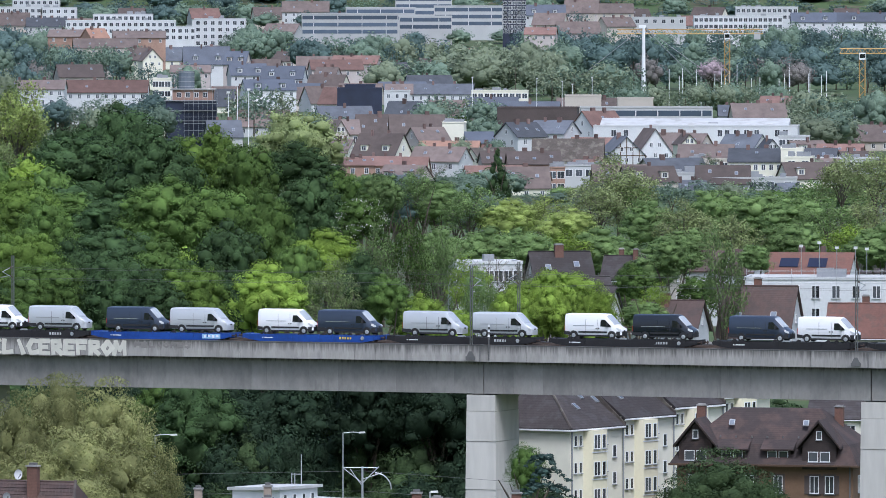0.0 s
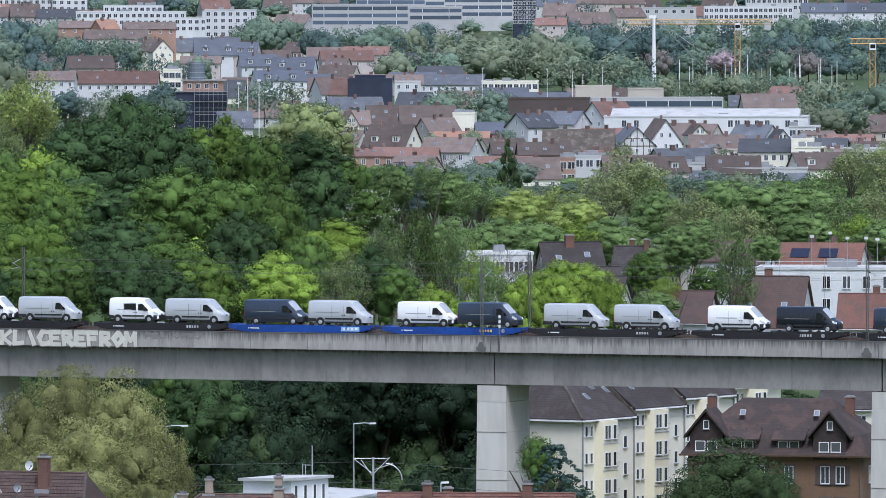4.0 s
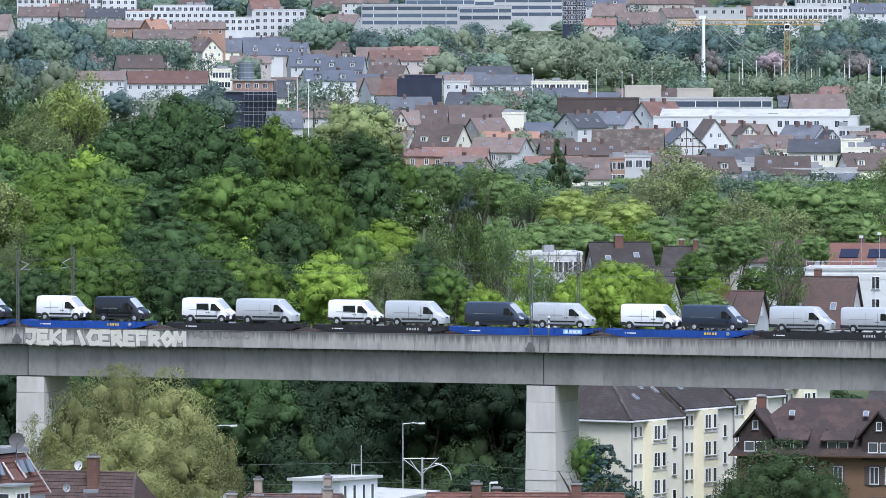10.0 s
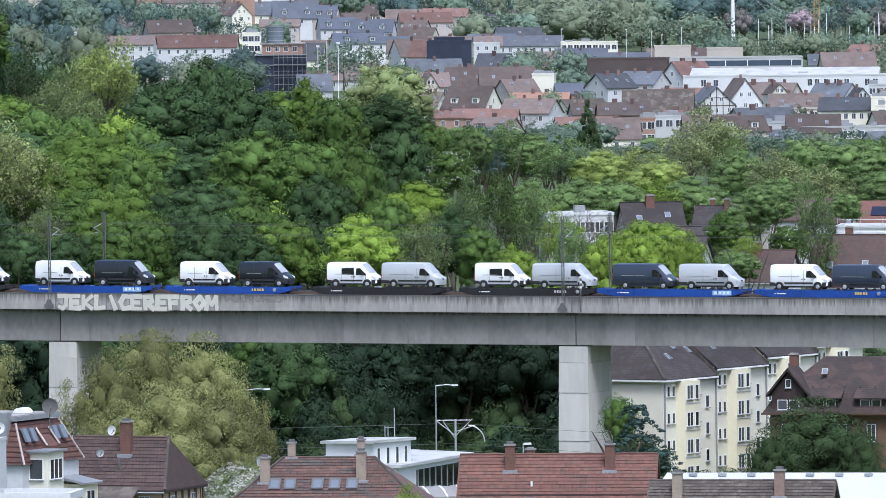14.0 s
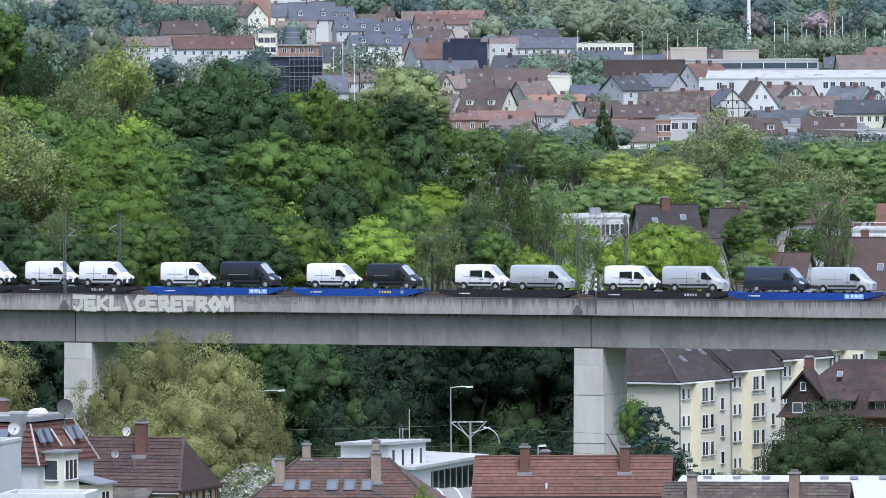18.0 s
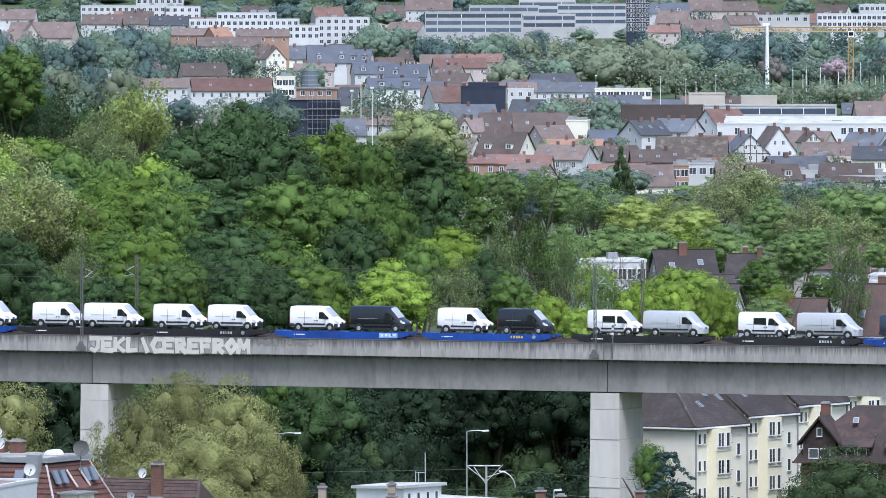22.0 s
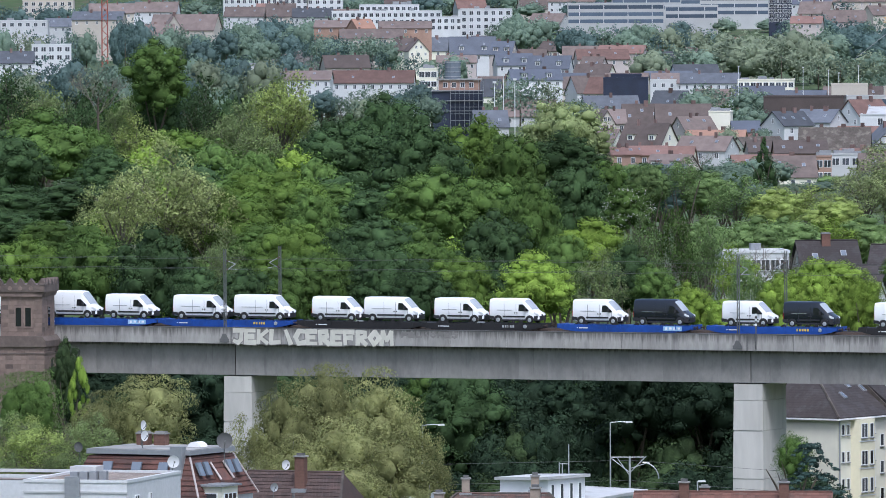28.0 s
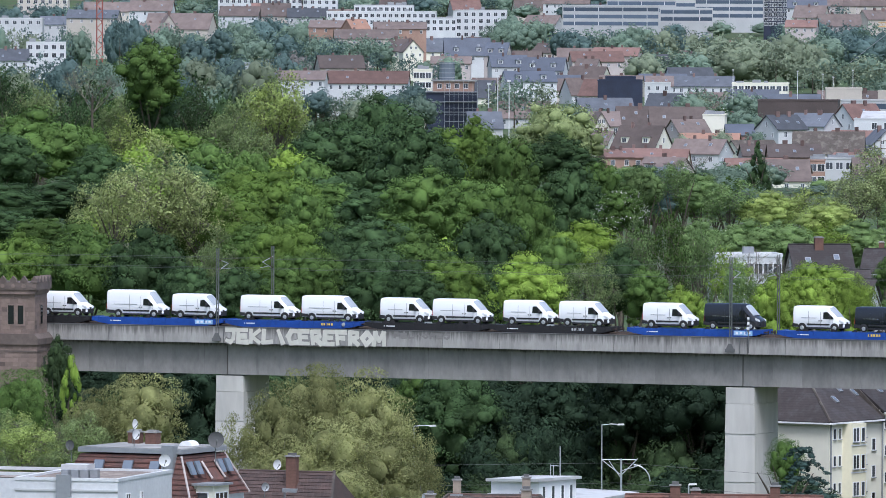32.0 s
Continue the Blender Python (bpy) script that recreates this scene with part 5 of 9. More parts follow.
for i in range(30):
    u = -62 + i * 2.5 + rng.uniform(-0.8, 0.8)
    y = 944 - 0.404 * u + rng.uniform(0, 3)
    far_tree((u, y, ground_z(u, y) + rng.uniform(3, 4.5)), rng.uniform(1.9, 2.6), 4.4, rng.choice(("leaf_shade", "leaf_dark")), fine=True)
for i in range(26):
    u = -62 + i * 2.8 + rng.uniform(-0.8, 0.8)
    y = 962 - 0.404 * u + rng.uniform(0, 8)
    far_tree((u, y, ground_z(u, y) + rng.uniform(8, 11)), rng.uniform(3.2, 4.0), 10.5, rng.choice(("leaf_shade", "leaf_dark", D)), fine=True)
# undergrowth that closes the slope behind
for i in range(50):
    x, y = rng.uniform(-75, -16), rng.uniform(985, 1300)
    far_tree((x, y, ground_z(x, y) + rng.uniform(6, 9)), rng.uniform(3.5, 5), 8, rng.choice((D, M_, M_, B)))
# this side of the viaduct
PT = "large pale grey-green tree in front of the viaduct"
for top, r, h, k in (((-35.51, 866, 20.35), 4.0, 11.0, "round"), ((-30.54, 862, 19.74), 4.2, 12.0, "round"), ((-39.36, 860, 18.24), 3.9, 11.5, "round"), ((-42.33, 856, 15.70), 2.8, 8.8, "loose"), ((-27.11, 858, 15.97), 2.9, 9.4, "loose"), ((-25.35, 850, 12.72), 2.5, 6.7, "loose"), ((-32.90, 850, 16.15), 5.1, 10.8, "round"), ((-37.22, 848, 14.23), 4.6, 9.8, "round"), ((-29.24, 848, 14.15), 4.6, 9.8, "round"), ((-40.76, 846, 12.06), 3.2, 6.7, "loose"), ((-25.77, 842, 9.81), 2.7, 4.6, "loose"), ((-32.82, 840, 12.04), 4.8, 7.6, "round")):
    tree(top, r, h, P, k, label=PT)
tree((-53.15, 880.00, 18.79), 4.7, 11, P, "round", label="pale young green tree before the dark viaduct arch")
tree((-57.69, 878.00, 16.92), 3.4, 8, P, "round")
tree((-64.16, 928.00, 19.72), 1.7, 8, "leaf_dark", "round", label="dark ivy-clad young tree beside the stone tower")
tree((-65.97, 900.00, 18.23), 4.0, 9, M_, "round")
tree((-62.05, 915.00, 18.29), 1.5, 7, B, "column", label="slender fresh green young tree by the stone tower")
tree((-60.36, 830.00, 16.60), 4, 6, Y, "loose")
tree((-56.63, 850.00, 16.13), 3.5, 6, O, "loose")
tree((-63.87, 850.00, 16.67), 3.5, 7, O, "loose")
tree((8.0, 895.00, 11.9), 2.0, 5, M_, "round")
tree((9.58, 880.00, 11.9), 6.2, 11, "leaf_blue", "cedar", label="spreading blue-green cedar beside the concrete pier")
tree((26.71, 885.00, 11.98), 6.0, 10, "leaf_dark", "round", label="dense dark green tree before the brown villa")
tree((36.51, 1015.00, 10.56), 5, 8, D, "round")
tree((31.44, 1020.00, 10.24), 4, 6, D, "round")
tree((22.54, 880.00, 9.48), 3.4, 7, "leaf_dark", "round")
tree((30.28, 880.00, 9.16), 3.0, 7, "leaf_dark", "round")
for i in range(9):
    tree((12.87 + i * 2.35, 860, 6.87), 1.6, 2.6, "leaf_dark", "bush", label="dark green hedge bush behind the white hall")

# ---- houses ----
def window_mesh(w, h, near, bars=1):
    """A window of a width and height, its back at y = 0 and its face towards -y: one joined frame; far ones hold their panes."""
    f = 0.07 if near else 0.1
    xs = [-w / 2, -w / 2 + f]
    for i in range(bars):
        x = -w / 2 + w * (i + 1) / (bars + 1)
        xs += [x - 0.035, x + 0.035]
    xs += [w / 2 - f, w / 2]
    zs = [-h / 2, -h / 2 + f, h / 2 - f, h / 2]
    yf, yp = -0.07, -0.02
    g = Geo()
    for j in range(3):
        for i in range(len(xs) - 1):
            a, b, c, d = xs[i], xs[i + 1], zs[j], zs[j + 1]
            if j == 1 and i % 2 == 1:
                if not near:
                    g.face([(a, yp, c), (b, yp, c), (b, yp, d), (a, yp, d)], 1)
                for p, q in (((a, c), (b, c)), ((b, c), (b, d)), ((b, d), (a, d)), ((a, d), (a, c))):
                    g.face([(p[0], yf, p[1]), (q[0], yf, q[1]), (q[0], yp, q[1]), (p[0], yp, p[1])])
            else:
                g.face([(a, yf, c), (b, yf, c), (b, yf, d), (a, yf, d)])
    for p, q in (((xs[0], zs[0]), (xs[-1], zs[0])), ((xs[-1], zs[0]), (xs[-1], zs[3])), ((xs[-1], zs[3]), (xs[0], zs[3])), ((xs[0], zs[3]), (xs[0], zs[0]))):
        g.face([(p[0], yf, p[1]), (q[0], yf, q[1]), (q[0], 0, q[1]), (p[0], 0, p[1])])
    g.weld = True
    return g


def window(parent, m, w, h, near=False, bars=1, frame_mat="white_paint"):
    w, h = round(w, 2), round(h, 2)
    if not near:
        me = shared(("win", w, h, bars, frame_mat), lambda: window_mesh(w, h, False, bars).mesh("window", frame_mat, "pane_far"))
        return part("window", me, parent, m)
    fr = part("window", shared(("winf", w, h, bars, frame_mat), lambda: window_mesh(w, h, True, bars).mesh("window", frame_mat)), parent, m)
    part("pane", shared(("pane", w, h), lambda: Geo().box(-w / 2 + 0.04, w / 2 - 0.04, -0.03, -0.004, -h / 2 + 0.04, h / 2 - 0.04).mesh("pane", "pane_glass")), fr)
    part("sill", shared(("sill", w), lambda: Geo().box(-w / 2 - 0.06, w / 2 + 0.06, -0.16, 0.0, -0.07, 0.0).mesh("sill", "zinc")), fr, pose(0, 0, -h / 2))
    return fr


def chimney(parent, x, y, z, w, h, m="chimney_brick"):
    c = part("chimney", shared(("chim", w, h, m), lambda: Geo().box(-w / 2, w / 2, -w * 0.4, w * 0.4, -1.2, h).mesh("chimney", m)), parent, pose(x, y, z))
    if m == "chimney_far":
        return c
    part("chimney_cap", shared(("cap", w), lambda: Geo().box(-w / 2 - 0.07, w / 2 + 0.07, -w * 0.4 - 0.07, w * 0.4 + 0.07, 0, 0.1).box(-w / 2 + 0.08, w / 2 - 0.08, -w * 0.4 + 0.06, w * 0.4 - 0.06, 0.1, 0.22).mesh("chimney_cap", "flat_roof")), c, pose(0, 0, h))
    return c


def skylight(parent, x, y, z, pitch, w=0.8, h=1.1, near=False):
    m = pose(x, y, z) @ pose(0, 0, 0, 90 - (90 - pitch), 0, 0)
    fr = part("skylight", shared(("sky", w, h), lambda: Geo().box(-w / 2, w / 2, -h / 2, h / 2, -0.05, 0.1).mesh("skylight", "zinc")), parent, m)
    part("pane", shared(("skyp", w, h), lambda: Geo().box(-w / 2 + 0.09, w / 2 - 0.09, -h / 2 + 0.09, h / 2 - 0.09, 0.1, 0.118).mesh("pane", "skylight_glass")), fr)


def roof_geo(L, W, rise, eave, hip_l, hip_r, over=0.35, thick=0.22):
    """A ridge roof. hip_l, hip_r: how far the ridge stops short of each end (0: gable)."""
    a = b = L / 2 + over
    w = W / 2 + over
    drop = rise * over / (W / 2)
    z0, z1 = eave - drop, eave + rise
    x0, x1 = -a, b
    r0, r1 = (x0 + hip_l, x1 - hip_r)
    g = Geo()
    for dz in (thick, 0.0):
        e = [(x0, -w, z0 + dz), (x1, -w, z0 + dz), (x1, w, z0 + dz), (x0, w, z0 + dz)]
        p, q = (r0, 0, z1 + dz), (r1, 0, z1 + dz)
        g.face([e[0], e[1], q, p])
        g.face([e[2], e[3], p, q])
        if hip_l:
            g.face([e[3], e[0], p])
        if hip_r:
            g.face([e[1], e[2], q])
    g.face([(x0, -w, z0), (x1, -w, z0), (x1, -w, z0 + thick), (x0, -w, z0 + thick)])
    g.face([(x0, w, z0), (x1, w, z0), (x1, w, z0 + thick), (x0, w, z0 + thick)])
    for x, r, hip in ((x0, r0, hip_l), (x1, r1, hip_r)):
        if hip:
            g.face([(x, -w, z0), (x, w, z0), (x, w, z0 + thick), (x, -w, z0 + thick)])
        else:
            for s in (-1, 1):
                g.face([(x, s * w, z0), (x, 0, z1), (x, 0, z1 + thick), (x, s * w, z0 + thick)])
    return g


def house(spec, W, wall, roof, turn=0, front=(0, 0), gable=(0, 0), hips=(0, 0), chims=1, sky=0, near=False, facing="eaves", label="", attic=True,
          name="house", group="houses of the town", win=(1.0, 1.35), dormers=0, timber=False, solar=False, chim_mat="chimney_brick", left_gable=False, storey=2.8, bars=1):
    """spec: x, y of the ridge's middle, the ridge's height, the width that faces the lookout, the rise of the roof. W: the other side's length."""
    x, y, zr, L, rise = spec
    zr -= 0.3
    if facing == "gable":
        L, W, turn = W, L, turn - 90
    base = min(ground_z(x, y), zr - rise - 2.2) - 0.4
    eave = zr - rise - base
    rng = random.Random(round(x * 7 + y))
    wallw = {"render_cream": "cream", "render_yellow": "yellow", "render_white": "white", "render_grey": "grey", "render_beige": "beige", "render_brown": "brown", "render_ochre": "ochre", "render_pink": "pinkish", "brick_orange": "orange brick", "timber": "dark timber", "navy_sheet": "dark navy", "hall_brown": "dark brown"}[wall]
    roofw = {"tile_red": "red tiled", "tile_brown": "brown tiled", "tile_dark": "dark tiled", "tile_weathered": "weathered red tiled", "tile_mossy": "mossy brown tiled", "tile_far_red": "red", "tile_far_brown": "brown", "tile_far_dark": "dark grey", "tile_far_orange": "orange", "slate_blue": "slate blue"}[roof]
    shape = "hipped" if min(hips) > 0 else "gabled"
    thing = empty(name, pose(x, y, base, 0, 0, turn), label or f"{wallw} rendered house with a {roofw} {shape} roof", "house", group)
    # walls: gable outline drawn along the ridge
    hl, hr = hips
    g = Geo()
    if hl or hr:
        g.box(-L / 2, L / 2, -W / 2, W / 2, 0, eave)
        if not hl or not hr:
            s = -1 if not hl else 1
            g.prism([(-W / 2, eave - 0.01), (W / 2, eave - 0.01), (0, eave + rise - 0.05)], s * L / 2, s * (L / 2 - 0.4), "x")
    else:
        g.prism([(-W / 2, 0), (W / 2, 0), (W / 2, eave), (0, eave + rise - 0.02), (-W / 2, eave)], -L / 2, L / 2, "x")
    part("wall", g.mesh("wall", wall), thing)
    part("roof", roof_geo(L, W, rise, eave, hl, hr).mesh("roof", roof), thing, label=f"{roofw} roof")
    if near:
        part("gutter", Geo().tube((-L / 2 - 0.3, -W / 2 - 0.38, eave - rise * 0.35 / (W / 2)), (L / 2 + 0.3, -W / 2 - 0.38, eave - rise * 0.35 / (W / 2)), 0.08).mesh("gutter", "zinc"), thing)
    ridge = L - hl - hr
    if near:
        part("ridge_cap", Geo().tube((-L / 2 - 0.3 + hl, 0, eave + rise + 0.2), (L / 2 + 0.3 - hr, 0, eave + rise + 0.2), 0.13, sides=5).mesh("ridge_cap", roof), thing)
    for i in range(chims):
        cx = (-0.32 + 0.64 * (i + 0.5) / chims) * ridge + rng.uniform(-0.06, 0.06) * L
        chimney(thing, cx, rng.choice((-0.5, 0.4)), eave + rise, rng.choice((0.7, 0.9, 1.2)), 1.1, chim_mat if near else "chimney_far")
    c, r = front
    for j in range(r):
        for i in range(c):
            px = -L / 2 + L * (i + 0.5) / c
            window(thing, pose(px, -W / 2, eave - 1.35 - storey * j), *win, near, bars)
    c, r = gable
    for s in ((1, -1) if left_gable == "both" else (-1,) if left_gable else (1,)):
        for j in range(r):
            zz = eave + rise * 0.34 - storey * j if attic else eave - 1.35 - storey * j
            cc = max(1, c - 1) if (attic and j == 0) else c
            for i in range(cc):
                span = W * (0.5 if attic and j == 0 else 1)
                py = -span / 2 + span * (i + 0.5) / cc
                window(thing, pose(s * L / 2, py, zz, 0, 0, 90 * s), win[0] * 0.9, win[1] * 0.95, near, bars)
    pitch = math.degrees(math.atan2(rise, W / 2))
    for i in range(sky):
        k = rng.uniform(0.35, 0.65)
        px = -ridge / 2 + ridge * (i + 0.5) / sky
        skylight(thing, px, -W / 2 * k, eave + rise * (1 - k) + 0.24, pitch)
    for i in range(dormers):
        px = -ridge / 2 + ridge * (i + 0.5) / dormers
        dh = min(1.7, rise * 0.5)
        yb = -W / 2 * 0.8
        d = part("dormer", Geo().box(px - 0.95, px + 0.95, yb, yb + W * 0.35, eave + rise * 0.15, eave + rise * 0.2 + dh).mesh("dormer", wall), thing)
        part("dormer_roof", Geo().box(px - 1.15, px + 1.15, yb - 0.25, yb + W * 0.4, eave + rise * 0.2 + dh, eave + rise * 0.2 + dh + 0.15).mesh("dormer_roof", roof), d)
        window(d, pose(px, yb, eave + rise * 0.2 + dh * 0.5), 1.3, dh * 0.7, near, 1)
    if timber:
        for zz in (eave - 0.25, eave - 2.6) if hips[1] else (eave - 0.1, eave - 2.6, eave + rise * 0.4):
            span = W / 2 if zz <= eave else W / 2 * 0.6
            part("timber_beam", Geo().box(L / 2, L / 2 + 0.06, -span, span, zz, zz + 0.22).mesh("timber_beam", "timber"), thing)
        for i in range(7):
            py = -W / 2 + W * i / 6
            top = eave if hips[1] else eave + rise * (1 - abs(py) / (W / 2))
            part("timber_post", Geo().box(L / 2, L / 2 + 0.055, py - 0.11, py + 0.11, eave - 2.6, top).mesh("timber_post", "timber"), thing)
    if solar:
        for i in range(2):
            px = -L * 0.25 + i * L * 0.35
            part("solar_panel", Geo().box(-1.4, 1.4, -1.1, 1.1, 0.28, 0.34).mesh("solar_panel", "solar"), thing, pose(px, -W / 4, eave + rise / 2) @ pose(0, 0, 0, pitch))
    return thing


def block(spec, W, wall, rows, cols, turn=0, roof="flat_roof", near=False, label="", win=(1.2, 1.5), storey=3.0, side=0, parapet=0.4, name="apartment_block", group="blocks of the town", boxes=0, bands=False, deep=0, frame_mat="white_paint"):
    """A flat-roofed block. spec: x, y of the front's middle, the roof's height, the front's width, the visible height."""
    x, y, zt, L, vis = spec
    base = min(ground_z(x, y), zt - vis) - 0.4
    h = zt - base
    wallw = wall.replace("render_", "").replace("_", " ")
    thing = empty(name, pose(x, y, base, 0, 0, turn), label or f"{wallw} flat-roofed block with rows of windows", "building", group)
    part("wall", Geo().box(-L / 2, L / 2, 0, W, 0, h - parapet).mesh("wall", wall), thing)
    g = Geo()
    for b in ((-L / 2 - 0.1, L / 2 + 0.1, -0.1, 0.25), (-L / 2 - 0.1, L / 2 + 0.1, W - 0.25, W + 0.1)):
        g.box(b[0], b[1], b[2], b[3], h - parapet, h)
    for b in (-L / 2 - 0.1, L / 2 - 0.25):
        g.box(b, b + 0.35, 0.25, W - 0.25, h - parapet, h)
    part("parapet", g.mesh("parapet", wall), thing)
    part("roof", Geo().box(-L / 2 + 0.25, L / 2 - 0.25, 0.25, W - 0.25, h - parapet, h - parapet + 0.08).mesh("roof", roof), thing)
    for j in range(rows):
        zz = h - parapet - 1.6 - storey * j
        if bands:
            part("window_band", Geo().box(-L / 2 + 0.4, L / 2 - 0.4, -0.05, 0, zz - 0.8, zz + 0.9, 0).mesh("window_band", "band_glass"), thing)
            for i in range(cols):
                px = -L / 2 + L * (i + 0.5) / cols
                part("mullion", shared(("mul",), lambda: Geo().box(-0.12, 0.12, -0.09, 0, -0.8, 0.9).mesh("mullion", "white_paint")), thing, pose(px, 0, zz))
            continue
        for i in range(cols):
            px = -L / 2 + L * (i + 0.5) / cols
            window(thing, pose(px, 0, zz), *win, near, 1, frame_mat)
        for i in range(side):
            window(thing, pose(L / 2, W * (i + 0.5) / side, zz, 0, 0, 90), *win, near, 1, frame_mat)
    rng = random.Random(round(x + y))
    for i in range(boxes):
        bx, bw = rng.uniform(-L * 0.4, L * 0.4), rng.uniform(1.2, 3)
        part("roof_unit", Geo().box(bx - bw / 2, bx + bw / 2, W * 0.3 + 0.31 * i, W * 0.5 + 0.23 * i, h - parapet + 0.085, h + rng.uniform(0.4, 1.4)).mesh("roof_unit", "zinc"), thing)
    return thing


# ---- the sandstone bridge tower at the end of the viaduct ----
def stone_tower():
    x0, y0, _ = (-69.88, 953.00, 21.00)
    thing = empty("stone_tower", pose(x0, y0, 0, 0, 0, -12.5), "square red sandstone bridge tower with battlements, weathered", "tower")
    a = 2.2
    rng = random.Random(8)
    z_low, z_str, z_str2, z_top, z_cor, z_par, z_mer = 5.0, 18.01, 19.11, 23.15, 23.62, 24.37, 25.00

    def courses(z0, z1, half, m):
        n = max(1, round((z1 - z0) / 0.45))
        for i in range(n):
            za, zb = z0 + (z1 - z0) * i / n, z0 + (z1 - z0) * (i + 1) / n
            k = 5 if i % 2 else 6
            cuts = [-half + 2 * half * j / k for j in range(k + 1)]
            for p, q in zip(cuts, cuts[1:]):
                me = shared(("ashlar", round(q - p, 3), round(zb - za, 3), m), lambda: Geo().box(0.008, q - p - 0.008, 0.0, 0.3, 0.008, zb - za - 0.008).mesh("stone_block", m))
                part("stone_block", me, thing, pose(p, -half - rng.uniform(0, 0.025), za))
                part("stone_block", me, thing, pose(half + rng.uniform(0, 0.025), p, za, 0, 0, 90))
        part("stone_core", Geo().box(-half + 0.05, half - 0.05, -half + 0.05, half - 0.02, z0, z1).mesh("stone_core", "sandstone_dark"), thing)
    courses(z_low, z_str, a + 0.3, "sandstone")
    part("stone_shaft", Geo().box(-a - 0.35, a + 0.35, -a - 0.35, a + 0.35, -2, z_low).mesh("stone_shaft", "sandstone_dark"), thing)
    part("string_course", Geo().prism([(-a - 0.5, z_str), (-a - 0.5, z_str2 - 0.5), (-a - 0.1, z_str2), (a + 0.1, z_str2), (a + 0.5, z_str2 - 0.5), (a + 0.5, z_str)], -a - 0.5, a + 0.5).mesh("string_course", "sandstone_dark"), thing, label="dark weathered string course")
    part("cornice_band", Geo().box(-a - 0.36, a + 0.36, -a - 0.36, a + 0.36, z_str - 0.75, z_str - 0.6).mesh("cornice_band", "sandstone_dark"), thing)
    courses(z_str2, z_top, a, "sandstone")
    part("corbel_band", Geo().prism([(-a - 0.05, z_top), (-a - 0.3, z_cor), (a + 0.3, z_cor), (a + 0.05, z_top)], -a - 0.25, a + 0.25).mesh("corbel_band", "sandstone"), thing)
    part("parapet_wall", Geo().box(-a - 0.38, a + 0.38, -a - 0.38, a + 0.38, z_cor, z_par).mesh("parapet_wall", "sandstone_dark"), thing)
    for i in range(5):
        x = -a - 0.05 + i * (2 * a + 0.1) / 4
        me = shared(("merlon",), lambda: Geo().prism([(-0.4, 0), (0.4, 0), (0.3, 0.3), (0.0, 0.66), (-0.3, 0.3)], 0, 0.5).mesh("merlon", "sandstone_dark"))
        part("merlon", me, thing, pose(x, -a - 0.4, z_par))
        part("merlon", me, thing, pose(a + 0.4, x, z_par, 0, 0, 90))
        part("roundel", shared(("roundel",), lambda: Geo().tube((0, 0, 0), (0, -0.06, 0), 0.22, sides=10).mesh("roundel", "sandstone")), thing, pose(x, -a - 0.38, (z_cor + z_par) / 2))
    zw0, zw1 = 20.09, 22.00
    for x in (-0.3, 0.72):
        fr = part("window_slot", Geo().box(x - 0.44, x + 0.44, -a - 0.08, -a + 0.02, zw0 - 0.15, zw1 + 0.15).mesh("window_slot", "sandstone"), thing, label="stone-framed opening")
        part("pane", Geo().box(x - 0.3, x + 0.3, -a - 0.1, -a - 0.08, zw0, zw1).mesh("pane", "dark_glass"), fr)
    for z0, z1, h in ((zw0, zw1, a), (z_str - 3.4, z_str - 1.3, a + 0.3)):
        fr = part("window_slot", Geo().box(h - 0.02, h + 0.08, -0.5, 0.5, z0 - 0.1, z1 + 0.1).mesh("window_slot", "sandstone"), thing, label="stone-framed opening")
        part("pane", Geo().box(h + 0.08, h + 0.1, -0.35, 0.35, z0, z1).mesh("pane", "dark_glass"), fr)


stone_tower()

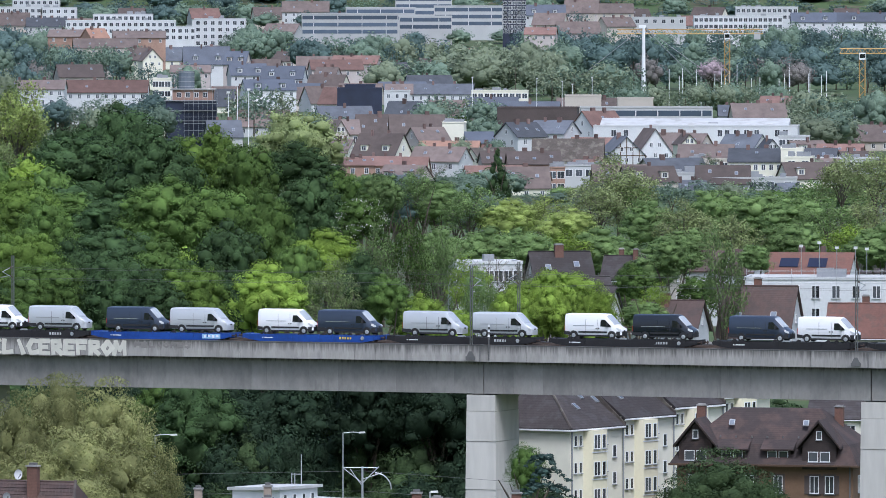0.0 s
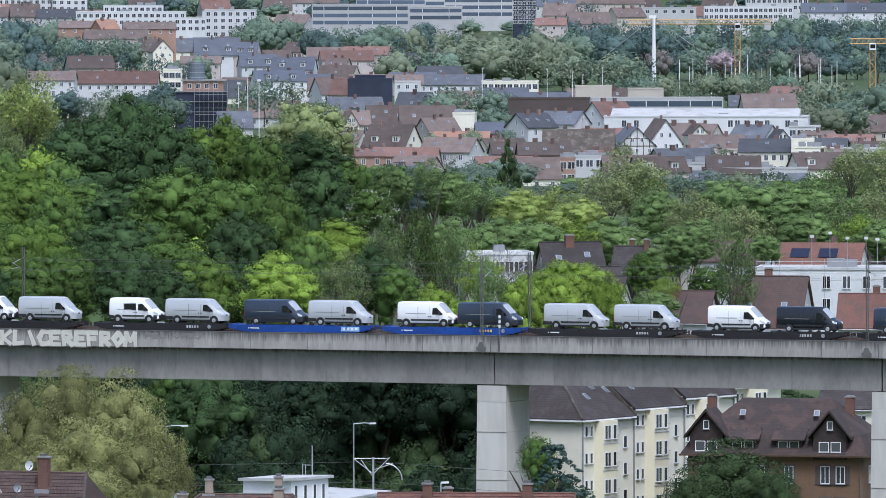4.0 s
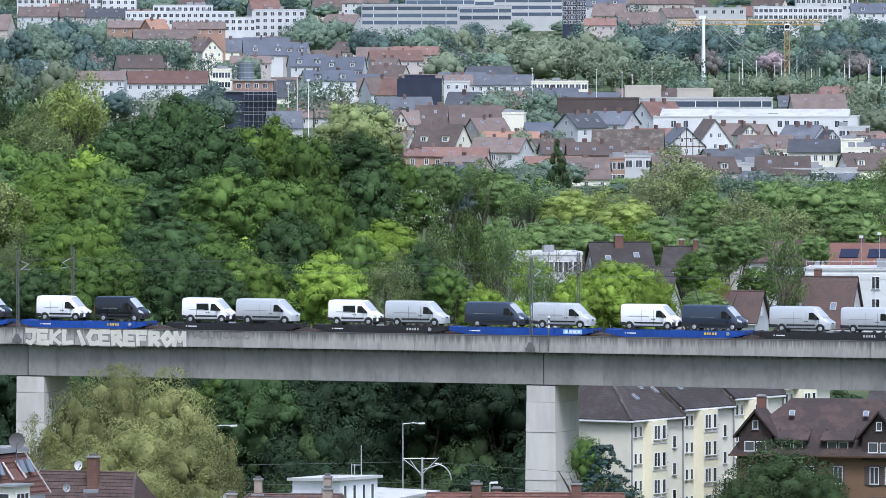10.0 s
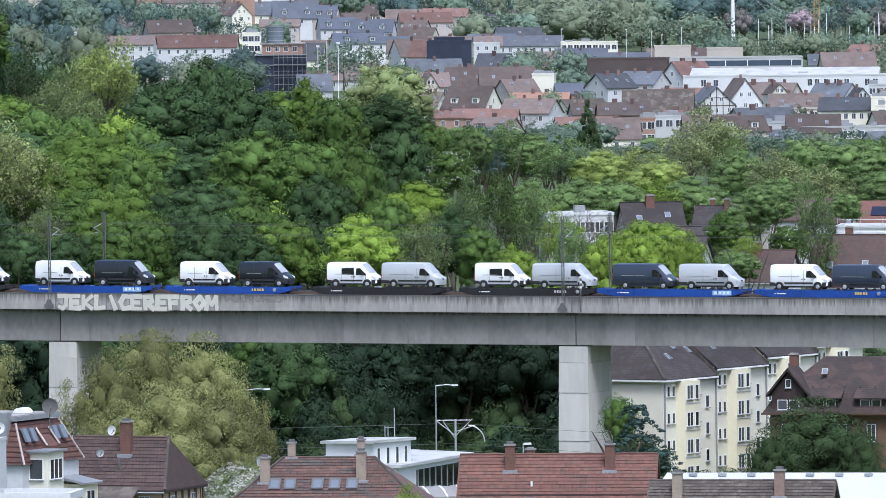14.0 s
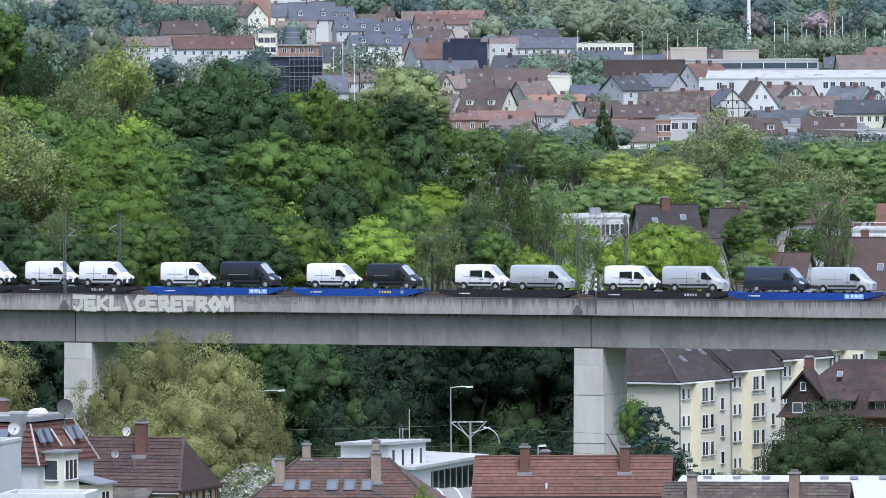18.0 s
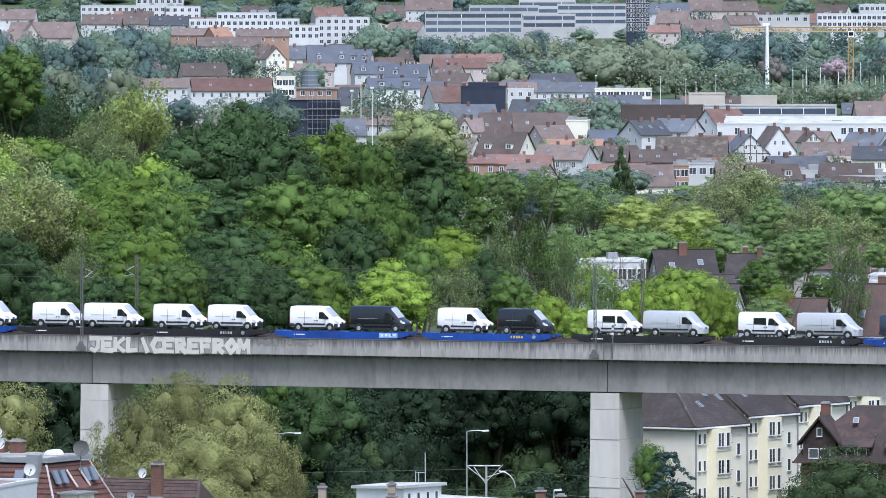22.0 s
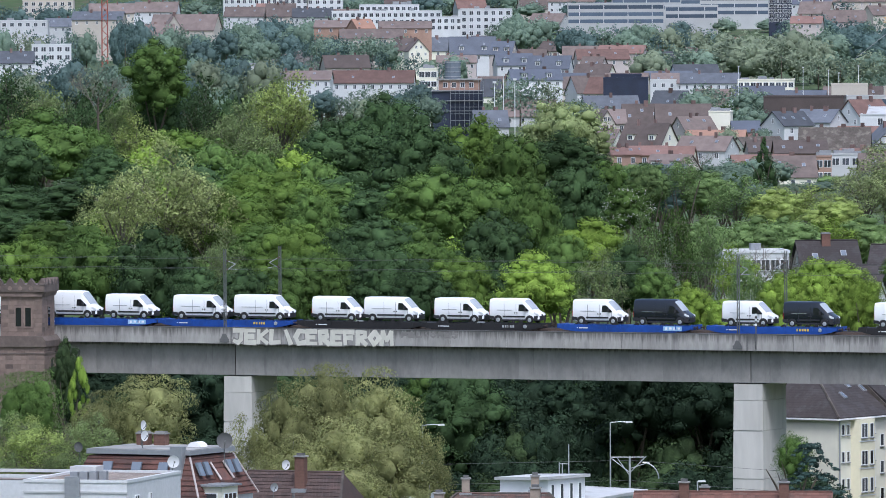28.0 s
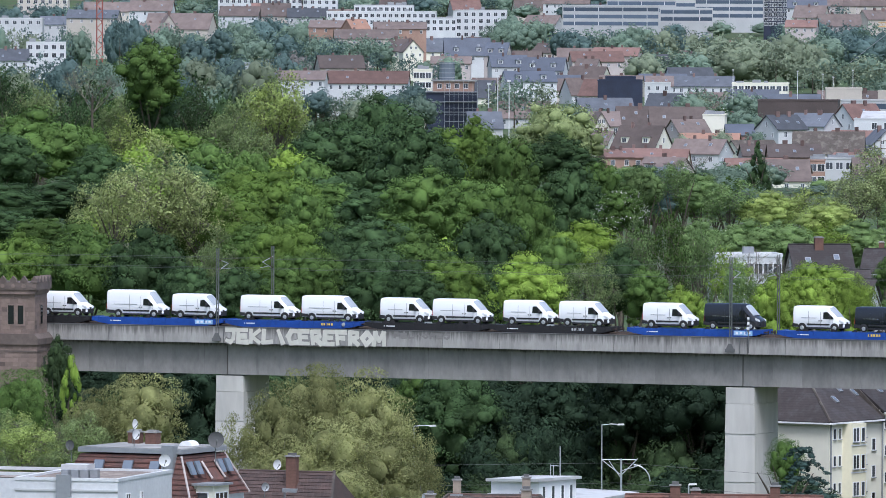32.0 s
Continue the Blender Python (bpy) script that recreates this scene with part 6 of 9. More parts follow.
# ---- beyond the viaduct: the cream apartment house, the brown villa and their neighbours ----
def apartment_house():
    """Three stairs of a four-storey house that step up along the street; x runs along the street front, away from the lookout."""
    turn = 58.0
    thing = empty("apartment_house", pose(13.1, 960, -2.0, 0, 0, turn), "cream rendered apartment house with bays and dark tiled hip roof", "apartment house")
    W, D3, ov = 11.5, 10.3, 0.45
    rise = 4.4
    pitch = math.degrees(math.atan2(rise, W / 2))
    for s3 in range(4):
        x0, up = s3 * D3, 0.72 * s3
        E = 12.2 + up
        sec = part("section", Geo().box(x0, x0 + D3, 0, W, 0, E).mesh("section", "render_cream"), thing, label="cream rendered stair section")
        a, b = x0 - (ov if s3 == 0 else 0), x0 + D3 + (ov if s3 == 3 else 0)
        hip = 5.0 if s3 == 0 else 0.0
        g = Geo()
        ze, zr = E - rise * ov / (W / 2), E + rise
        for dz in (0.0, 0.22):
            g.face([(a, -ov, ze + dz), (b, -ov, ze + dz), (b, W / 2, zr + dz), (a + hip, W / 2, zr + dz)])
            g.face([(a, W + ov, ze + dz), (b, W + ov, ze + dz), (b, W / 2, zr + dz), (a + hip, W / 2, zr + dz)])
            g.face([(a, -ov, ze + dz), (a, W + ov, ze + dz), (a + hip, W / 2, zr + dz)])
        g.face([(a, -ov, ze), (b, -ov, ze), (b, -ov, ze + 0.22), (a, -ov, ze + 0.22)])
        g.face([(b, -ov, ze), (b, W / 2, zr), (b, W + ov, ze), (b, W + ov, ze + 0.22), (b, W / 2, zr + 0.22), (b, -ov, ze + 0.22)])
        g.face([(a, -ov, ze), (a, W + ov, ze), (a, W + ov, ze + 0.22), (a, -ov, ze + 0.22)])
        part("roof", g.mesh("roof", "tile_dark"), thing, label="dark brown tiled roof")
        part("eaves_board", Geo().box(a - 0.02, b + 0.02, -ov - 0.1, -ov + 0.02, ze - 0.06, ze + 0.1).mesh("eaves_board", "white_paint"), thing)
        if s3 == 0:
            part("eaves_board", Geo().box(a - 0.1, a + 0.02, -ov, W + ov, ze - 0.06, ze + 0.1).mesh("eaves_board", "white_paint"), thing)
            part("hip_cap", Geo().tube((a, -ov, ze + 0.25), (a + hip, W / 2, zr + 0.25), 0.14, sides=5).mesh("hip_cap", "tile_mossy"), thing)
        else:
            part("party_wall", Geo().prism([(-0.5, E - 0.6), (W / 2, E + rise + 0.4), (W / 2, E + rise - 0.6), (-0.5, E - 1.3)], x0 - 0.12, x0 + 0.12, "x").mesh("party_wall", "tile_mossy"), thing)
        # bay with wide windows
        bx = x0 + 4.4
        part("bay", Geo().prism([(bx - 1.75, 0.01), (bx - 1.45, -0.95), (bx + 1.45, -0.95), (bx + 1.75, 0.01)], 1.2, E - 0.45, "z").mesh("bay", "render_yellow"), sec, label="pale yellow bay")
        for j in range(4):
            z = E - 1.6 - 2.8 * j
            for x in (1.05, 2.05):
                window(sec, pose(x0 + x, 0, z + 0.15), 0.62, 1.15, True, 0)
            window(sec, pose(bx - 0.62, -0.95, z), 1.25, 1.5, True, 1)
            window(sec, pose(bx + 0.78, -0.95, z), 0.75, 1.5, True, 0)
            window(sec, pose(bx + 1.62, -0.45, z, 0, 0, 72.5), 0.7, 1.7, True, 0)
            part("band", shared(("bayband",), lambda: Geo().prism([(-1.55, 0.05), (-1.5, -0.06), (1.5, -0.06), (1.55, 0.05)], 0, 0.12, "z").mesh("band", "render_white")), sec, pose(bx, -0.95, z - 1.15))
            window(sec, pose(x0 + 7.15, 0, z + 0.15), 0.6, 1.15, True, 0)
            if j < 3:
                window(sec, pose(x0 + 8.85, 0, z - 1.2), 0.75, 1.3, True, 0)
        part("downpipe", Geo().tube((x0 + 0.2, -0.12, 0), (x0 + 0.2, -0.12, E - 0.3), 0.09).mesh("downpipe", "zinc"), sec)
        for x, k in ((3.2, 0.62), (6.0, 0.4), (8.2, 0.5)):
            skylight(thing, x0 + x + (1.5 if s3 == 0 else 0), W / 2 * (1 - k), E + rise * (1 - k) + 0.26, pitch, 0.6, 0.95)
        chimney(thing, x0 + 8.5, W / 2 + 0.8, E + rise, 0.8, 0.6, "chimney_grey")


apartment_house()


def villa():
    """A brown villa with a steep mansard roof, gabled dormers and stone-framed windows."""
    x0, y0, zt = (34.60, 965.00, 12.00)
    L, W = 18.5, 12.0
    base = -2.0
    E = 8.6
    thing = empty("villa", pose(x0, y0, base, 0, 0, -14), "brown rendered villa with a dark red-brown mansard roof", "villa")
    top = zt - base
    part("wall", Geo().box(-L / 2, L / 2, -W / 2, W / 2, 0, E).mesh("wall", "render_brown"), thing)
    # two-pitch roof with hipped ends
    g = Geo()
    rings = []
    for k, z in ((0.7, E - 0.2), (-0.6, E + 1.9), (-1.2, E + 2.4), (-4.6, top)):
        a, b = L / 2 + k, max(0.3, W / 2 + k * 1.18)
        rings.append([(-a, -b, z), (a, -b, z), (a, b, z), (-a, b, z)])
    for r0, r1 in zip(rings, rings[1:]):
        for i in range(4):
            j = (i + 1) % 4
            g.face([r0[i], r0[j], r1[j], r1[i]])
    g.face(rings[-1])
    g.face(rings[0][::-1])
    part("roof", g.mesh("roof", "tile_villa"), thing, label="dark red-brown mansard roof")
    for x in (-7.2, 5.8):
        w = 1.75
        d = part("gable_dormer", Geo().prism([(x - w, E - 0.6), (x + w, E - 0.6), (x + w, E + 1.9), (x, E + 4.1), (x - w, E + 1.9)], -W / 2 - 0.5, -W / 2 + 4).mesh("gable_dormer", "tile_villa"), thing)
        g = Geo()
        for s in (-1, 1):
            g.prism([(x, E + 4.25), (x + s * (w + 0.55), E + 1.5), (x + s * (w + 0.55), E + 1.75), (x, E + 4.55)], -W / 2 - 1.0, -W / 2 + 4.4)
        part("dormer_roof", g.mesh("dormer_roof", "tile_villa"), d)
        for dx in (-0.62, 0.62):
            window(d, pose(x + dx, -W / 2 - 0.5, E + 0.7), 1.05, 1.05, True, 0)
        window(d, pose(x, -W / 2 - 0.5, E + 2.9), 0.6, 0.9, True, 0)
    for x in (-3.4, 1.4):
        d = part("dormer", Geo().box(x - 1.35, x + 1.35, -W / 2 - 0.2, -W / 2 + 2.5, E + 0.1, E + 1.45).mesh("dormer", "tile_villa"), thing)
        part("dormer_roof", Geo().prism([(-W / 2 - 0.7, E + 1.3), (-W / 2 - 0.7, E + 1.45), (-W / 2 + 2.6, E + 2.9), (-W / 2 + 2.6, E + 1.4)], x - 1.75, x + 1.75, "x").mesh("dormer_roof", "tile_villa"), d, label="sweeping tiled dormer hood")
        for dx in (-0.6, 0.6):
            window(d, pose(x + dx, -W / 2 - 0.2, E + 0.78), 1.0, 0.95, True, 0)
    part("eaves_band", Geo().box(-L / 2 - 0.75, L / 2 + 0.75, -W / 2 - 0.9, -W / 2 - 0.62, E - 0.32, E - 0.12).mesh("eaves_band", "timber"), thing, label="dark timber eaves board")
    for x in (-7.6, -6.2, -1.6, 1.4, 5.2, 6.8):
        for j in range(2):
            window(thing, pose(x, -W / 2, E - 2.2 - 3.3 * j), 0.95, 1.8, True, 1)
            part("stone_surround", shared(("surround",), lambda: Geo().box(-0.7, 0.7, -0.03, 0, -1.15, 1.1).mesh("stone_surround", "sandstone_dark")), thing, pose(x, -W / 2 + 0.006, E - 2.2 - 3.3 * j))
            if x > 4 or -2 < x < 0:
                for dx in (-0.78, 0.78):
                    part("shutter", shared(("shutter",), lambda: Geo().box(-0.24, 0.24, -0.09, -0.035, -0.95, 0.95).mesh("shutter", "hall_brown")), thing, pose(x + dx, -W / 2, E - 2.2 - 3.3 * j), "dark folded shutter")
    part("downpipe", Geo().tube((L / 2 - 0.3, -W / 2 - 0.12, 0), (L / 2 - 0.3, -W / 2 - 0.12, E - 0.3), 0.08).mesh("downpipe", "joint"), thing)
    for i in range(9):
        part("snow_hook", shared(("snowhook",), lambda: Geo().box(-0.08, 0.08, -0.12, 0.02, 0, 0.22).mesh("snow_hook", "joint")), thing, pose(-6.6 + i * 1.65, -W / 2 + 1.3, E + 2.5))
    for y in (-3, 0.5, 3.5):
        window(thing, pose(L / 2, y, E - 2.2, 0, 0, 90), 0.95, 1.8, True, 1)
    for x, y in ((-8.2, 1), (6.4, 1)):
        chimney(thing, x, y, top - 0.8, 0.9, 0.9)
    for x in (-4.0, 3.8):
        skylight(thing, x, -W / 2 + 2.6, E + 4.0, 52, 0.6, 0.7)


villa()

RG = "houses behind the viaduct"
house((40.6, 1190, 17.2, 9.2, 6.0), 8.4, "render_white", "tile_brown", -16, gable=(2, 3), chims=1, sky=2, near=True, group=RG, win=(0.9, 1.2), label="white gabled house with a dark brown tiled roof")
house((28.0, 1160, 16.4, 8.7, 3.5), 8, "render_white", "tile_brown", -14, gable=(1, 2), chims=1, near=True, group=RG, win=(0.8, 1.1))
house((19.2, 1170, 17.9, 4.8, 3.6), 8, "render_white", "tile_dark", -16, gable=(1, 2), chims=0, near=True, group=RG, win=(0.7, 1.2))
house((16.1, 1290, 18.6, 8.1, 3.8), 9, "render_pink", "tile_dark", 10, front=(4, 1), gable=(2, 2), left_gable=True, chims=1, sky=2, near=True, dormers=0, group=RG)
house((20.3, 1270, 15.8, 4.3, 1.7), 5, "timber", "tile_dark", 6, front=(4, 1), chims=0, near=True, group=RG, win=(0.8, 1.0), label="small dark timber annex with a row of white windows")
house((26.8, 1330, 16.8, 7.1, 3.1), 8, "render_beige", "tile_dark", -10, front=(3, 1), gable=(2, 2), left_gable=True, chims=2, near=True, group=RG)
house((30.7, 1310, 16.6, 4.8, 3.0), 8, "render_beige", "tile_dark", -22, front=(2, 2), gable=(1, 2), chims=1, near=True, group=RG)
house((39.0, 1420, 14.9, 9.0, 2.8), 9, "render_white", "tile_brown", -12, gable=(2, 2), chims=1, group=RG)
house((45.7, 1400, 15.7, 3.8, 3.4), 8, "render_white", "tile_brown", -18, gable=(2, 2), chims=0, group=RG)
house((54.7, 1380, 15.8, 12.1, 3.0), 9, "render_white", "tile_red", -12, front=(4, 1), gable=(2, 2), left_gable="both", chims=2, solar=True, group=RG, label="white house with red tiled roof and solar panels")
house((66.6, 1420, 14.2, 7.3, 2.4), 9, "render_white", "tile_dark", -8, chims=2, group=RG)
block((52.3, 1240, 16.6, 24.2, 5.3), 10, "render_white", 2, 9, -6, near=True, group=RG, win=(1.1, 1.7), boxes=2, roof="white_roof", label="white two-storey flat-roofed block with dark windows")
house((53.7, 1180, 15.3, 9.3, 3.9), 8, "render_beige", "tile_red", -8, front=(2, 1), chims=1, near=True, group=RG)
block((6.2, 1250, 18.4, 9.0, 3.6), 8, "render_white", 2, 7, 8, group=RG, near=True, roof="white_roof", boxes=1, label="white flat-roofed house half hidden by trees")
house((43.9, 1010, 11.3, 7.4, 2.1), 9, "render_cream", "tile_dark", -10, front=(4, 2), chims=1, near=True, group=RG)


def scaffold_tubes():
    thing = empty("scaffolding", pose(49.25, 1236.5, 12), "steel tube scaffolding along the white block", "scaffolding")
    for i in range(9):
        part("standard", shared(("std",), lambda: Geo().tube((0, 0, -8), (0, 0, 5.8), 0.035).mesh("standard", "galvanised")), thing, pose(-9 + i * 3, 0, 0))
    for z in (3.9, 5.5):
        part("ledger", Geo().tube((-9, 0, z), (15, 0, z), 0.035).mesh("ledger", "galvanised"), thing)


scaffold_tubes()


# ---- the street between the houses and the viaduct ----
def street_lamp(top, arm, base=None):
    x, y, z = top
    b = ground_z(x, y)
    thing = empty("street_lamp", pose(x, y, b), "slim grey street lamp with a curved arm", "street lamp", "street lamps")
    h = z - b
    part("pole", Geo().tube((0, 0, 0), (0, 0, h), 0.09, 0.06).mesh("pole", "galvanised"), thing)
    part("arm", Geo().tube((0, 0, h - 0.05), (arm * 0.5, 0, h + 0.05), 0.05).tube((arm * 0.5, 0, h + 0.05), (arm, 0, h), 0.05).mesh("arm", "galvanised"), thing)
    part("lantern", Geo().prism([(arm - 0.35, h - 0.08), (arm + 0.35, h - 0.05), (arm + 0.3, h + 0.12), (arm - 0.3, h + 0.08)], -0.15, 0.15).mesh("lantern", "lamp_glass"), thing)


street_lamp((-9.99, 930.00, 11.15), 1.9)
street_lamp((-28.77, 930.00, 10.92), 1.9)
street_lamp((-1.09, 780.00, 13.57), 0.35)


def rail_gantry():
    """A tramway mast with curved cantilevers and feeder arms."""
    x, y, z = (-7.79, 900.00, 9.34)
    b = ground_z(x, y)
    h = z - b
    thing = empty("tram_mast", pose(x, y, b), "grey steel tramway mast with wide cantilever arms", "tram mast")
    part("mast", Geo().tube((0, 0, 0), (0, 0, h), 0.14, 0.1).mesh("mast", "galvanised"), thing)
    for p, q in (((0, h - 1.6), (-1.9, h - 0.1)), ((0, h - 1.9), (-1.2, h - 0.2)), ((-1.9, h - 0.1), (1.4, h - 0.1)), ((0.0, h - 1.6), (1.6, h)), ((0, h - 1.2), (1.9, h - 0.6))):
        part("arm", Geo().tube((p[0], 0, p[1]), (q[0], 0, q[1]), 0.05).mesh("arm", "galvanised"), thing)
    g = Geo()
    for i in range(6):
        a0, a1 = math.pi / 2 * i / 6, math.pi / 2 * (i + 1) / 6
        g.tube((1.2 + 1.6 * math.sin(a0), 0, h - 2.2 + 1.6 * math.cos(a0)), (1.2 + 1.6 * math.sin(a1), 0, h - 2.2 + 1.6 * math.cos(a1)), 0.07)
    part("curved_arm", g.mesh("curved_arm", "galvanised"), thing)
    for yy, zz in ((0, h - 0.4), (1, h - 2.4), (0.5, h - 3)):
        part("wire", Geo().tube((-26, 6, zz - 0.8), (0, yy, zz), 0.02, sides=3).tube((0, yy, zz), (18, -6, zz - 1), 0.02, sides=3).mesh("wire", "mast_steel"), thing)


rail_gantry()

# ---- the town on the far side of the valley ----
FR, FB, FD, FO, SL = "tile_far_red", "tile_far_brown", "tile_far_dark", "tile_far_orange", "slate_blue"
WH, CR, GR, BE, PK, BR_ = "render_white", "render_cream", "render_grey", "render_beige", "render_pink", "brick_orange"
# first rows of the town: ridge span, ridge and eave heights, depth of the house, wall, roof, turn, windows
NEAR_TOWN = (
    ((-27.7, 2610, 16.2, 7.9, 3.8), 11, BE, FB, 6, (3, 1), (0, 0), {}), ((-19.2, 2640, 17.2, 10.7, 5.3), 11, PK, FB, 4, (3, 1), (0, 0), {'sky': 3}),
    ((-7.2, 2570, 18.2, 15.0, 6.9), 12, BE, FB, 3, (5, 1), (0, 0), {'sky': 2}), ((-15.9, 2430, 15.4, 12.4, 5.6), 11, CR, FB, -26, (2, 1), (2, 2), {'sky': 0, 'dormers': 2}),
    ((-15.5, 2330, 11.4, 9.5, 2.1), 10, BR_, FR, 5, (4, 1), (0, 0), {}), ((-21.6, 2300, 11.7, 7.0, 1.7), 9, BR_, FR, 14, (2, 1), (0, 0), {}),
    ((1.8, 2480, 12.6, 15.6, 1.7), 9, BE, FO, -4, (5, 1), (0, 0), {'sky': 0}), ((-0.5, 2390, 12.7, 13.6, 3.5), 10, WH, FB, -22, (3, 1), (2, 2), {}),
    ((9.8, 2540, 14.0, 7.4, 2.8), 9, GR, SL, 4, (3, 1), (0, 0), {'sky': 0, 'chims': 0}), ((21.1, 2520, 16.9, 9.6, 3.7), 11, WH, FD, 34, (2, 1), (2, 3), {'left_gable': True, 'sky': 3}),
    ((30.5, 2570, 16.6, 11.2, 3.4), 11, WH, FD, -26, (2, 1), (1, 1), {'sky': 2}), ((43.6, 2620, 18.5, 11.1, 5.1), 12, WH, FR, 36, (2, 1), (2, 3), {'left_gable': True, 'sky': 1}),
    ((32.4, 2410, 14.4, 18.1, 5.4), 11, BE, "tile_mossy", -3, (0, 0), (0, 0), {'sky': 0, 'chims': 2}), ((12.5, 2340, 12.4, 6.2, 2.7), 9, PK, FB, 8, (3, 1), (0, 0), {}),
    ((22.2, 2290, 13.4, 12.8, 2.9), 10, BR_, FB, 4, (5, 2), (0, 0), {'sky': 3}), ((20.5, 2240, 9.4, 10.0, 1.9), 8, WH, FR, -8, (3, 1), (0, 0), {'sky': 0}),
    ((62.2, 2530, 13.9, 11.7, 4.6), 11, BE, FB, -14, (3, 1), (1, 1), {}), ((65.5, 2490, 14.4, 10.9, 4.5), 11, BE, FB, -28, (2, 1), (2, 2), {'sky': 2}),
    ((67.5, 2390, 13.3, 13.9, 3.3), 11, BE, FB, -4, (4, 2), (0, 0), {'sky': 2, 'chims': 2}), ((79.8, 2470, 14.5, 10.5, 4.0), 11, WH, FD, -30, (2, 1), (2, 2), {'sky': 1, 'chims': 2}),
    ((78.5, 2330, 13.4, 13.6, 3.1), 13, CR, FD, -5, (7, 2), (0, 0), {'sky': 1}), ((57.6, 2340, 10.8, 15.3, 3.1), 10, BE, FD, 20, (3, 1), (2, 2), {'left_gable': True, 'sky': 0}),
    ((58.4, 2245, 7.3, 9.5, 2.7), 8, BE, FD, 6, (3, 1), (0, 0), {'sky': 3}), ((82.2, 2235, 6.9, 5.1, 3.7), 9, GR, FD, 30, (1, 1), (1, 1), {'sky': 0, 'chims': 0}),
    ((106.2, 2490, 11.6, 12.1, 2.7), 10, WH, FR, -8, (4, 1), (0, 0), {'sky': 3, 'dormers': 2}), ((134.6, 2920, 13.6, 11.0, 5.1), 12, WH, FD, -8, (4, 1), (0, 0), {}),
    ((127.2, 2730, 12.8, 10.9, 4.6), 12, BE, FB, -14, (3, 1), (0, 0), {'sky': 2}), ((87.7, 2850, 16.9, 6.9, 3.1), 11, GR, FD, 0, (0, 0), (0, 0), {}),
    ((94.5, 2800, 18.1, 16.0, 4.2), 12, BE, FB, 6, (3, 1), (0, 0), {'sky': 2, 'chims': 3}), ((104.9, 2930, 18.6, 9.6, 3.0), 12, BE, FR, -14, (2, 1), (0, 0), {}),
    ((-4.3, 2520, 15.6, 9.2, 3.4), 10, PK, FB, 24, (2, 1), (1, 1), {'left_gable': True}), ((97.7, 2400, 9.5, 8.7, 2.5), 10, WH, FB, -24, (2, 2), (2, 2), {}),
    ((108.2, 2440, 10.6, 8.9, 3.0), 10, CR, FB, 16, (3, 1), (0, 0), {}), ((37.3, 2350, 10.2, 8.5, 2.3), 9, CR, FR, -20, (2, 1), (2, 1), {}),
    ((-26.5, 2450, 13.5, 5.9, 3.3), 10, CR, FB, -20, (2, 1), (2, 1), {}),
)
for spec, W, wall, roof, turn, front, gable, more in NEAR_TOWN:
    house(spec, W, wall, roof, turn, front, gable, **{"chims": 2, "sky": 2, "win": (1.1, 1.5), **more})
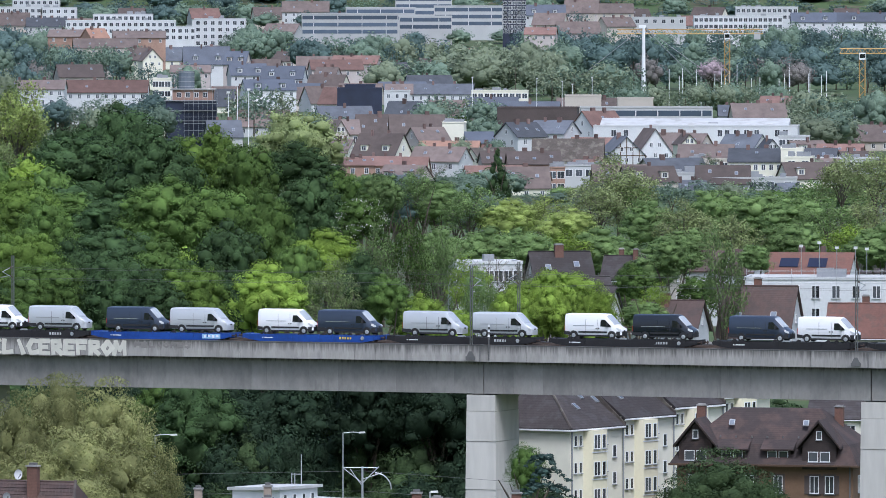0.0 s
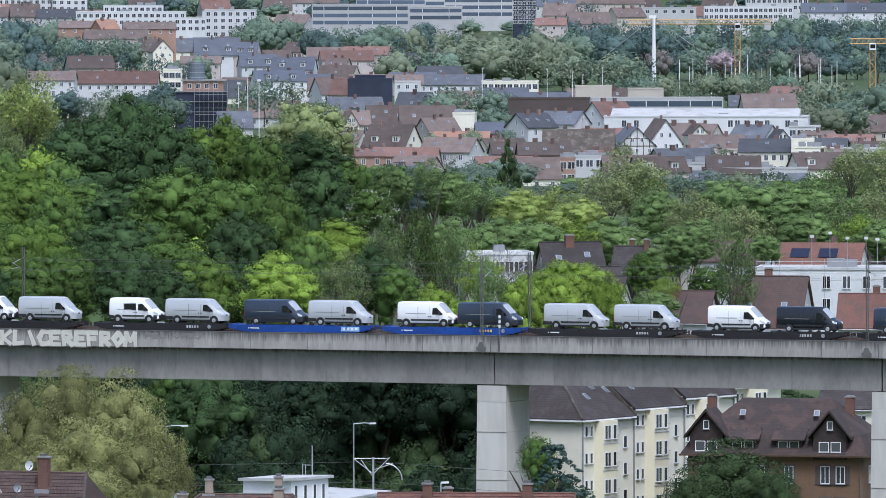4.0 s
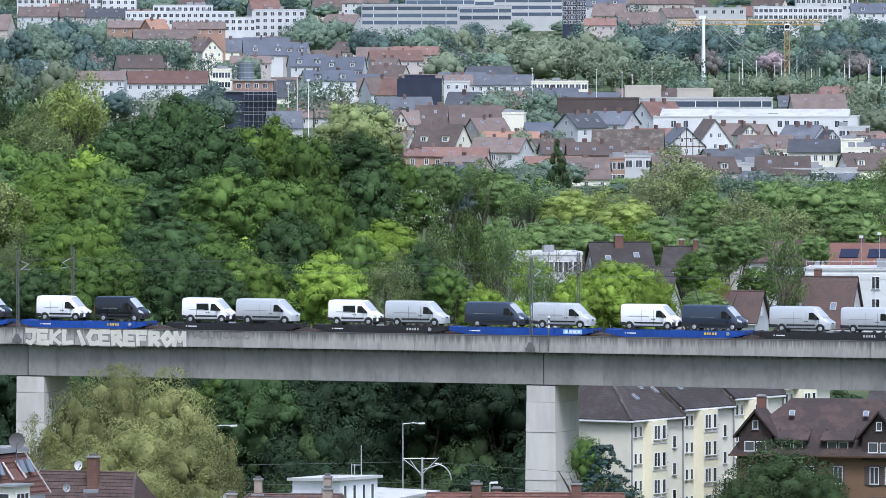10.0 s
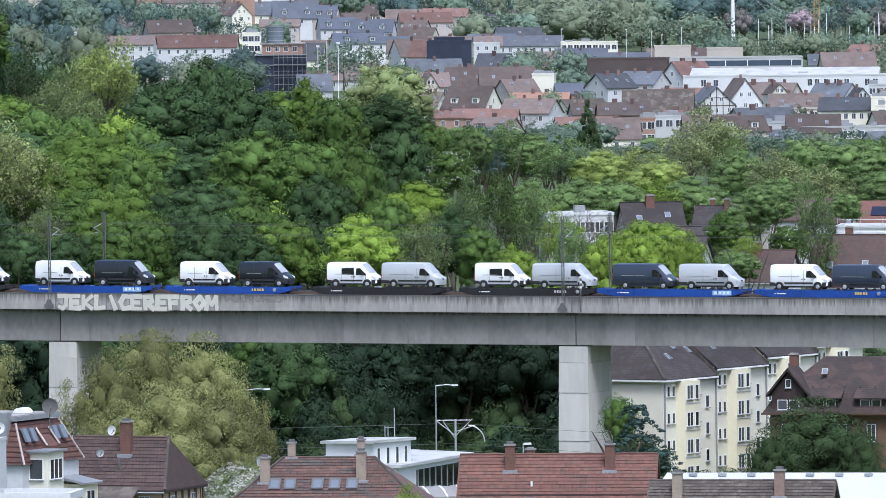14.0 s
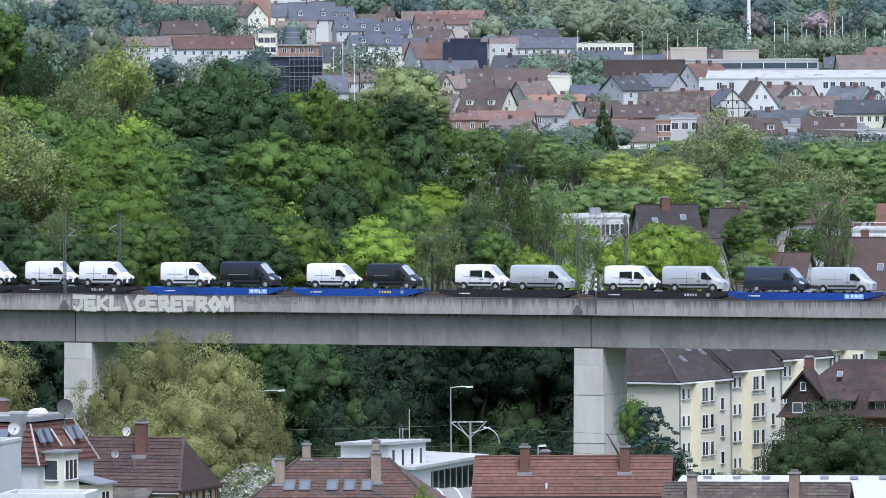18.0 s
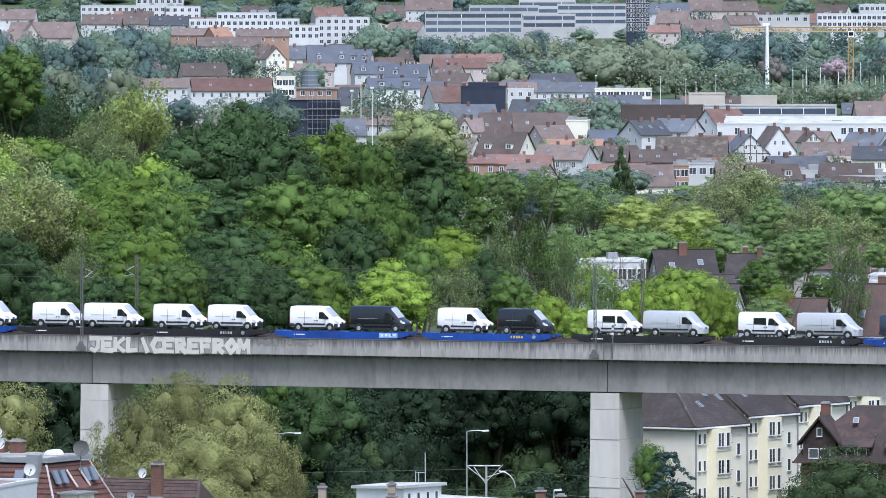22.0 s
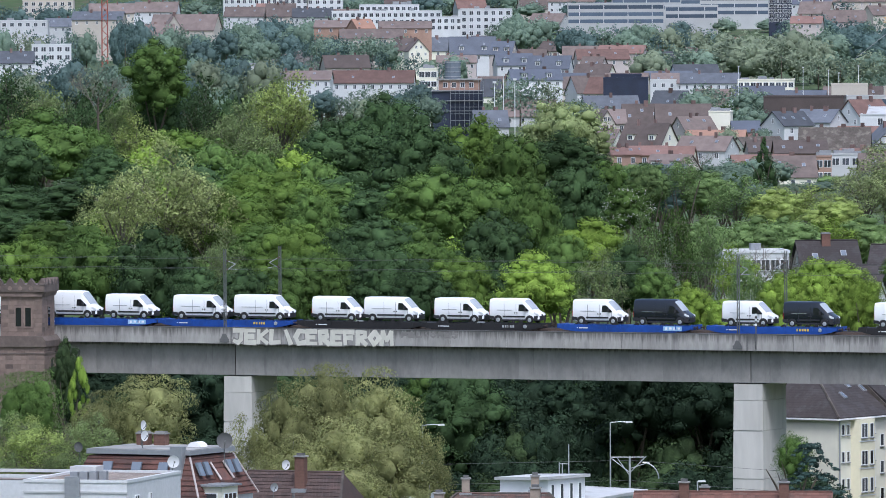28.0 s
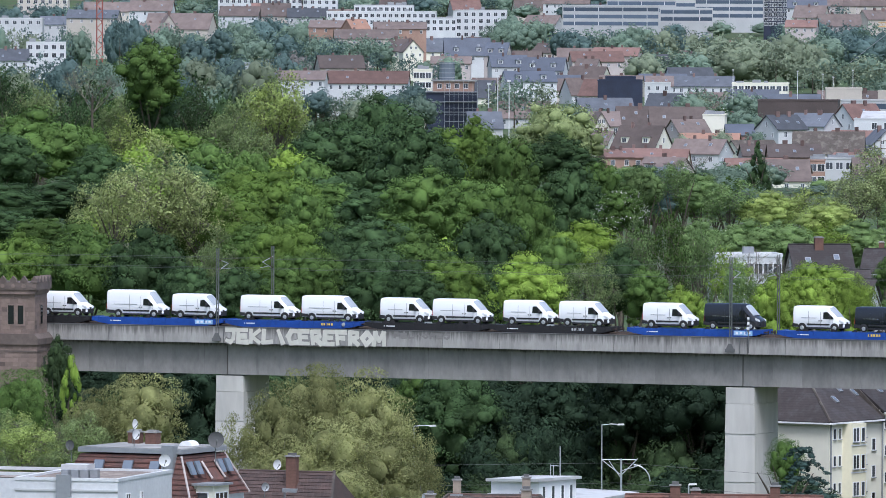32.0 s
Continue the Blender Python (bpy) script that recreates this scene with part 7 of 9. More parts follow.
TOWN = (
    # further rows
    ((-15.3, 3250, 18.6, 9.3, 3.3), 11, WH, FB, 0, (3, 3), (0, 0)), ((-0.4, 3270, 18.4, 22.2, 3.4), 12, WH, FD, -4, (8, 2), (0, 0)), ((-42.6, 3700, 22.9, 20.6, 3.8), 12, PK, FR, 8, (5, 1), (0, 0)),
    ((-35.2, 3800, 23.6, 18.9, 3.2), 11, PK, FR, -12, (4, 1), (0, 0)), ((-44.5, 3600, 21.0, 8.7, 4.8), 10, PK, FB, -20, (2, 1), (1, 1)), ((-74.5, 3550, 22.8, 14.0, 4.3), 11, WH, SL, 10, (4, 1), (0, 0)),
    ((-59.4, 3480, 22.6, 15.8, 4.6), 11, WH, SL, -8, (4, 1), (0, 0)), ((-95.2, 3750, 27.7, 18.2, 6.8), 12, WH, SL, 4, (4, 1), (0, 0)), ((-82.0, 3720, 26.1, 9.0, 5.0), 10, PK, SL, -14, (2, 1), (1, 1)),
    ((-61.8, 3300, 19.6, 18.0, 3.6), 11, WH, SL, 12, (5, 2), (0, 0)), ((-96.4, 3560, 22.1, 15.1, 2.6), 10, PK, FB, 0, (5, 1), (0, 0)), ((-122.7, 3780, 27.0, 10.8, 4.8), 12, CR, FB, -40, (2, 1), (2, 3)),
    ((-136.6, 3500, 22.9, 17.0, 4.5), 12, BE, FB, 12, (3, 1), (0, 0)), ((-135.7, 3080, 21.9, 22.0, 2.8), 12, WH, FB, -3, (8, 2), (0, 0)), ((-111.5, 3100, 21.7, 26.9, 3.9), 12, WH, FR, -2, (9, 1), (0, 0)),
    ((-62.4, 2650, 15.4, 9.5, 4.5), 10, GR, FD, 10, (0, 0), (0, 0)), ((-132.0, 4050, 32.2, 22.6, 2.9), 11, "brick_orange", FB, 4, (5, 1), (0, 0)), ((-143.1, 3950, 29.5, 26.8, 3.8), 12, BE, FB, 6, (5, 1), (0, 0)),
    ((-163.2, 4050, 32.7, 15.2, 2.9), 11, "brick_orange", FB, -8, (3, 1), (0, 0)), ((-150.8, 4040, 33.3, 8.8, 3.9), 10, "brick_orange", FO, 30, (0, 0), (0, 0)), ((-197.5, 4300, 39.0, 13.5, 5.7), 11, BE, FB, 4, (3, 1), (0, 0)),
    ((-181.1, 4260, 36.9, 18.3, 3.9), 11, GR, FD, 4, (5, 1), (0, 0)), ((43.6, 4150, 33.1, 13.8, 3.0), 11, PK, FR, -6, (4, 1), (0, 0)), ((60.7, 4200, 35.4, 19.1, 5.1), 11, PK, FB, 8, (4, 1), (0, 0)),
    ((49.2, 4550, 41.8, 20.7, 5.0), 11, WH, SL, 4, (5, 1), (0, 0)), ((68.6, 4600, 43.9, 16.7, 6.1), 11, PK, FB, -8, (4, 1), (0, 0)), ((81.1, 4600, 42.2, 25.1, 4.5), 12, BE, FB, 4, (6, 2), (0, 0)),
    ((78.8, 4250, 37.2, 15.4, 4.1), 10, BE, FB, 30, (0, 0), (0, 0)), ((174.9, 4400, 38.6, 21.3, 4.3), 12, WH, SL, 0, (5, 1), (0, 0)), ((200.9, 4380, 38.7, 31.3, 4.2), 12, WH, SL, -3, (6, 1), (0, 0)),
    ((-67.0, 4550, 43.5, 22.6, 5.0), 12, WH, FB, 0, (6, 2), (0, 0)),
    ((-227.3, 4050, 35.5, 29.0, 6.6), 13, BE, FB, -14, (3, 1), (0, 0)), ((-234.6, 3980, 31.8, 12.1, 4.8), 10, BE, FB, 4, (2, 1), (0, 0)), ((-275.7, 4300, 39.3, 20.6, 4.2), 11, BE, FB, 4, (4, 1), (0, 0)),
    ((-257.6, 4350, 39.8, 20.1, 4.5), 11, WH, FB, -6, (4, 1), (0, 0)), ((-294.5, 4250, 32.9, 16.3, 3.6), 11, GR, FD, 0, (5, 1), (0, 0)), ((-213.7, 4300, 37.5, 18.3, 4.2), 11, WH, FB, -8, (4, 1), (0, 0)), ((-202.3, 4350, 38.8, 17.2, 5.3), 11, WH, FR, 4, (4, 2), (0, 0)),
    ((-180.2, 4280, 35.9, 20.8, 4.2), 11, BE, FB, 6, (4, 1), (0, 0)), ((-245.3, 3300, 26.7, 12.0, 4.0), 11, WH, FD, 4, (4, 1), (0, 0)), ((-271.8, 4150, 36.4, 22.7, 3.5), 11, BE, FD, -6, (5, 1), (0, 0)),
)
for spec, W, wall, roof, turn, front, gable in TOWN:
    house(spec, W, wall, roof, turn, front, gable, chims=2, sky=2, win=(1.1, 1.5), dormers=2 if roof == SL else 0)
# houses that turn a gable to the valley
GABLES = (
    ((46.2, 2420, 14.9, 10.0, 4.8), 13, WH, FD, True), ((54.2, 2445, 16.5, 8.9, 6.1), 13, WH, FB, False), ((85.2, 2440, 13.8, 4.4, 2.7), 9, WH, FD, False), ((64.3, 2470, 14.6, 4.8, 2.5), 9, CR, FB, False), ((-29.2, 2590, 16.3, 4.4, 3.5), 9, BE, FB, False),
    ((-116.8, 3720, 27.0, 8.1, 4.5), 11, CR, FB, False), ((-231.5, 4020, 35.0, 9.8, 7.3), 9, BE, FB, False),
)
for spec, W, wall, roof, timber in GABLES:
    house(spec, W, wall, roof, 12, gable=(3, 2), facing="gable", chims=1, timber=timber, win=(1.0, 1.3), label="half-timbered white gabled house with a dark roof" if timber else "")
# flat-roofed blocks
BLOCKS = (
    ((2.8, 2545, 16.5, 6.0, 5.6), 9, CR, 0, 0, -4), ((86.8, 2318, 13.6, 5.6, 6.6), 7, CR, 1, 1, -4), ((88.0, 2308, 11.7, 6.9, 8.4), 9, CR, 3, 2, -6), ((96.7, 2570, 12.3, 8.4, 3.6), 9, WH, 1, 4, -4), ((33.2, 2275, 10.3, 7.4, 3.3), 8, GR, 1, 3, 6), ((61.4, 2265, 8.7, 15.6, 1.9), 9, GR, 0, 0, 2), ((74.9, 2250, 7.8, 21.0, 2.0), 8, GR, 1, 5, -3), ((27.6, 2262, 10.1, 4.0, 5.1), 5, BR_, 2, 2, 0), ((8.1, 2290, 8.3, 3.2, 3.1), 7, CR, 1, 1, 10), ((67.3, 2375, 9.9, 11.7, 3.9), 8, BE, 1, 4, -4), ((103.8, 2425, 9.1, 18.8, 4.1), 9, WH, 2, 9, -4),
    ((-147.0, 4250, 35.6, 50.0, 7.7), 12, WH, 2, 18, 0), ((-147.6, 4300, 38.3, 27.4, 2.9), 10, WH, 1, 10, 0), ((-111.1, 4200, 33.1, 29.3, 7.1), 12, WH, 2, 10, 0), ((-99.2, 4150, 36.9, 22.9, 14.8), 12, WH, 5, 7, 0),
    ((-198.6, 4550, 44.6, 22.9, 9.9), 12, WH, 4, 8, 0), ((-185.5, 4500, 40.6, 17.2, 5.7), 10, WH, 2, 5, 0), ((-87.5, 2900, 24.5, 5.6, 11.8), 12, CR, 5, 3, 0),
    ((19.4, 3200, 16.9, 19.4, 3.5), 10, CR, 1, 9, -2), ((136.1, 4300, 37.5, 40.9, 5.7), 12, WH, 3, 18, 0), ((154.5, 4450, 41.1, 29.7, 4.9), 12, WH, 2, 12, 0), ((99.3, 4280, 37.0, 24.4, 5.2), 12, GR, 1, 6, 0),
    
    ((-305.3, 4150, 32.5, 21.2, 4.0), 12, WH, 1, 6, 0), ((-243.6, 3450, 27.8, 14.7, 5.4), 11, WH, 2, 5, 4), ((-151.6, 3050, 23.5, 6.5, 5.9), 9, WH, 2, 2, 0), ((-214.0, 4500, 40.9, 41.0, 4.4), 12, WH, 3, 14, 0),
    ((-317.9, 4480, 40.3, 24.5, 4.9), 11, BE, 2, 7, 0),
)
for spec, W, wall, rows, cols, turn in BLOCKS:
    block(spec, W, wall, rows, cols, turn, win=(1.8, 1.8), boxes=3, side=2 if rows > 3 else 0)
# the long white school-like block and the dark hall behind it
school = block((70.4, 2600, 14.6, 57.0, 6.3), 16, WH, 0, 0, -4, roof="white_roof", boxes=1, label="long white flat-roofed block with few dark windows and a pale roof")
for k in (0.1, 0.16, 0.62, 0.655, 0.7, 0.75, 0.8, 0.9, 0.94):
    window(school, pose((k - 0.5) * 57.04, 0, 12.42 - min(ground_z(0, 2600), 8.32) + 0.4), 1.5, 2.0)
part("roof_slope", Geo().prism([(0.4, 0), (15.6, 0), (15.6, 0.3), (14.5, 2.1), (0.4, 0.12)], -26.79, 26.00, "x").mesh("roof_slope", "white_roof"), school, pose(0, 0, 14.63 - min(ground_z(0, 2600), 8.32) + 0.1), "pale sloping sheet roof")
block((63.4, 2900, 15.4, 41.1, 4.4), 18, "render_grey", 1, 6, 0, bands=True, roof="flat_roof", label="long grey hall with a dark window band")
block((44.5, 2960, 18.4, 11.5, 3.9), 10, "render_beige", 0, 0, 0, label="windowless pale grey roof block")
block((60.9, 2950, 17.7, 11.3, 3.0), 8, "render_beige", 0, 0, 0, label="windowless pale grey roof block")
block((28.3, 2800, 16.8, 24.1, 6.4), 16, "hall_brown", 0, 0, -3, roof="flat_roof", label="dark brown clad flat-roofed hall")
block((-28.2, 3150, 18.3, 15.1, 8.4), 14, "navy_sheet", 0, 0, 0, roof="navy_sheet", boxes=0, label="windowless dark navy sheeted building")
block((-28.1, 3155, 19.4, 10.3, 1.9), 12, "navy_sheet", 0, 0, 0, roof="navy_sheet", label="windowless dark navy sheeted building")
block((-15.9, 3230, 16.5, 9.0, 7.8), 10, WH, 3, 3, 0)
# the glass and concrete complex on the skyline
for sp, rows, cols in (((-43.4, 4350, 38.3, 45.1, 9.5), 3, 14), ((-29.5, 4400, 41.0, 32.8, 7.2), 2, 10), ((-9.5, 4600, 46.1, 27.9, 10.6), 3, 8), ((12.1, 4450, 41.6, 32.9, 10.8), 3, 10), ((-8.2, 4380, 37.1, 24.9, 5.8), 2, 8)):
    block(sp, 14, GR, rows, cols // 3, 0, bands=True, storey=3.3, label="pale grey office building with long window bands")
block((33.3, 4350, 47.3, 10.8, 17.4), 12, "navy_sheet", 8, 5, 0, win=(1.8, 1.6), storey=2.2, label="blue glazed office tower with white frames")


def building_site():
    x, y, z = (-75.14, 2780.00, 22.14)
    base = ground_z(x, y)
    h = z - base
    thing = empty("scaffolded_building", pose(x, y, base), "unfinished block in scaffolding with a round glass top", "building")
    part("wall", Geo().box(-7.5, 7.5, 0, 12, 0, h - 3).mesh("wall", "navy_sheet"), thing)
    part("top_storey", Geo().box(-5.5, 6.6, 1.5, 11, h - 3, h).mesh("top_storey", "brick_orange"), thing)
    part("roof", Geo().box(-6.2, 7.4, 1.0, 11.5, h, h + 0.4).mesh("roof", "flat_roof"), thing)
    drum = part("glass_drum", Geo().tube((-1.5, 6, h + 0.4), (-1.5, 6, h + 5.6), 2.4, sides=14).mesh("glass_drum", "skylight_glass"), thing, label="round glazed lantern")
    for i in range(4):
        part("ring", Geo().tube((-1.5, 6, h + 1 + i * 1.4), (-1.5, 6, h + 1.2 + i * 1.4), 2.5, sides=14).mesh("ring", "zinc"), drum)
    for i in range(4):
        window(thing, pose(-3.6 + 2.6 * i, 1.5, h - 1.4), 1.4, 1.5)
    for z in (h - 3, h - 6, h - 9):
        part("slab_edge", Geo().box(-7.9, 7.9, -0.5, 0, z - 0.25, z).mesh("slab_edge", "zinc"), thing)
    for i in range(8):
        part("standard", shared(("std2",), lambda: Geo().tube((0, 0, 0), (0, 0, 15), 0.045, sides=4).mesh("standard", "galvanised")), thing, pose(-2 + i * 1.4, -1.4, h - 15))
    for k in range(6):
        part("scaffold_board", Geo().box(-2, 8, -1.5, -0.6, h - 14 + k * 2, h - 13.9 + k * 2).mesh("scaffold_board", "zinc"), thing)


building_site()


def tower_crane(x, y, zt, jib_l, jib_r, m, label, w=1.5):
    base = ground_z(x, y)
    h = zt - base
    thing = empty("tower_crane", pose(x, y, base), label, "crane", "tower cranes")
    g = Geo()
    for sx in (-1, 1):
        for sy in (-1, 1):
            g.tube((sx * w / 2, sy * w / 2, 0), (sx * w / 2, sy * w / 2, h), 0.16, sides=4)
    n = int(h / 2)
    for i in range(n):
        s = 1 if i % 2 else -1
        for sy in (-1, 1):
            g.tube((-s * w / 2, sy * w / 2, i * h / n), (s * w / 2, sy * w / 2, (i + 1) * h / n), 0.1, sides=3)
    part("mast", g.mesh("mast", m), thing)
    if jib_r > jib_l:
        g = Geo()
        for dz, dy in ((0, -0.6), (0, 0.6), (1.7, 0)):
            g.tube((jib_l, dy, h + dz), (jib_r, dy, h + dz), 0.2, sides=4)
        n = int((jib_r - jib_l) / 2)
        for i in range(n):
            xa, xb = jib_l + (jib_r - jib_l) * i / n, jib_l + (jib_r - jib_l) * (i + 1) / n
            g.tube((xa, -0.6, h), ((xa + xb) / 2, 0, h + 1.7), 0.11, sides=3).tube(((xa + xb) / 2, 0, h + 1.7), (xb, -0.6, h), 0.11, sides=3)
        part("jib", g.mesh("jib", m), thing)
        part("counterweight", Geo().box(jib_r - 3.5, jib_r - 1, -0.7, 0.7, h - 2.2, h + 0.6).mesh("counterweight", "render_grey"), thing)
    c = part("cab", Geo().box(-1.1, 1.1, -1.5, -0.4, h - 2.2, h + 0.3).mesh("cab", "white_paint"), thing)
    part("pane", Geo().box(-0.9, 0.9, -1.56, -1.5, h - 1.6, h - 0.2).mesh("pane", "dark_glass"), c)


tower_crane(111.24, 3650, 33.35, -43, 14, "crane_yellow", "yellow tower crane with a long jib", 2.0)
tower_crane(148.37, 3300, 28.62, -8, 24, "crane_yellow", "yellow tower crane above the trees", 2.0)
tower_crane(-214.06, 3300, 48.63, 0, 0, "crane_red", "red lattice crane mast above the trees", 2.0)


def bridge_pylon():
    x, y, z = (77.43, 3600.00, 36.29)
    b = ground_z(x, y)
    h = z - b
    thing = empty("bridge_pylon", pose(x, y, b), "white pylon of a cable-stayed footbridge", "pylon")
    part("pole", Geo().tube((0, 0, 0), (0, 0, h), 0.9, 0.55, 10).mesh("pole", "white_paint"), thing)
    part("head", Geo().box(-1.8, 0.9, -0.4, 0.4, h - 0.4, h + 0.8).mesh("head", "white_paint"), thing)
    for dx, dz in ((-38, -30), (20, -20), (36, -26)):
        part("stay_cable", Geo().tube((0, 0, h), (dx, 4, h + dz), 0.12, sides=4).mesh("stay_cable", "zinc"), thing)


bridge_pylon()


def pole(x, y, zt, r=0.2, lamp=False, m="white_paint", label="slender pale mast among the trees"):
    b = ground_z(x, y)
    thing = empty("light_mast", pose(x, y, b), label, "mast", "masts in the town")
    part("pole", Geo().tube((0, 0, 0), (0, 0, zt - b), r, r * 0.8).mesh("pole", m), thing)
    if lamp:
        k = 0.28 if r < 0.12 else 0.5
        part("lamp_head", Geo().box(-k, k, -k, k, zt - b - 0.1, zt - b + k).mesh("lamp_head", "lamp_glass"), thing)


rng = random.Random(12)
for i in range(20):
    k = i / 19
    pole(84.25 + (143.42 - 84.25) * k + rng.uniform(-2, 2), 3450 + rng.uniform(-60, 60), 21.68 + rng.uniform(-4, 1.5), 0.14)
for x, z in ((-59.56, 24.45), (-56.29, 23.14), (-62.18, 22.33)):
    pole(x, 2700, z, 0.13, True)
for x, z in ((30.18, 23.02), (38.36, 22.11), (47.99, 23.38), (41.63, 21.20), (9.45, 23.38)):
    pole(x, 3000, z, 0.1, True)


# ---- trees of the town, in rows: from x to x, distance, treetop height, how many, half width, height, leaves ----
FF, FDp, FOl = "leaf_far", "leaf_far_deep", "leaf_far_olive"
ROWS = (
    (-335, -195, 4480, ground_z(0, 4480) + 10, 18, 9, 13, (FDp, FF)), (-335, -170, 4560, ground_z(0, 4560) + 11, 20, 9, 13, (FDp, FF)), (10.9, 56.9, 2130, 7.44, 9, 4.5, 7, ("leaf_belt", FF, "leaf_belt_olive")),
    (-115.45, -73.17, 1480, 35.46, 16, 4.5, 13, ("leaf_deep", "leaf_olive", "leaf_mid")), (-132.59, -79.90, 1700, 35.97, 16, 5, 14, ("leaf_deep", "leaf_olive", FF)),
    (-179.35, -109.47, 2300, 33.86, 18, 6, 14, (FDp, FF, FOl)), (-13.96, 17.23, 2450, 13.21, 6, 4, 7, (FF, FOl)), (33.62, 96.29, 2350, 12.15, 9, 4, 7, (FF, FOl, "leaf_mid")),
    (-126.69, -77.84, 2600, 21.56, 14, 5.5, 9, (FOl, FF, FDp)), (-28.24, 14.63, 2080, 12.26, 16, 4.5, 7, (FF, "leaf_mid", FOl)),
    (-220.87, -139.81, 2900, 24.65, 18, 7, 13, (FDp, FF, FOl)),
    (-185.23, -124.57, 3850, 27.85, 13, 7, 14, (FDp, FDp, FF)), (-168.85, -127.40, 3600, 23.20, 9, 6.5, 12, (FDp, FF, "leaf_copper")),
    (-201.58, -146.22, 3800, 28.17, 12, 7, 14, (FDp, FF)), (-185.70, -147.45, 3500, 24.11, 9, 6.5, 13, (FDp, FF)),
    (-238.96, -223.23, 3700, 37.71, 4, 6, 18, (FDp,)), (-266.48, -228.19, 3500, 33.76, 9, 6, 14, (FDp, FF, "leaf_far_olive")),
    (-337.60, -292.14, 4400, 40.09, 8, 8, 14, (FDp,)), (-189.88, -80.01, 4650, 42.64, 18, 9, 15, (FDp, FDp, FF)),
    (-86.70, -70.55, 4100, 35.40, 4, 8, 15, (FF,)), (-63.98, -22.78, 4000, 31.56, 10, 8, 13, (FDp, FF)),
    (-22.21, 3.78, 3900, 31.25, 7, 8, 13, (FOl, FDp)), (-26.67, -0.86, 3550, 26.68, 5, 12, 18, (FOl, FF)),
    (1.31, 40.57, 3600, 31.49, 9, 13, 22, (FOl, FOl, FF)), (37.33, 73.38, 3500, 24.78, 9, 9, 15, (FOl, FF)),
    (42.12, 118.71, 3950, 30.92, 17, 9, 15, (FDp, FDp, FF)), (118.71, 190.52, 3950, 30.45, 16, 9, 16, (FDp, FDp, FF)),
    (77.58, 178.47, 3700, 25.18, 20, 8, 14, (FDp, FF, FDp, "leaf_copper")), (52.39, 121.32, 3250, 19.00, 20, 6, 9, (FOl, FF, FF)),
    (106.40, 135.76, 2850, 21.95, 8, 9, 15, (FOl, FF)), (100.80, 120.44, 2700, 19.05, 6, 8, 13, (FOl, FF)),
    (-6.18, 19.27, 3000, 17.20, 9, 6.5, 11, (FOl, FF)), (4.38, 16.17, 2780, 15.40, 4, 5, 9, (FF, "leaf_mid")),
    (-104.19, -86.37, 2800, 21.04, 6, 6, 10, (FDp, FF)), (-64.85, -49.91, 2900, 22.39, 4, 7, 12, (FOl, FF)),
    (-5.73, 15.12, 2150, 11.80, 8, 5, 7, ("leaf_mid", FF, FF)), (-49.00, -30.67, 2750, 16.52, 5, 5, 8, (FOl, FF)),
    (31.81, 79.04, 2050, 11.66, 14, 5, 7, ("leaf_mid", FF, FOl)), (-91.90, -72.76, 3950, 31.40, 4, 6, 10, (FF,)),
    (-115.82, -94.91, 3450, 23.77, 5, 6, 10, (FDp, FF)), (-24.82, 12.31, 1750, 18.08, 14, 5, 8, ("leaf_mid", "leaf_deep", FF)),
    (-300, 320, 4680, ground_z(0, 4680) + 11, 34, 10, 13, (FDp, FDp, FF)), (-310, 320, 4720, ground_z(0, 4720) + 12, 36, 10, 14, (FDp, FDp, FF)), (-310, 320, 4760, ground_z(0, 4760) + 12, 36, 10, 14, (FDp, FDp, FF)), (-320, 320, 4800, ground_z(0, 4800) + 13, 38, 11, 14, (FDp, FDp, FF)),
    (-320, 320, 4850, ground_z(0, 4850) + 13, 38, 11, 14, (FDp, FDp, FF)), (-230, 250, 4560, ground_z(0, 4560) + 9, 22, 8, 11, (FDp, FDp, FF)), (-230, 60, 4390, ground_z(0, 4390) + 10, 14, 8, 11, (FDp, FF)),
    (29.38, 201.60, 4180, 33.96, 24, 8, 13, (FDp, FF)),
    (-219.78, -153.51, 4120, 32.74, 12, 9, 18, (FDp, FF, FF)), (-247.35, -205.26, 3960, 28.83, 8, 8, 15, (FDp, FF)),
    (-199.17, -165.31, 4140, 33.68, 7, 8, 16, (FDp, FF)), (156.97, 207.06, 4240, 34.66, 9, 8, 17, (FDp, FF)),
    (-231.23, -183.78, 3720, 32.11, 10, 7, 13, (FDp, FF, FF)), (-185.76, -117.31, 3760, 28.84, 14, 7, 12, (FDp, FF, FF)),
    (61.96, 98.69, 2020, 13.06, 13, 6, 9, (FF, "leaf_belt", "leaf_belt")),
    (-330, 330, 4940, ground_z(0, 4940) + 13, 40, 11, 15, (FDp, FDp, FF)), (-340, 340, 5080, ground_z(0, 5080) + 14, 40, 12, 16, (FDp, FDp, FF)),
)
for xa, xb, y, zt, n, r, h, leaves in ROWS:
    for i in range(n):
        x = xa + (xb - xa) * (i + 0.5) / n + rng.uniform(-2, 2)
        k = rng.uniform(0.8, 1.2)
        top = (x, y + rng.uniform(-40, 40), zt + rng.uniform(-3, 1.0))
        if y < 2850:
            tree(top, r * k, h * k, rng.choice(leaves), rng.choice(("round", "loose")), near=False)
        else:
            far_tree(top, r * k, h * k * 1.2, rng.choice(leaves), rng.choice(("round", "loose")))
for x, z in ((52.28, 17.11), (54.92, 17.60), (57.47, 16.86), (60.20, 16.86), (61.85, 16.69)):
    pole(x, 1360, z, 0.06, True, "galvanised", "thin street lamp with a white head behind the houses")
tree((103.62, 3600.00, 24.29), 6.5, 10, "leaf_pink", "round", near=False, label="round pink flowering tree in the park")


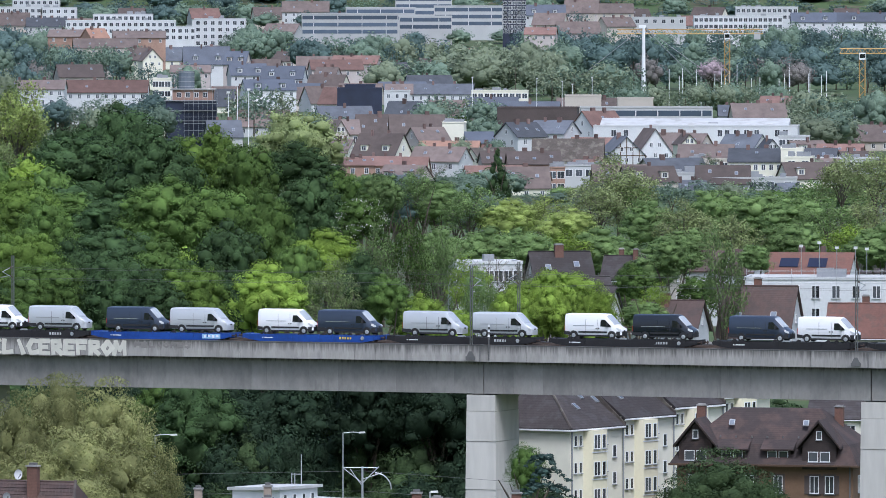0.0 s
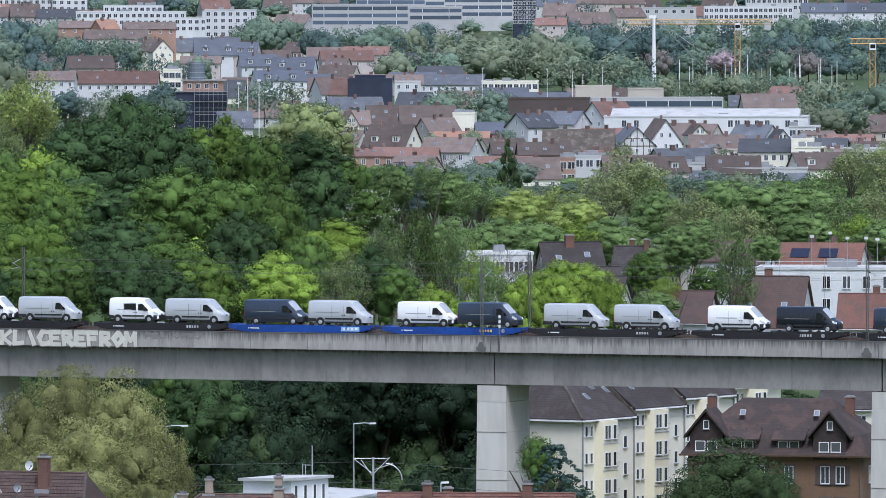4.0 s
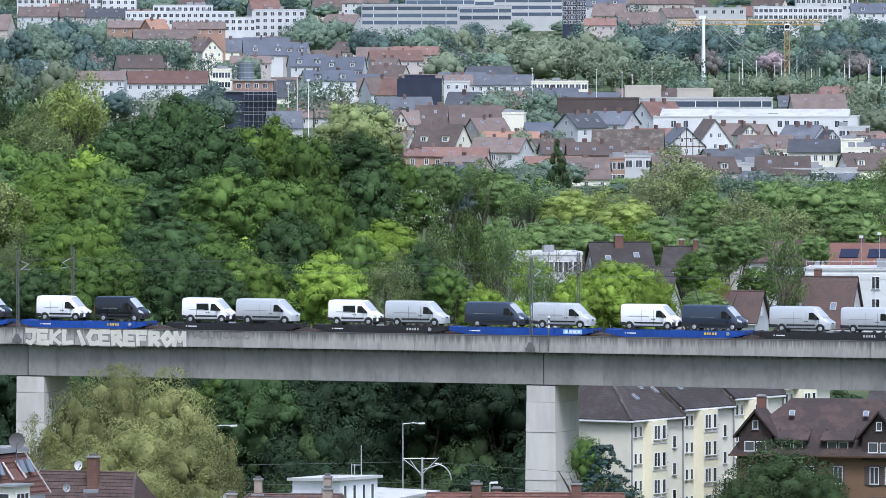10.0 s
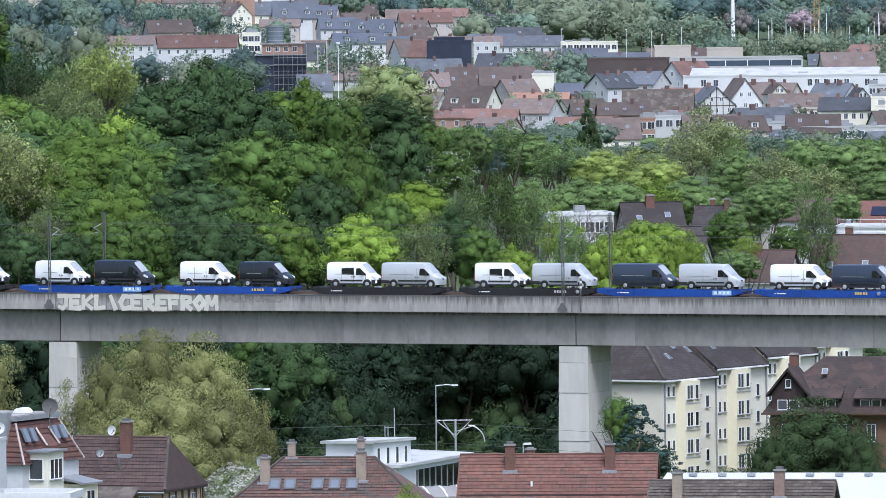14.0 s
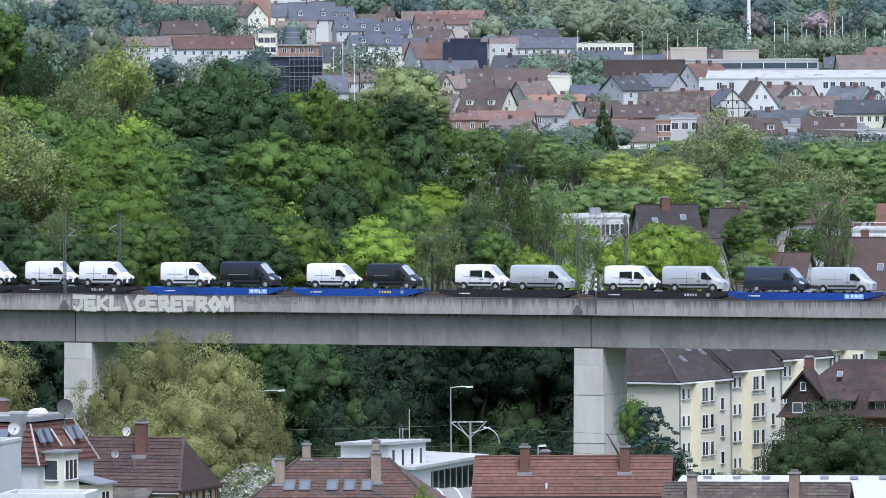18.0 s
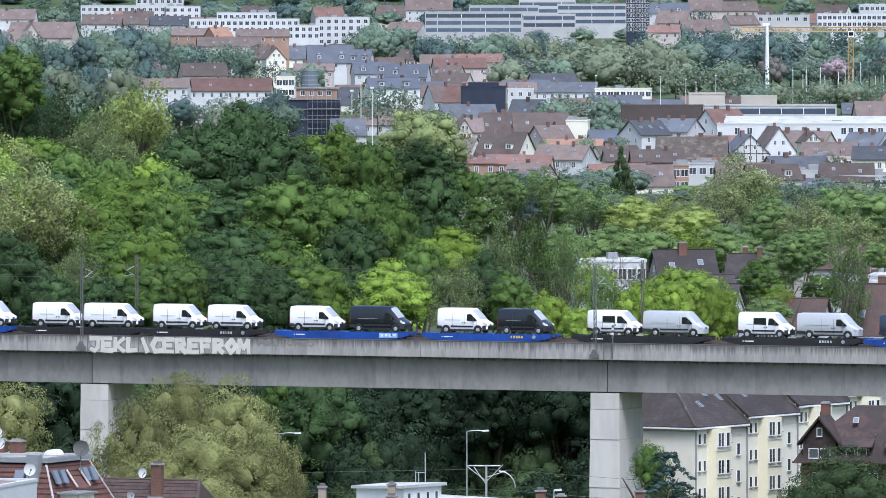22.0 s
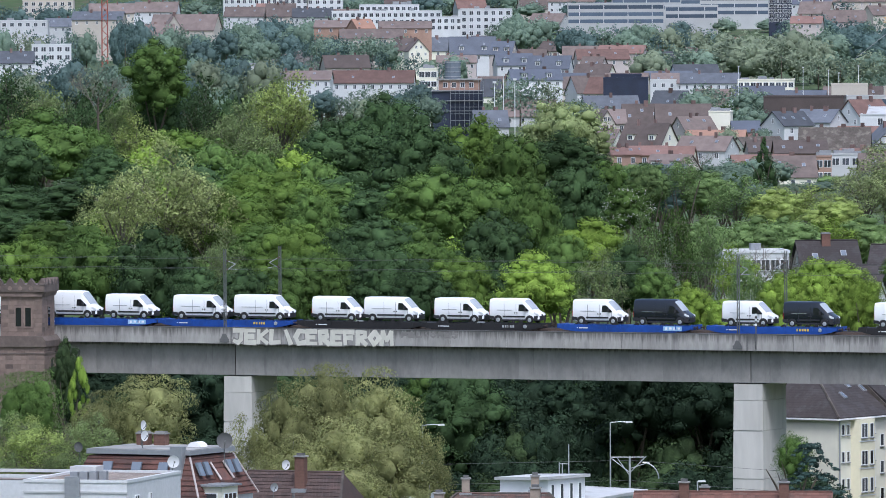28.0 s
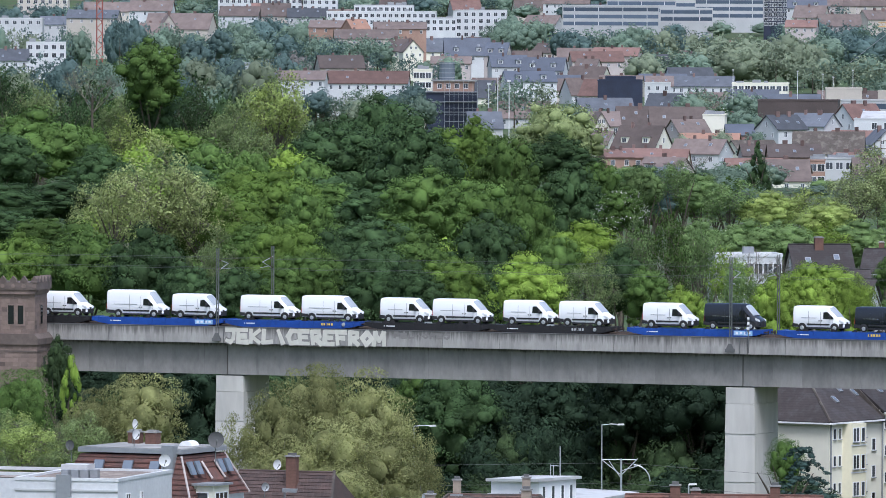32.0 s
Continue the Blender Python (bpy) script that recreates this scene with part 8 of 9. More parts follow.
def fill_town():
    """Plain rows of houses that carry the town on between and behind the ones above."""
    r = random.Random(21)
    rows = [(y, x0, x1, n) for y, x0, x1, n in ((2900, -60, -25, 3), (3050, -20, 60, 6), (3350, -90, -30, 6), (3500, -60, 0, 5), (3850, -80, 20, 6), (4120, -160, 20, 7), (4300, -190, -90, 5), (4480, -190, 200, 12), (4620, -210, 220, 12))]
    rows += [(2180, -24, 60, 3), (2290, -24, 105, 5), (2400, -26, 110, 5), (2540, -30, 115, 5), (2660, -32, 40, 4), (2800, -40, 20, 3)]
    for y, x0, x1, n in rows:
        for i in range(n):
            x = x0 + (x1 - x0) * (i + 0.5) / n + r.uniform(-3, 3)
            yy = y + r.uniform(-40, 40)
            g = ground_z(x, yy)
            L, rise = r.uniform(11, 19), r.uniform(4, 6)
            if y < 2850:
                house((x, yy, g + r.uniform(5.2, 7.2), L * 0.8, rise * 0.8), r.uniform(8, 10), r.choice((WH, CR, BE, CR)), r.choice((FB, FB, FR, FB, FD, "tile_mossy")), r.uniform(-40, 40), (3, 1), (2, 1), chims=1, sky=2, win=(1.0, 1.3), dormers=r.choice((0, 0, 2)))
                continue
            house((x, yy, g + r.uniform(8, 11), L, rise), r.uniform(9, 12), r.choice((WH, CR, BE, BE, GR)), r.choice((FB, FB, FR, FD, SL)), r.uniform(-30, 30), (4, 1), (2, 1), chims=1, sky=1, win=(1.1, 1.5))


fill_town()

finish_woods()

# ---- roofs this side of the viaduct ----
FG = "houses this side of the viaduct"


def dish(top, r, m, label, turn=0.0, stem=1.2):
    x, y, z = top
    thing = empty("satellite_dish", pose(x, y, z - r, 0, 0, turn), label, "satellite dish", "satellite dishes")
    g = Geo()
    rings = [(0.0, 0.0), (0.5, 0.05), (0.85, 0.16), (1.0, 0.24)]
    n = 14
    for (a, da), (b, db) in zip(rings, rings[1:]):
        for i in range(n):
            t0, t1 = 2 * math.pi * i / n, 2 * math.pi * (i + 1) / n
            g.face([(a * r * math.cos(t0), -da * r, a * r * math.sin(t0)), (b * r * math.cos(t0), -db * r, b * r * math.sin(t0)), (b * r * math.cos(t1), -db * r, b * r * math.sin(t1)), (a * r * math.cos(t1), -da * r, a * r * math.sin(t1))])
    g.weld = True
    part("reflector", g.mesh("reflector", m, smooth=True), thing)
    part("feed_arm", Geo().tube((0, 0, -r * 0.9), (0, -r * 0.9, -0.05 * r), 0.025).box(-0.06, 0.06, -r * 0.98, -r * 0.86, -0.1, 0.06).mesh("feed_arm", "mast_steel"), thing)
    part("stem", Geo().tube((0, 0.06, 0.1), (0, 0.12, -r - stem), 0.035).mesh("stem", "mast_steel"), thing)
    return thing


def roof_point(spec, W, turn, u, k, up=0.0):
    """A place on the near slope: u metres along the ridge from its middle, k of the way from ridge to eave."""
    x, y, zr, L, rise = spec
    p = pose(x, y, 0, 0, 0, turn) @ Vector((u, -W / 2 * k, 0))
    return p.x, p.y, zr - rise * k + up


def slope_chimney(parent, spec, base, W, u, k, h, m, w=0.8):
    zr, rise = spec[2] - 0.3, spec[4]
    z = zr - rise * k - base
    c = part("chimney", Geo().box(u - w / 2, u + w / 2, -W / 2 * k - w * 0.4, -W / 2 * k + w * 0.4, z - 0.8, z + h).mesh("chimney", m), parent)
    part("chimney_cap", Geo().box(u - w / 2 - 0.08, u + w / 2 + 0.08, -W / 2 * k - w * 0.4 - 0.08, -W / 2 * k + w * 0.4 + 0.08, z + h, z + h + 0.12).mesh("chimney_cap", "flat_roof"), c)
    part("chimney_pot", Geo().box(u - w * 0.35, u + w * 0.35, -W / 2 * k - w * 0.25, -W / 2 * k + w * 0.25, z + h + 0.12, z + h + 0.32).mesh("chimney_pot", "joint"), c)
    part("flashing", Geo().box(u - w / 2 - 0.2, u + w / 2 + 0.2, -W / 2 * k - w * 0.4 - 0.25, -W / 2 * k - w * 0.4, z - 0.35 - 0.1, z + 0.05).mesh("flashing", "zinc"), c)
    return c


def slope_window(parent, spec, base, W, u, k, w=0.85, h=1.15):
    zr, rise = spec[2] - 0.3, spec[4]
    pitch = math.degrees(math.atan2(rise, W / 2))
    m = pose(u, -W / 2 * k, zr - rise * k - base + 0.24, pitch)
    fr = part("skylight", shared(("slw", w, h), lambda: Geo().box(-w / 2 - 0.06, w / 2 + 0.06, -h / 2, h / 2 + 0.12, -0.1, 0.16).mesh("skylight", "joint")), parent, m, "dark-framed skylight")
    part("pane", shared(("slp", w, h), lambda: Geo().box(-w / 2 + 0.1, w / 2 - 0.1, -h / 2 + 0.1, h / 2 - 0.16, 0.16, 0.175).mesh("pane", "skylight_glass")), fr)


def roof_rows(parent, spec, base, W, L, roof, step, hips=(0, 0), wide=0.3):
    """Courses of roof tiles: each course one strip of single tiles, a little proud of the course below and uneven."""
    zr, rise = spec[2] - 0.3, spec[4]
    slope = math.hypot(rise, W / 2)
    n = int(slope / step)
    pitch = math.degrees(math.atan2(rise, W / 2))
    d = slope / n
    rg = random.Random(round(spec[0] * 10))
    for i in range(n):
        k = (i + 0.5) / n
        a, b = -L / 2 - 0.25 + hips[0] * (1 - k), L / 2 + 0.25 - hips[1] * (1 - k)
        m = pose(0, -W / 2 * k, zr - rise * k - base + 0.22, pitch)
        g = Geo()
        c = max(1, int((b - a) / wide))
        order = list(range(c))
        rg.shuffle(order)
        for j in order:
            x0, x1 = a + (b - a) * j / c, a + (b - a) * (j + 1) / c - 0.03
            up = rg.uniform(0.0, 0.018)
            g.prism([(-d / 2, 0.0), (-d / 2, 0.05 + up), (d / 2, 0.01 + up), (d / 2, 0.0)], x0, x1, "x")
        part("tile_course", g.mesh("tile_course", roof), parent, m)


def front_base(spec):
    return min(ground_z(spec[0], spec[1]), spec[2] - 0.3 - spec[4] - 2.2) - 0.4


# long red roof with two chimneys
sp = (1.7, 700, 17.3, 14.3, 4.3)
h1 = house(sp, 10.5, "render_white", "tile_red", -4, chims=0, group=FG, near=True, gable=(2, 2), front=(5, 2), label="house with a long red tiled roof and brick chimneys")
b1 = front_base(sp)
roof_rows(h1, sp, b1, 10.5, sp[3], "tile_red", 0.36)
for u in (-3.6, 3.9):
    slope_chimney(h1, sp, b1, 10.5, u, 0.22, 1.9, "chimney_brick", 0.72)
chimney(h1, -2.2, 0.8, sp[2] - 0.3 - b1, 0.7, 0.5)
for u, k in ((-3.55, 0.82), (-1.95, 0.82), (-0.6, 0.94)):
    slope_window(h1, sp, b1, 10.5, u, k, 0.7, 0.95)
# added strip that marks the line where the roof slope breaks
part("snow_guard", Geo().box(-sp[3] / 2, sp[3] / 2, -0.06, 0.06, 0, 0.12).mesh("snow_guard", "tile_brown"), h1, pose(0, -10.5 / 2 * 0.68, sp[2] - 0.3 - sp[4] * 0.68 - b1 + 0.25))
part("vent_pipe", Geo().tube((-1.9, -10.5 / 2 * 0.52, sp[2] - 0.3 - sp[4] * 0.52 - b1), (-1.9, -10.5 / 2 * 0.52, sp[2] - 0.3 - sp[4] * 0.52 - b1 + 0.6), 0.09).mesh("vent_pipe", "white_paint"), h1)

# mossy brown roof with a ribbed dormer
sp = (15.3, 690, 15.8, 13.3, 3.6)
h2 = house(sp, 10, "render_white", "tile_mossy", -9, chims=0, group=FG, near=True, gable=(2, 2), front=(5, 2), label="white house with a mossy brown tiled roof and dormer")
b2 = front_base(sp)
roof_rows(h2, sp, b2, 10, sp[3], "tile_mossy", 0.36)
slope_chimney(h2, sp, b2, 10, -4.7, 0.3, 1.9, "chimney_grey", 0.72)
slope_chimney(h2, sp, b2, 10, 2.9, 0.25, 1.9, "chimney_grey2", 0.75)
for u, k in ((-5.6, 0.5), (-3.1, 0.45), (1.1, 0.52), (4.7, 0.5)):
    slope_window(h2, sp, b2, 10, u, k, 0.7, 0.9)
zz = sp[2] - 0.3 - b2
d = part("dormer", Geo().prism([(-1.6, zz - 2.2), (-4.4, zz - 2.45), (-4.4, zz - 3.6), (-1.6, zz - 3.6)], -2.0, 0.9, "x").mesh("dormer", "render_white"), h2)
part("dormer_roof", Geo().prism([(-1.1, zz - 0.95), (-5.0, zz - 2.3), (-5.0, zz - 2.45), (-1.1, zz - 1.15)], -2.3, 1.2, "x").mesh("dormer_roof", "tile_mossy"), d)
for i in range(8):
    part("rib", Geo().prism([(-1.1, zz - 0.93), (-5.0, zz - 2.28), (-5.0, zz - 2.2), (-1.1, zz - 0.85)], -2.2 + i * 0.47, -2.12 + i * 0.47, "x").mesh("rib", "flat_roof"), d)

# weathered hipped roof with five skylights
sp = (-16.0, 725, 15.8, 16.9, 4.2)
h3 = house(sp, 12, "render_beige", "tile_weathered", -5, hips=(5.1, 5.4), chims=0, group=FG, near=True, front=(6, 2), label="house with a weathered red hipped roof and skylights")
b3 = front_base(sp)
roof_rows(h3, sp, b3, 12, sp[3], "tile_weathered", 0.34, (5.1, 5.4), 0.26)
for u in (-4.1, -2.9, -0.75, 0.6, 1.95):
    slope_window(h3, sp, b3, 12, u, 0.48, 0.8, 1.2)
slope_chimney(h3, sp, b3, 12, -4.9, 0.38, 1.9, "chimney_grey", 0.75)
slope_chimney(h3, sp, b3, 12, -3.1, -0.05, 1.1, "chimney_grey", 0.6)
slope_chimney(h3, sp, b3, 12, 2.6, 0.35, 2.2, "chimney_grey", 0.75)
slope_chimney(h3, sp, b3, 12, 2.3, -0.1, 1.1, "chimney_grey", 0.6)
for u, w in ((-5.6, 4.6), (2.4, 5.0)):
    z3 = sp[2] - 0.3 - sp[4] * 0.86 - b3
    d = part("dormer", Geo().box(u - w / 2, u + w / 2, -6.6, -4.2, z3 - 1.6, z3).mesh("dormer", "render_beige"), h3)
    part("dormer_roof", Geo().box(u - w / 2 - 0.2, u + w / 2 + 0.2, -6.9, -4.0, z3, z3 + 0.16).mesh("dormer_roof", "zinc_pink"), d, label="flat pinkish sheet roof")
    window(d, pose(u, -6.6, z3 - 0.8), 2.2, 1.0, True, 2)
# light hip ridges
for sx, hp in ((-1, 5.1), (1, 5.4)):
    e = Vector((sx * (sp[3] / 2 + 0.35), -6.35, sp[2] - 0.3 - sp[4] - b3))
    t = Vector((sx * (sp[3] / 2 + 0.35 - hp), 0, sp[2] - 0.3 - b3 + 0.15))
    part("hip_cap", Geo().tube(e + Vector((0, 0, 0.1)), t + Vector((0, 0, 0.1)), 0.13, sides=5).mesh("hip_cap", "tile_mossy"), h3)

# brown house with a half-timbered end
sp = (-33.0, 755, 15.9, 9.2, 3.7)
h4 = house(sp, 8.6, "render_ochre", "tile_brown", -20, hips=(0, 1.5), chims=0, group=FG, near=True, front=(3, 1), gable=(2, 1), attic=False, timber=True, win=(0.95, 1.5), label="half-timbered ochre house with a brown tiled roof")
b4 = front_base(sp)
roof_rows(h4, sp, b4, 8.6, sp[3], "tile_brown", 0.38, (0, 1.5))
slope_chimney(h4, sp, b4, 8.6, 0.3, 0.3, 2.6, "chimney_brick", 0.85)
part("stove_pipe", Geo().tube((0.3, -2.9, sp[2] - sp[4] * 0.68 - b4), (0.3, -2.9, sp[2] - sp[4] * 0.68 - b4 + 0.9), 0.1).mesh("stove_pipe", "joint"), h4)
z4 = sp[2] - 0.3 - sp[4] - b4
part("porch_roof", Geo().prism([(-4.2, z4 + 0.25), (-5.8, z4 - 0.65), (-5.8, z4 - 0.8), (-4.2, z4 + 0.05)], -2.2, 2.6, "x").mesh("porch_roof", "tile_mossy"), h4, label="mossy tiled lean-to roof")
part("porch", Geo().box(-2.0, 2.4, -5.5, -4.2, z4 - 3.4, z4 - 0.65).mesh("porch", "timber"), h4)
for x in (-0.9, 1.4):
    window(h4, pose(x, -5.5, z4 - 1.55), 1.25, 1.0, True, 1)
for i in range(7):
    part("timber_brace", Geo().box(sp[3] / 2, sp[3] / 2 + 0.05, -4.3 + i * 1.35, -4.2 + i * 1.35, z4 - 2.6, z4 - 0.2).mesh("timber_brace", "timber"), h4)
hx = sp[3] / 2 + 0.35
part("hip_cap", Geo().tube((hx - 1.5, 0, z4 + sp[4] + 0.35), (hx, -4.65, z4 - 0.05), 0.13, sides=5).mesh("hip_cap", "tile_mossy"), h4)

# white mansard house with bay and flat zinc top
def mansard_house():
    x0, y0, z0 = (-42.22, 715.00, 19.91)
    base = ground_z(x0, y0) - 0.4
    h = z0 - base
    T = -24
    thing = empty("mansard_house", pose(x0, y0, base, 0, 0, T), "white house with red mansard roof and flat zinc top", "house", FG)
    L, W = 11.0, 9.5
    E = h - 3.6
    part("wall", Geo().box(-L / 2, L / 2, -W / 2, W / 2, 0, E).mesh("wall", "render_white"), thing)
    g = Geo()
    lo = [(-L / 2 - 0.3, -W / 2 - 0.3, E), (L / 2 + 0.3, -W / 2 - 0.3, E), (L / 2 + 0.3, W / 2 + 0.3, E), (-L / 2 - 0.3, W / 2 + 0.3, E)]
    k = 1.15
    hi = [(-L / 2 + k, -W / 2 + k, h - 0.5), (L / 2 - k, -W / 2 + k, h - 0.5), (L / 2 - k, W / 2 - k, h - 0.5), (-L / 2 + k, W / 2 - k, h - 0.5)]
    for i in range(4):
        j = (i + 1) % 4
        g.face([lo[i], lo[j], hi[j], hi[i]])
    g.face(hi)
    part("roof", g.mesh("roof", "tile_mansard"), thing, label="red-brown tiled mansard slope")
    n = 8
    for i in range(n):
        q = (i + 0.5) / n
        ins = -0.3 + (k + 0.3) * q
        zc = E + (h - 0.5 - E) * q
        part("tile_course", Geo().box(-L / 2 + ins, L / 2 - ins, -W / 2 + ins - 0.06, -W / 2 + ins + 0.05, zc - 0.02, zc + 0.06).mesh("tile_course", "tile_mansard"), thing)
        part("tile_course", Geo().box(L / 2 - ins - 0.05, L / 2 - ins + 0.06, -W / 2 + ins, W / 2 - ins, zc - 0.02, zc + 0.06).mesh("tile_course", "tile_mansard"), thing)
    part("zinc_fascia", Geo().box(-L / 2 + k - 0.15, L / 2 - k + 0.15, -W / 2 + k - 0.15, W / 2 - k + 0.15, h - 0.36, h).mesh("zinc_fascia", "zinc"), thing)
    part("flat_top", Geo().box(-L / 2 + k, L / 2 - k, -W / 2 + k, W / 2 - k, h, h + 0.05).mesh("flat_top", "flat_roof"), thing)
    for x in (-2.4, 0.1, 2.4):
        part("skylight", Geo().prism([(-W / 2 + 0.25, h - 1.9), (-W / 2 + 0.05, h - 1.9), (-W / 2 + 0.55, h - 0.9), (-W / 2 + 0.75, h - 0.9)], x - 0.4, x + 0.4, "x").mesh("skylight", "skylight_glass"), thing, label="pale skylight in the mansard")
    for y in (-3.4, -2.2, 1.6, 2.8):
        part("skylight", Geo().prism([(L / 2 - 0.25, h - 1.9), (L / 2 - 0.05, h - 1.9), (L / 2 - 0.5, h - 0.9), (L / 2 - 0.7, h - 0.9)], y - 0.35, y + 0.35).mesh("skylight", "skylight_glass"), thing, label="pale skylight in the mansard")
    dm = part("dormer", Geo().prism([(L / 2 + 0.1, E + 0.1), (L / 2 + 0.1, E + 1.2), (L / 2 - 1.2, E + 2.7), (L / 2 - 1.2, E + 0.1)], -0.9, 1.2).mesh("dormer", "tile_mansard"), thing)
    for yy in (1.25, -0.9):
        part("dormer_edge", Geo().tube((L / 2 + 0.15, yy, E + 1.3), (L / 2 - 0.8, yy, E + 2.6), 0.09).mesh("dormer_edge", "render_pink"), dm, label="pale dormer edging")
    for yy, ins in ((-W / 2 - 0.3, 0), (W / 2 + 0.3, 0)):
        part("hip_edge", Geo().tube((L / 2 + 0.32, yy, E), (L / 2 - k, yy + (k + 0.3) * (1 if yy < 0 else -1), h - 0.5), 0.09).mesh("hip_edge", "render_pink"), thing, label="pale verge edging")
    for x in (-2.6, -1.1):
        chimney(thing, x, 2.2, h, 0.95, 0.9)
    part("duct", Geo().box(3.0, 4.0, -W / 2 + 0.4, -W / 2 + 1.2, h - 2.6, h + 0.3).mesh("duct", "zinc"), thing, label="grey metal roof duct")
    part("dome_light", Geo().prism([(0.4 * math.cos(a) * 1.4 + 2.6, 0.4 * math.sin(a)) for a in [math.pi * i / 6 for i in range(7)]], 0.5, 1.7).mesh("dome_light", "white_paint"), thing, pose(0, 0, h + 0.05), "white roof dome")
    # end wall: bay, windows, low annex
    bay = part("bay", Geo().box(L / 2 - 0.3, L / 2 + 1.6, -3.6, -1.0, E - 4.2, E + 0.9).mesh("bay", "render_cream"), thing)
    part("bay_roof", Geo().box(L / 2 - 0.5, L / 2 + 1.85, -3.9, -0.75, E + 0.9, E + 1.05).mesh("bay_roof", "zinc"), bay)
    for j in range(2):
        window(bay, pose(L / 2 + 1.6, -2.3, E - 0.4 - 2.7 * j, 0, 0, 90), 2.1, 1.6, True, 2)
        window(bay, pose(L / 2 + 0.6, -3.6, E - 0.4 - 2.7 * j), 1.2, 1.6, True, 0)
    an = part("annex", Geo().box(L / 2, L / 2 + 2.0, 1.4, 4.0, 0, E - 1.8).mesh("annex", "render_yellow"), thing, label="low pale yellow annex")
    part("annex_roof", Geo().prism([(L / 2 - 0.1, E - 1.4), (L / 2 + 2.3, E - 1.85), (L / 2 + 2.3, E - 1.7), (L / 2 - 0.1, E - 1.2)], 1.1, 4.3).mesh("annex_roof", "zinc"), an)
    window(an, pose(L / 2 + 2.0, 2.7, E - 3.4, 0, 0, 90), 1.4, 2.2, True, 1)
    for j in range(2):
        window(thing, pose(L / 2, 0.4, E - 1.2 - 2.6 * j, 0, 0, 90), 0.8, 1.6, True, 1)
        for x in (-3.5, -0.5, 2.6):
            window(thing, pose(x, -W / 2, E - 1.6 - 2.8 * j), 1.1, 1.5, True, 1)


mansard_house()


def white_flat_house():
    """A white block with a graveled roof, white copings and metal vents."""
    x0, y0, z0 = (-45.00, 675.00, 19.62)
    base = ground_z(x0, y0) - 0.4
    h = z0 - base
    thing = empty("flat_roofed_house", pose(x0, y0, base, 0, 0, -14), "white flat-roofed house with gravel roof and metal vents", "house", FG)
    part("wall", Geo().box(-3.9, 3.9, -3.6, 9.5, 0, h).box(-11, -3.9, 2.0, 9.5, 0, h - 0.2).mesh("wall", "render_white"), thing)
    part("gravel_roof", Geo().box(-3.7, 3.7, -3.4, 9.3, h, h + 0.05).box(-10.8, -3.9, 2.2, 9.3, h - 0.2, h - 0.15).mesh("gravel_roof", "gravel"), thing, label="brown gravel roof")
    for q in ((-3.95, 3.95, -3.65, -3.35), (-3.95, 3.95, 9.25, 9.55), (-3.95, -3.65, -3.35, 9.25), (3.65, 3.95, -3.35, 9.25), (-11.05, -3.95, 1.95, 2.2), (-11.05, -3.95, 9.25, 9.55)):
        part("coping", Geo().box(*q, h, h + 0.22).mesh("coping", "render_white"), thing, label="white roof coping")
    part("band", Geo().box(-3.96, 3.96, -3.68, -3.6, h - 0.75, h - 0.6).mesh("band", "render_grey"), thing)
    for i in range(4):
        part("vent_box", Geo().box(-0.6 + i * 0.62, -0.05 + i * 0.62, -3.0 + i * 0.35, -2.4 + i * 0.35, h, h + 0.75).mesh("vent_box", "zinc"), thing, label="grey metal vent")
    part("duct", Geo().box(-0.7, 0.4, -3.95, -3.6, h - 2.4, h + 0.45).mesh("duct", "zinc"), thing)
    part("roof_hatch", Geo().box(-2.6, -0.6, 3.2, 5.0, h, h + 0.8).mesh("roof_hatch", "render_grey"), thing, label="pale grey roof hatch")
    for y, w in ((-1.2, 1.1), (2.0, 0.7)):
        window(thing, pose(3.9, y, h - 1.9, 0, 0, 90), w, 1.9, True, 1)
    for x in (-2.8, 1.6):
        window(thing, pose(x, -3.6, h - 2.6), 1.4, 1.3, True, 1)


white_flat_house()

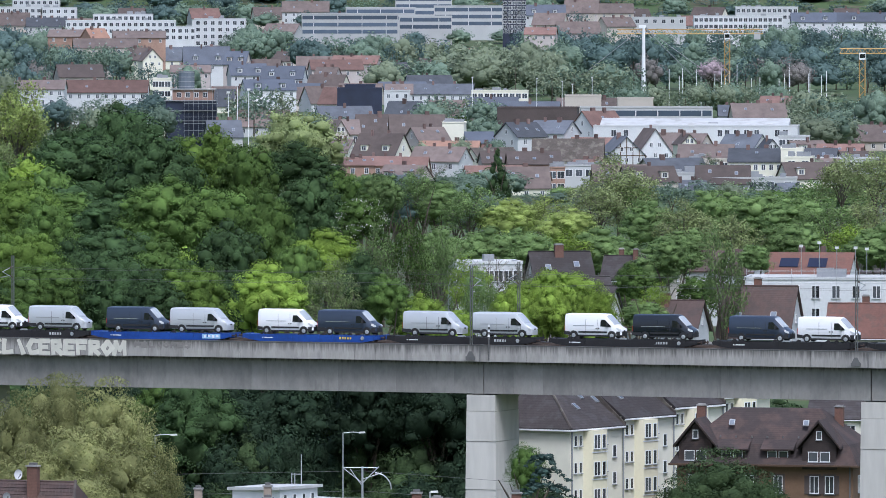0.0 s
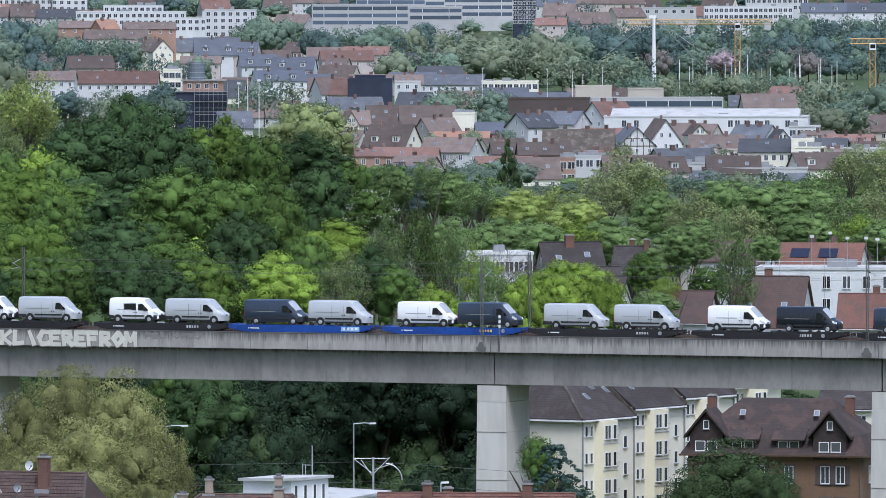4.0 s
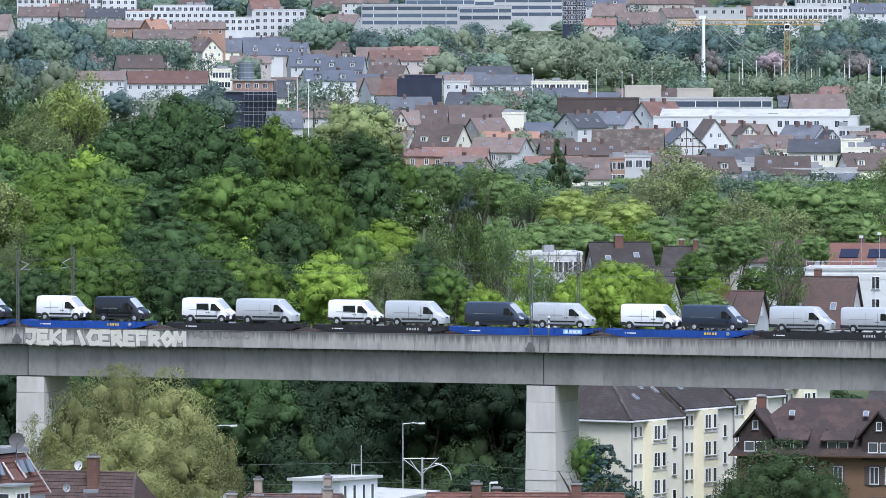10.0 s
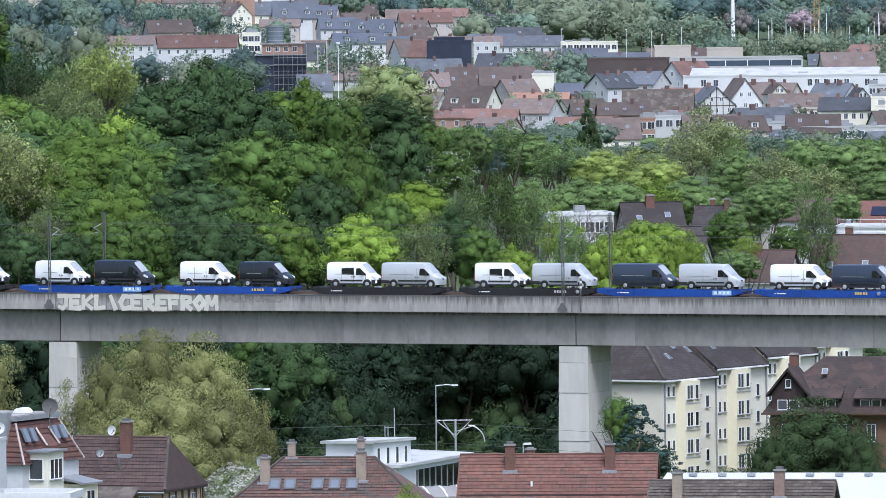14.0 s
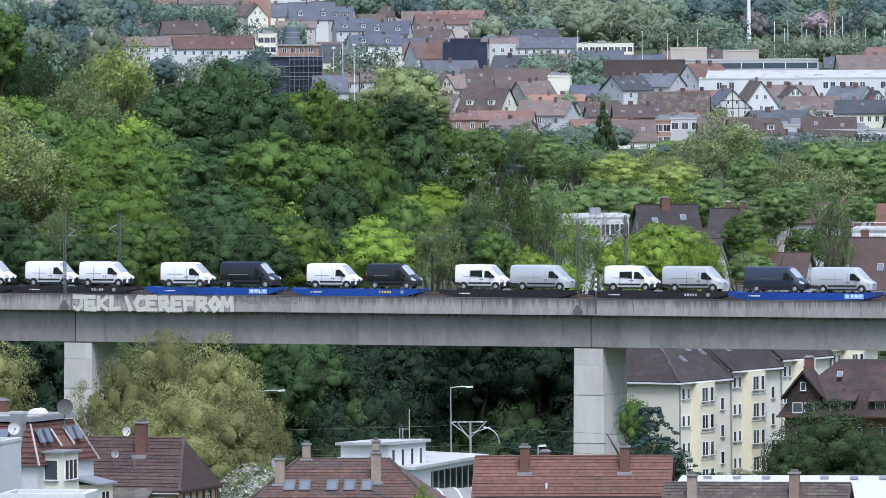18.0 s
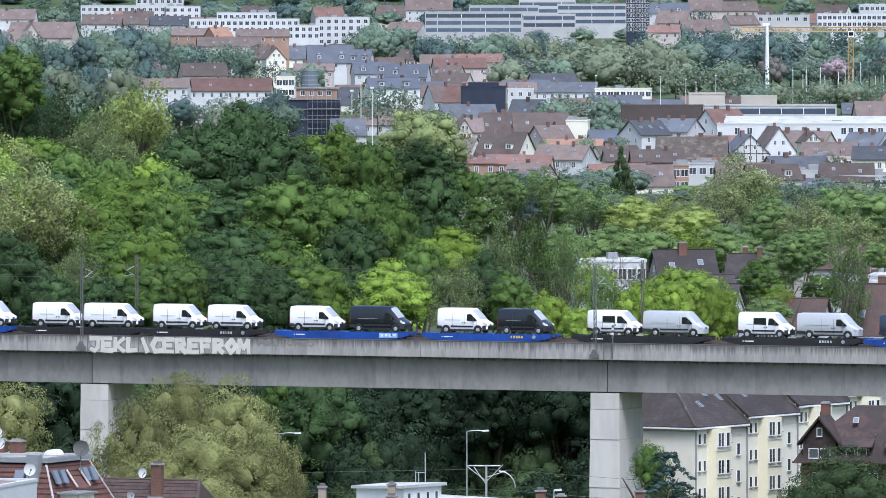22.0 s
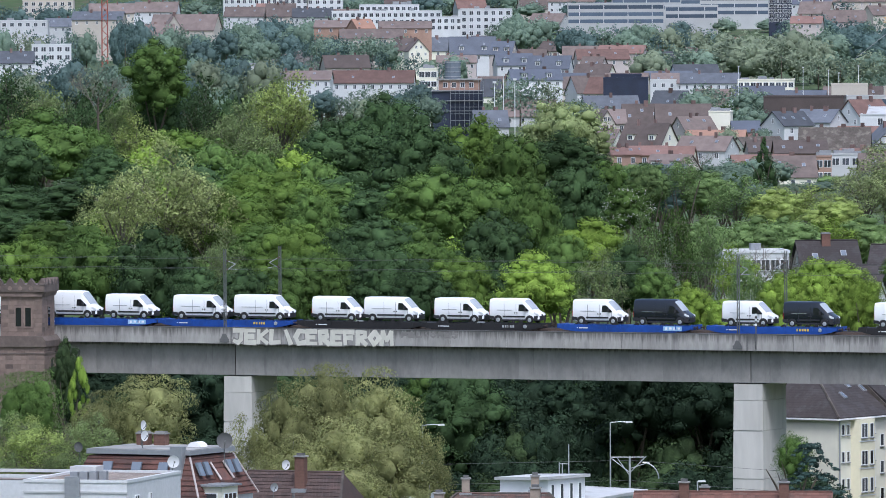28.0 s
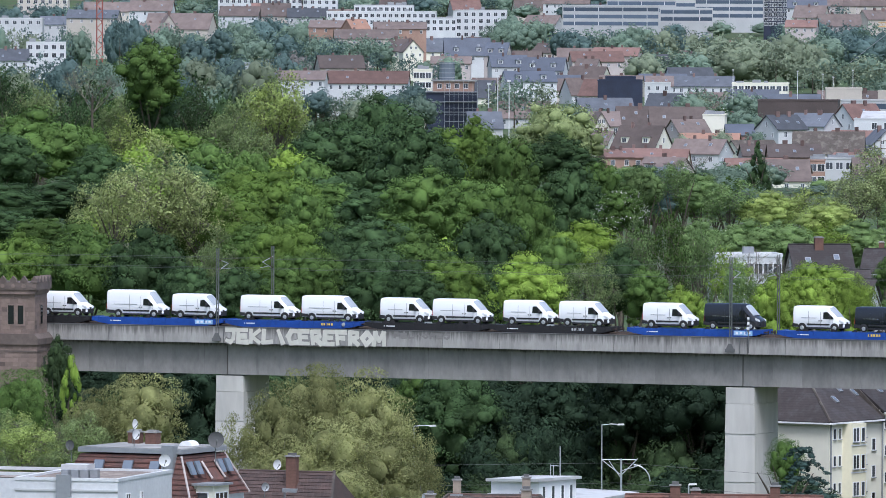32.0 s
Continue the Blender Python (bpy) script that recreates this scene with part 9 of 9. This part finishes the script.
# white workshop with a penthouse and a band of dark windows
def workshop():
    x0, y0, z0 = (-14.81, 800.00, 12.99)
    base = ground_z(x0, y0) - 0.4
    h = z0 - base
    thing = empty("workshop", pose(x0, y0, base, 0, 0, -34), "white flat workshop with penthouse and dark window band", "workshop", FG)
    part("penthouse", Geo().box(-2.6, 2.4, -2.0, 3.6, h - 4.5, h - 0.25).mesh("penthouse", "panel_white"), thing)
    part("penthouse_roof", Geo().prism([(-2.9, h - 0.35), (2.7, h - 0.2), (2.7, h + 0.05), (-2.9, h - 0.1)], -2.4, 4.0).mesh("penthouse_roof", "white_roof"), thing, label="white sheet roof")
    for y in (-1.3, 0.1, 1.5, 2.8):
        window(thing, pose(2.4, y, h - 1.35, 0, 0, 90), 0.55, 1.5, True, 0)
    part("antenna", Geo().tube((0.4, 2.6, h), (0.4, 2.6, h + 1.0), 0.04).tube((1.2, 2.9, h), (1.2, 2.9, h + 2.6), 0.05).tube((0.4, 2.6, h + 0.9), (1.2, 2.9, h + 0.9), 0.03).tube((1.0, 2.2, h), (1.0, 2.2, h + 1.0), 0.04).mesh("antenna", "galvanised"), thing)
    xh, yh, zh = (-11.62, 797.00, 10.90)
    hh = zh - base
    turned = pose(x0, y0, base, 0, 0, -34).inverted() @ pose(xh, yh, base, 0, 0, 72)
    a = part("hall", Geo().box(0, 19, 0.3, 9, 0, hh - 0.25).mesh("hall", "panel_white"), thing, turned)
    part("hall_roof", Geo().prism([(-0.1, hh - 0.25), (9.3, hh + 0.1), (9.3, hh + 0.35), (-0.1, hh)], -0.4, 19.6, "x").mesh("hall_roof", "white_roof"), a, label="white sheet roof")
    bnd = part("window_band", Geo().box(5, 16.5, 0.24, 0.3, hh - 2.6, hh - 0.7).mesh("window_band", "dark_glass"), a)
    for i in range(8):
        part("mullion", shared(("mull2",), lambda: Geo().box(-0.06, 0.06, 0.18, 0.24, -1.9, 0).mesh("mullion", "zinc")), bnd, pose(5.2 + i * 1.6, 0, hh - 0.7))


workshop()

# low sheds with a ribbed canopy roof
def canopy():
    x, y, z = (-6.49, 745.00, 11.98)
    b = ground_z(x, y)
    thing = empty("shed", pose(x, y, b, 0, 0, 12), "low shed with a curved ribbed canopy roof", "shed")
    part("wall", Geo().box(-3.5, 3.5, 0, 5, 0, z - b - 0.6).mesh("wall", "render_beige"), thing)
    part("roof", Geo().prism([(-0.3, z - b - 0.6), (1.5, z - b - 0.1), (3, z - b + 0.05), (5.3, z - b - 0.1), (5.3, z - b - 0.25), (3, z - b - 0.1), (1.5, z - b - 0.25), (-0.3, z - b - 0.75)], -3.8, 3.8, "x").mesh("roof", "flat_roof"), thing)
    for i in range(6):
        part("rib", Geo().prism([(-0.3, z - b - 0.55), (1.5, z - b - 0.05), (3, z - b + 0.1), (5.3, z - b - 0.05), (5.3, z - b - 0.2), (3, z - b - 0.05), (1.5, z - b - 0.2), (-0.3, z - b - 0.7)], -3.6 + i * 1.4, -3.45 + i * 1.4, "x").mesh("rib", "white_paint"), thing)


canopy()


def white_hall():
    x, y, z = (23.32, 790.00, 10.33)
    b = ground_z(x, y)
    h = z - b
    thing = empty("white_hall", pose(x, y, b, 0, 0, -9), "wide low hall with a white sheet roof", "hall", FG)
    part("wall", Geo().box(-12, 20, -13, 0, 0, h - 2.4).mesh("wall", "panel_white"), thing)
    part("roof", Geo().prism([(0.3, h), (-14, h - 2.0), (-14, h - 2.25), (0.3, h - 0.3)], -12.4, 20.4, "x").mesh("roof", "white_sheet"), thing, label="white sheet roof")
    part("gutter", Geo().box(-12.4, 20.4, -14.15, -14, h - 2.35, h - 2.1).mesh("gutter", "joint"), thing)
    for i in range(7):
        part("roof_vent", Geo().prism([(-1.2, h - 0.15), (-1.6, h - 0.2), (-1.6, h + 0.0), (-1.25, h + 0.05)], -10.3 + i * 2.5, -9.6 + i * 2.5, "x").mesh("roof_vent", "zinc"), thing)
    for i in range(8):
        part("seam", Geo().prism([(0.3, h), (-14, h - 2.0), (-14, h - 1.97), (0.3, h + 0.03)], -12 + i * 4.3, -11.95 + i * 4.3, "x").mesh("seam", "white_paint"), thing)


white_hall()

dish((-36.82, 705.00, 21.56), 0.62, "joint", "large black satellite dish on a pole", 10, 1.3)
dish((-34.59, 757.00, 16.70), 0.42, "lamp_glass", "white satellite dish on the ridge", 40, 0.6)
dish((-35.29, 752.00, 15.10), 0.36, "galvanised", "small grey satellite dish on the roof", 30, 0.5)
dish((-43.46, 712.00, 22.15), 0.38, "lamp_glass", "white satellite dish above the flat roof", 60, 1.2)
dish((-43.37, 712.00, 21.37), 0.42, "lamp_glass", "white satellite dish above the flat roof", 50, 0.5)
dish((-40.79, 706.00, 19.77), 0.48, "lamp_glass", "white satellite dish beside the metal duct", 20, 0.9)
dish((-48.05, 708.00, 20.72), 0.4, "joint", "dark satellite dish at the roof edge", -30, 0.9)
dish((-21.53, 725.00, 15.85), 0.38, "lamp_glass", "white satellite dish at the weathered roof", -60, 1.6)
dish((-21.58, 725.00, 14.40), 0.4, "lamp_glass", "white satellite dish at the weathered roof", -60, 0.8)
tree((-9.71, 700.00, 15.02), 1.9, 4, B, "loose", label="leafy bush top before the weathered roof")
tree((-25.33, 790.00, 11.55), 3.2, 5, O, "loose", flowers=True, label="bush white with blossom behind the roofs")
tree((-23.84, 780.00, 11.41), 2.6, 5, O, "loose", flowers=True, label="bush white with blossom behind the roofs")
tree((-51.22, 735.00, 18.98), 2.6, 4, O, "loose", label="bare-branched bush beside the flat roof")
tree((-55.70, 735.00, 18.55), 2.6, 5, O, "loose", label="bare-branched bush beside the flat roof")
block((-35.8, 655, 17.4, 5.9, 1.9), 5, "render_white", 0, 0, -8, near=True, parapet=0.5, name="garage", group=FG, label="low white flat-roofed garage with a parapet")

motions()
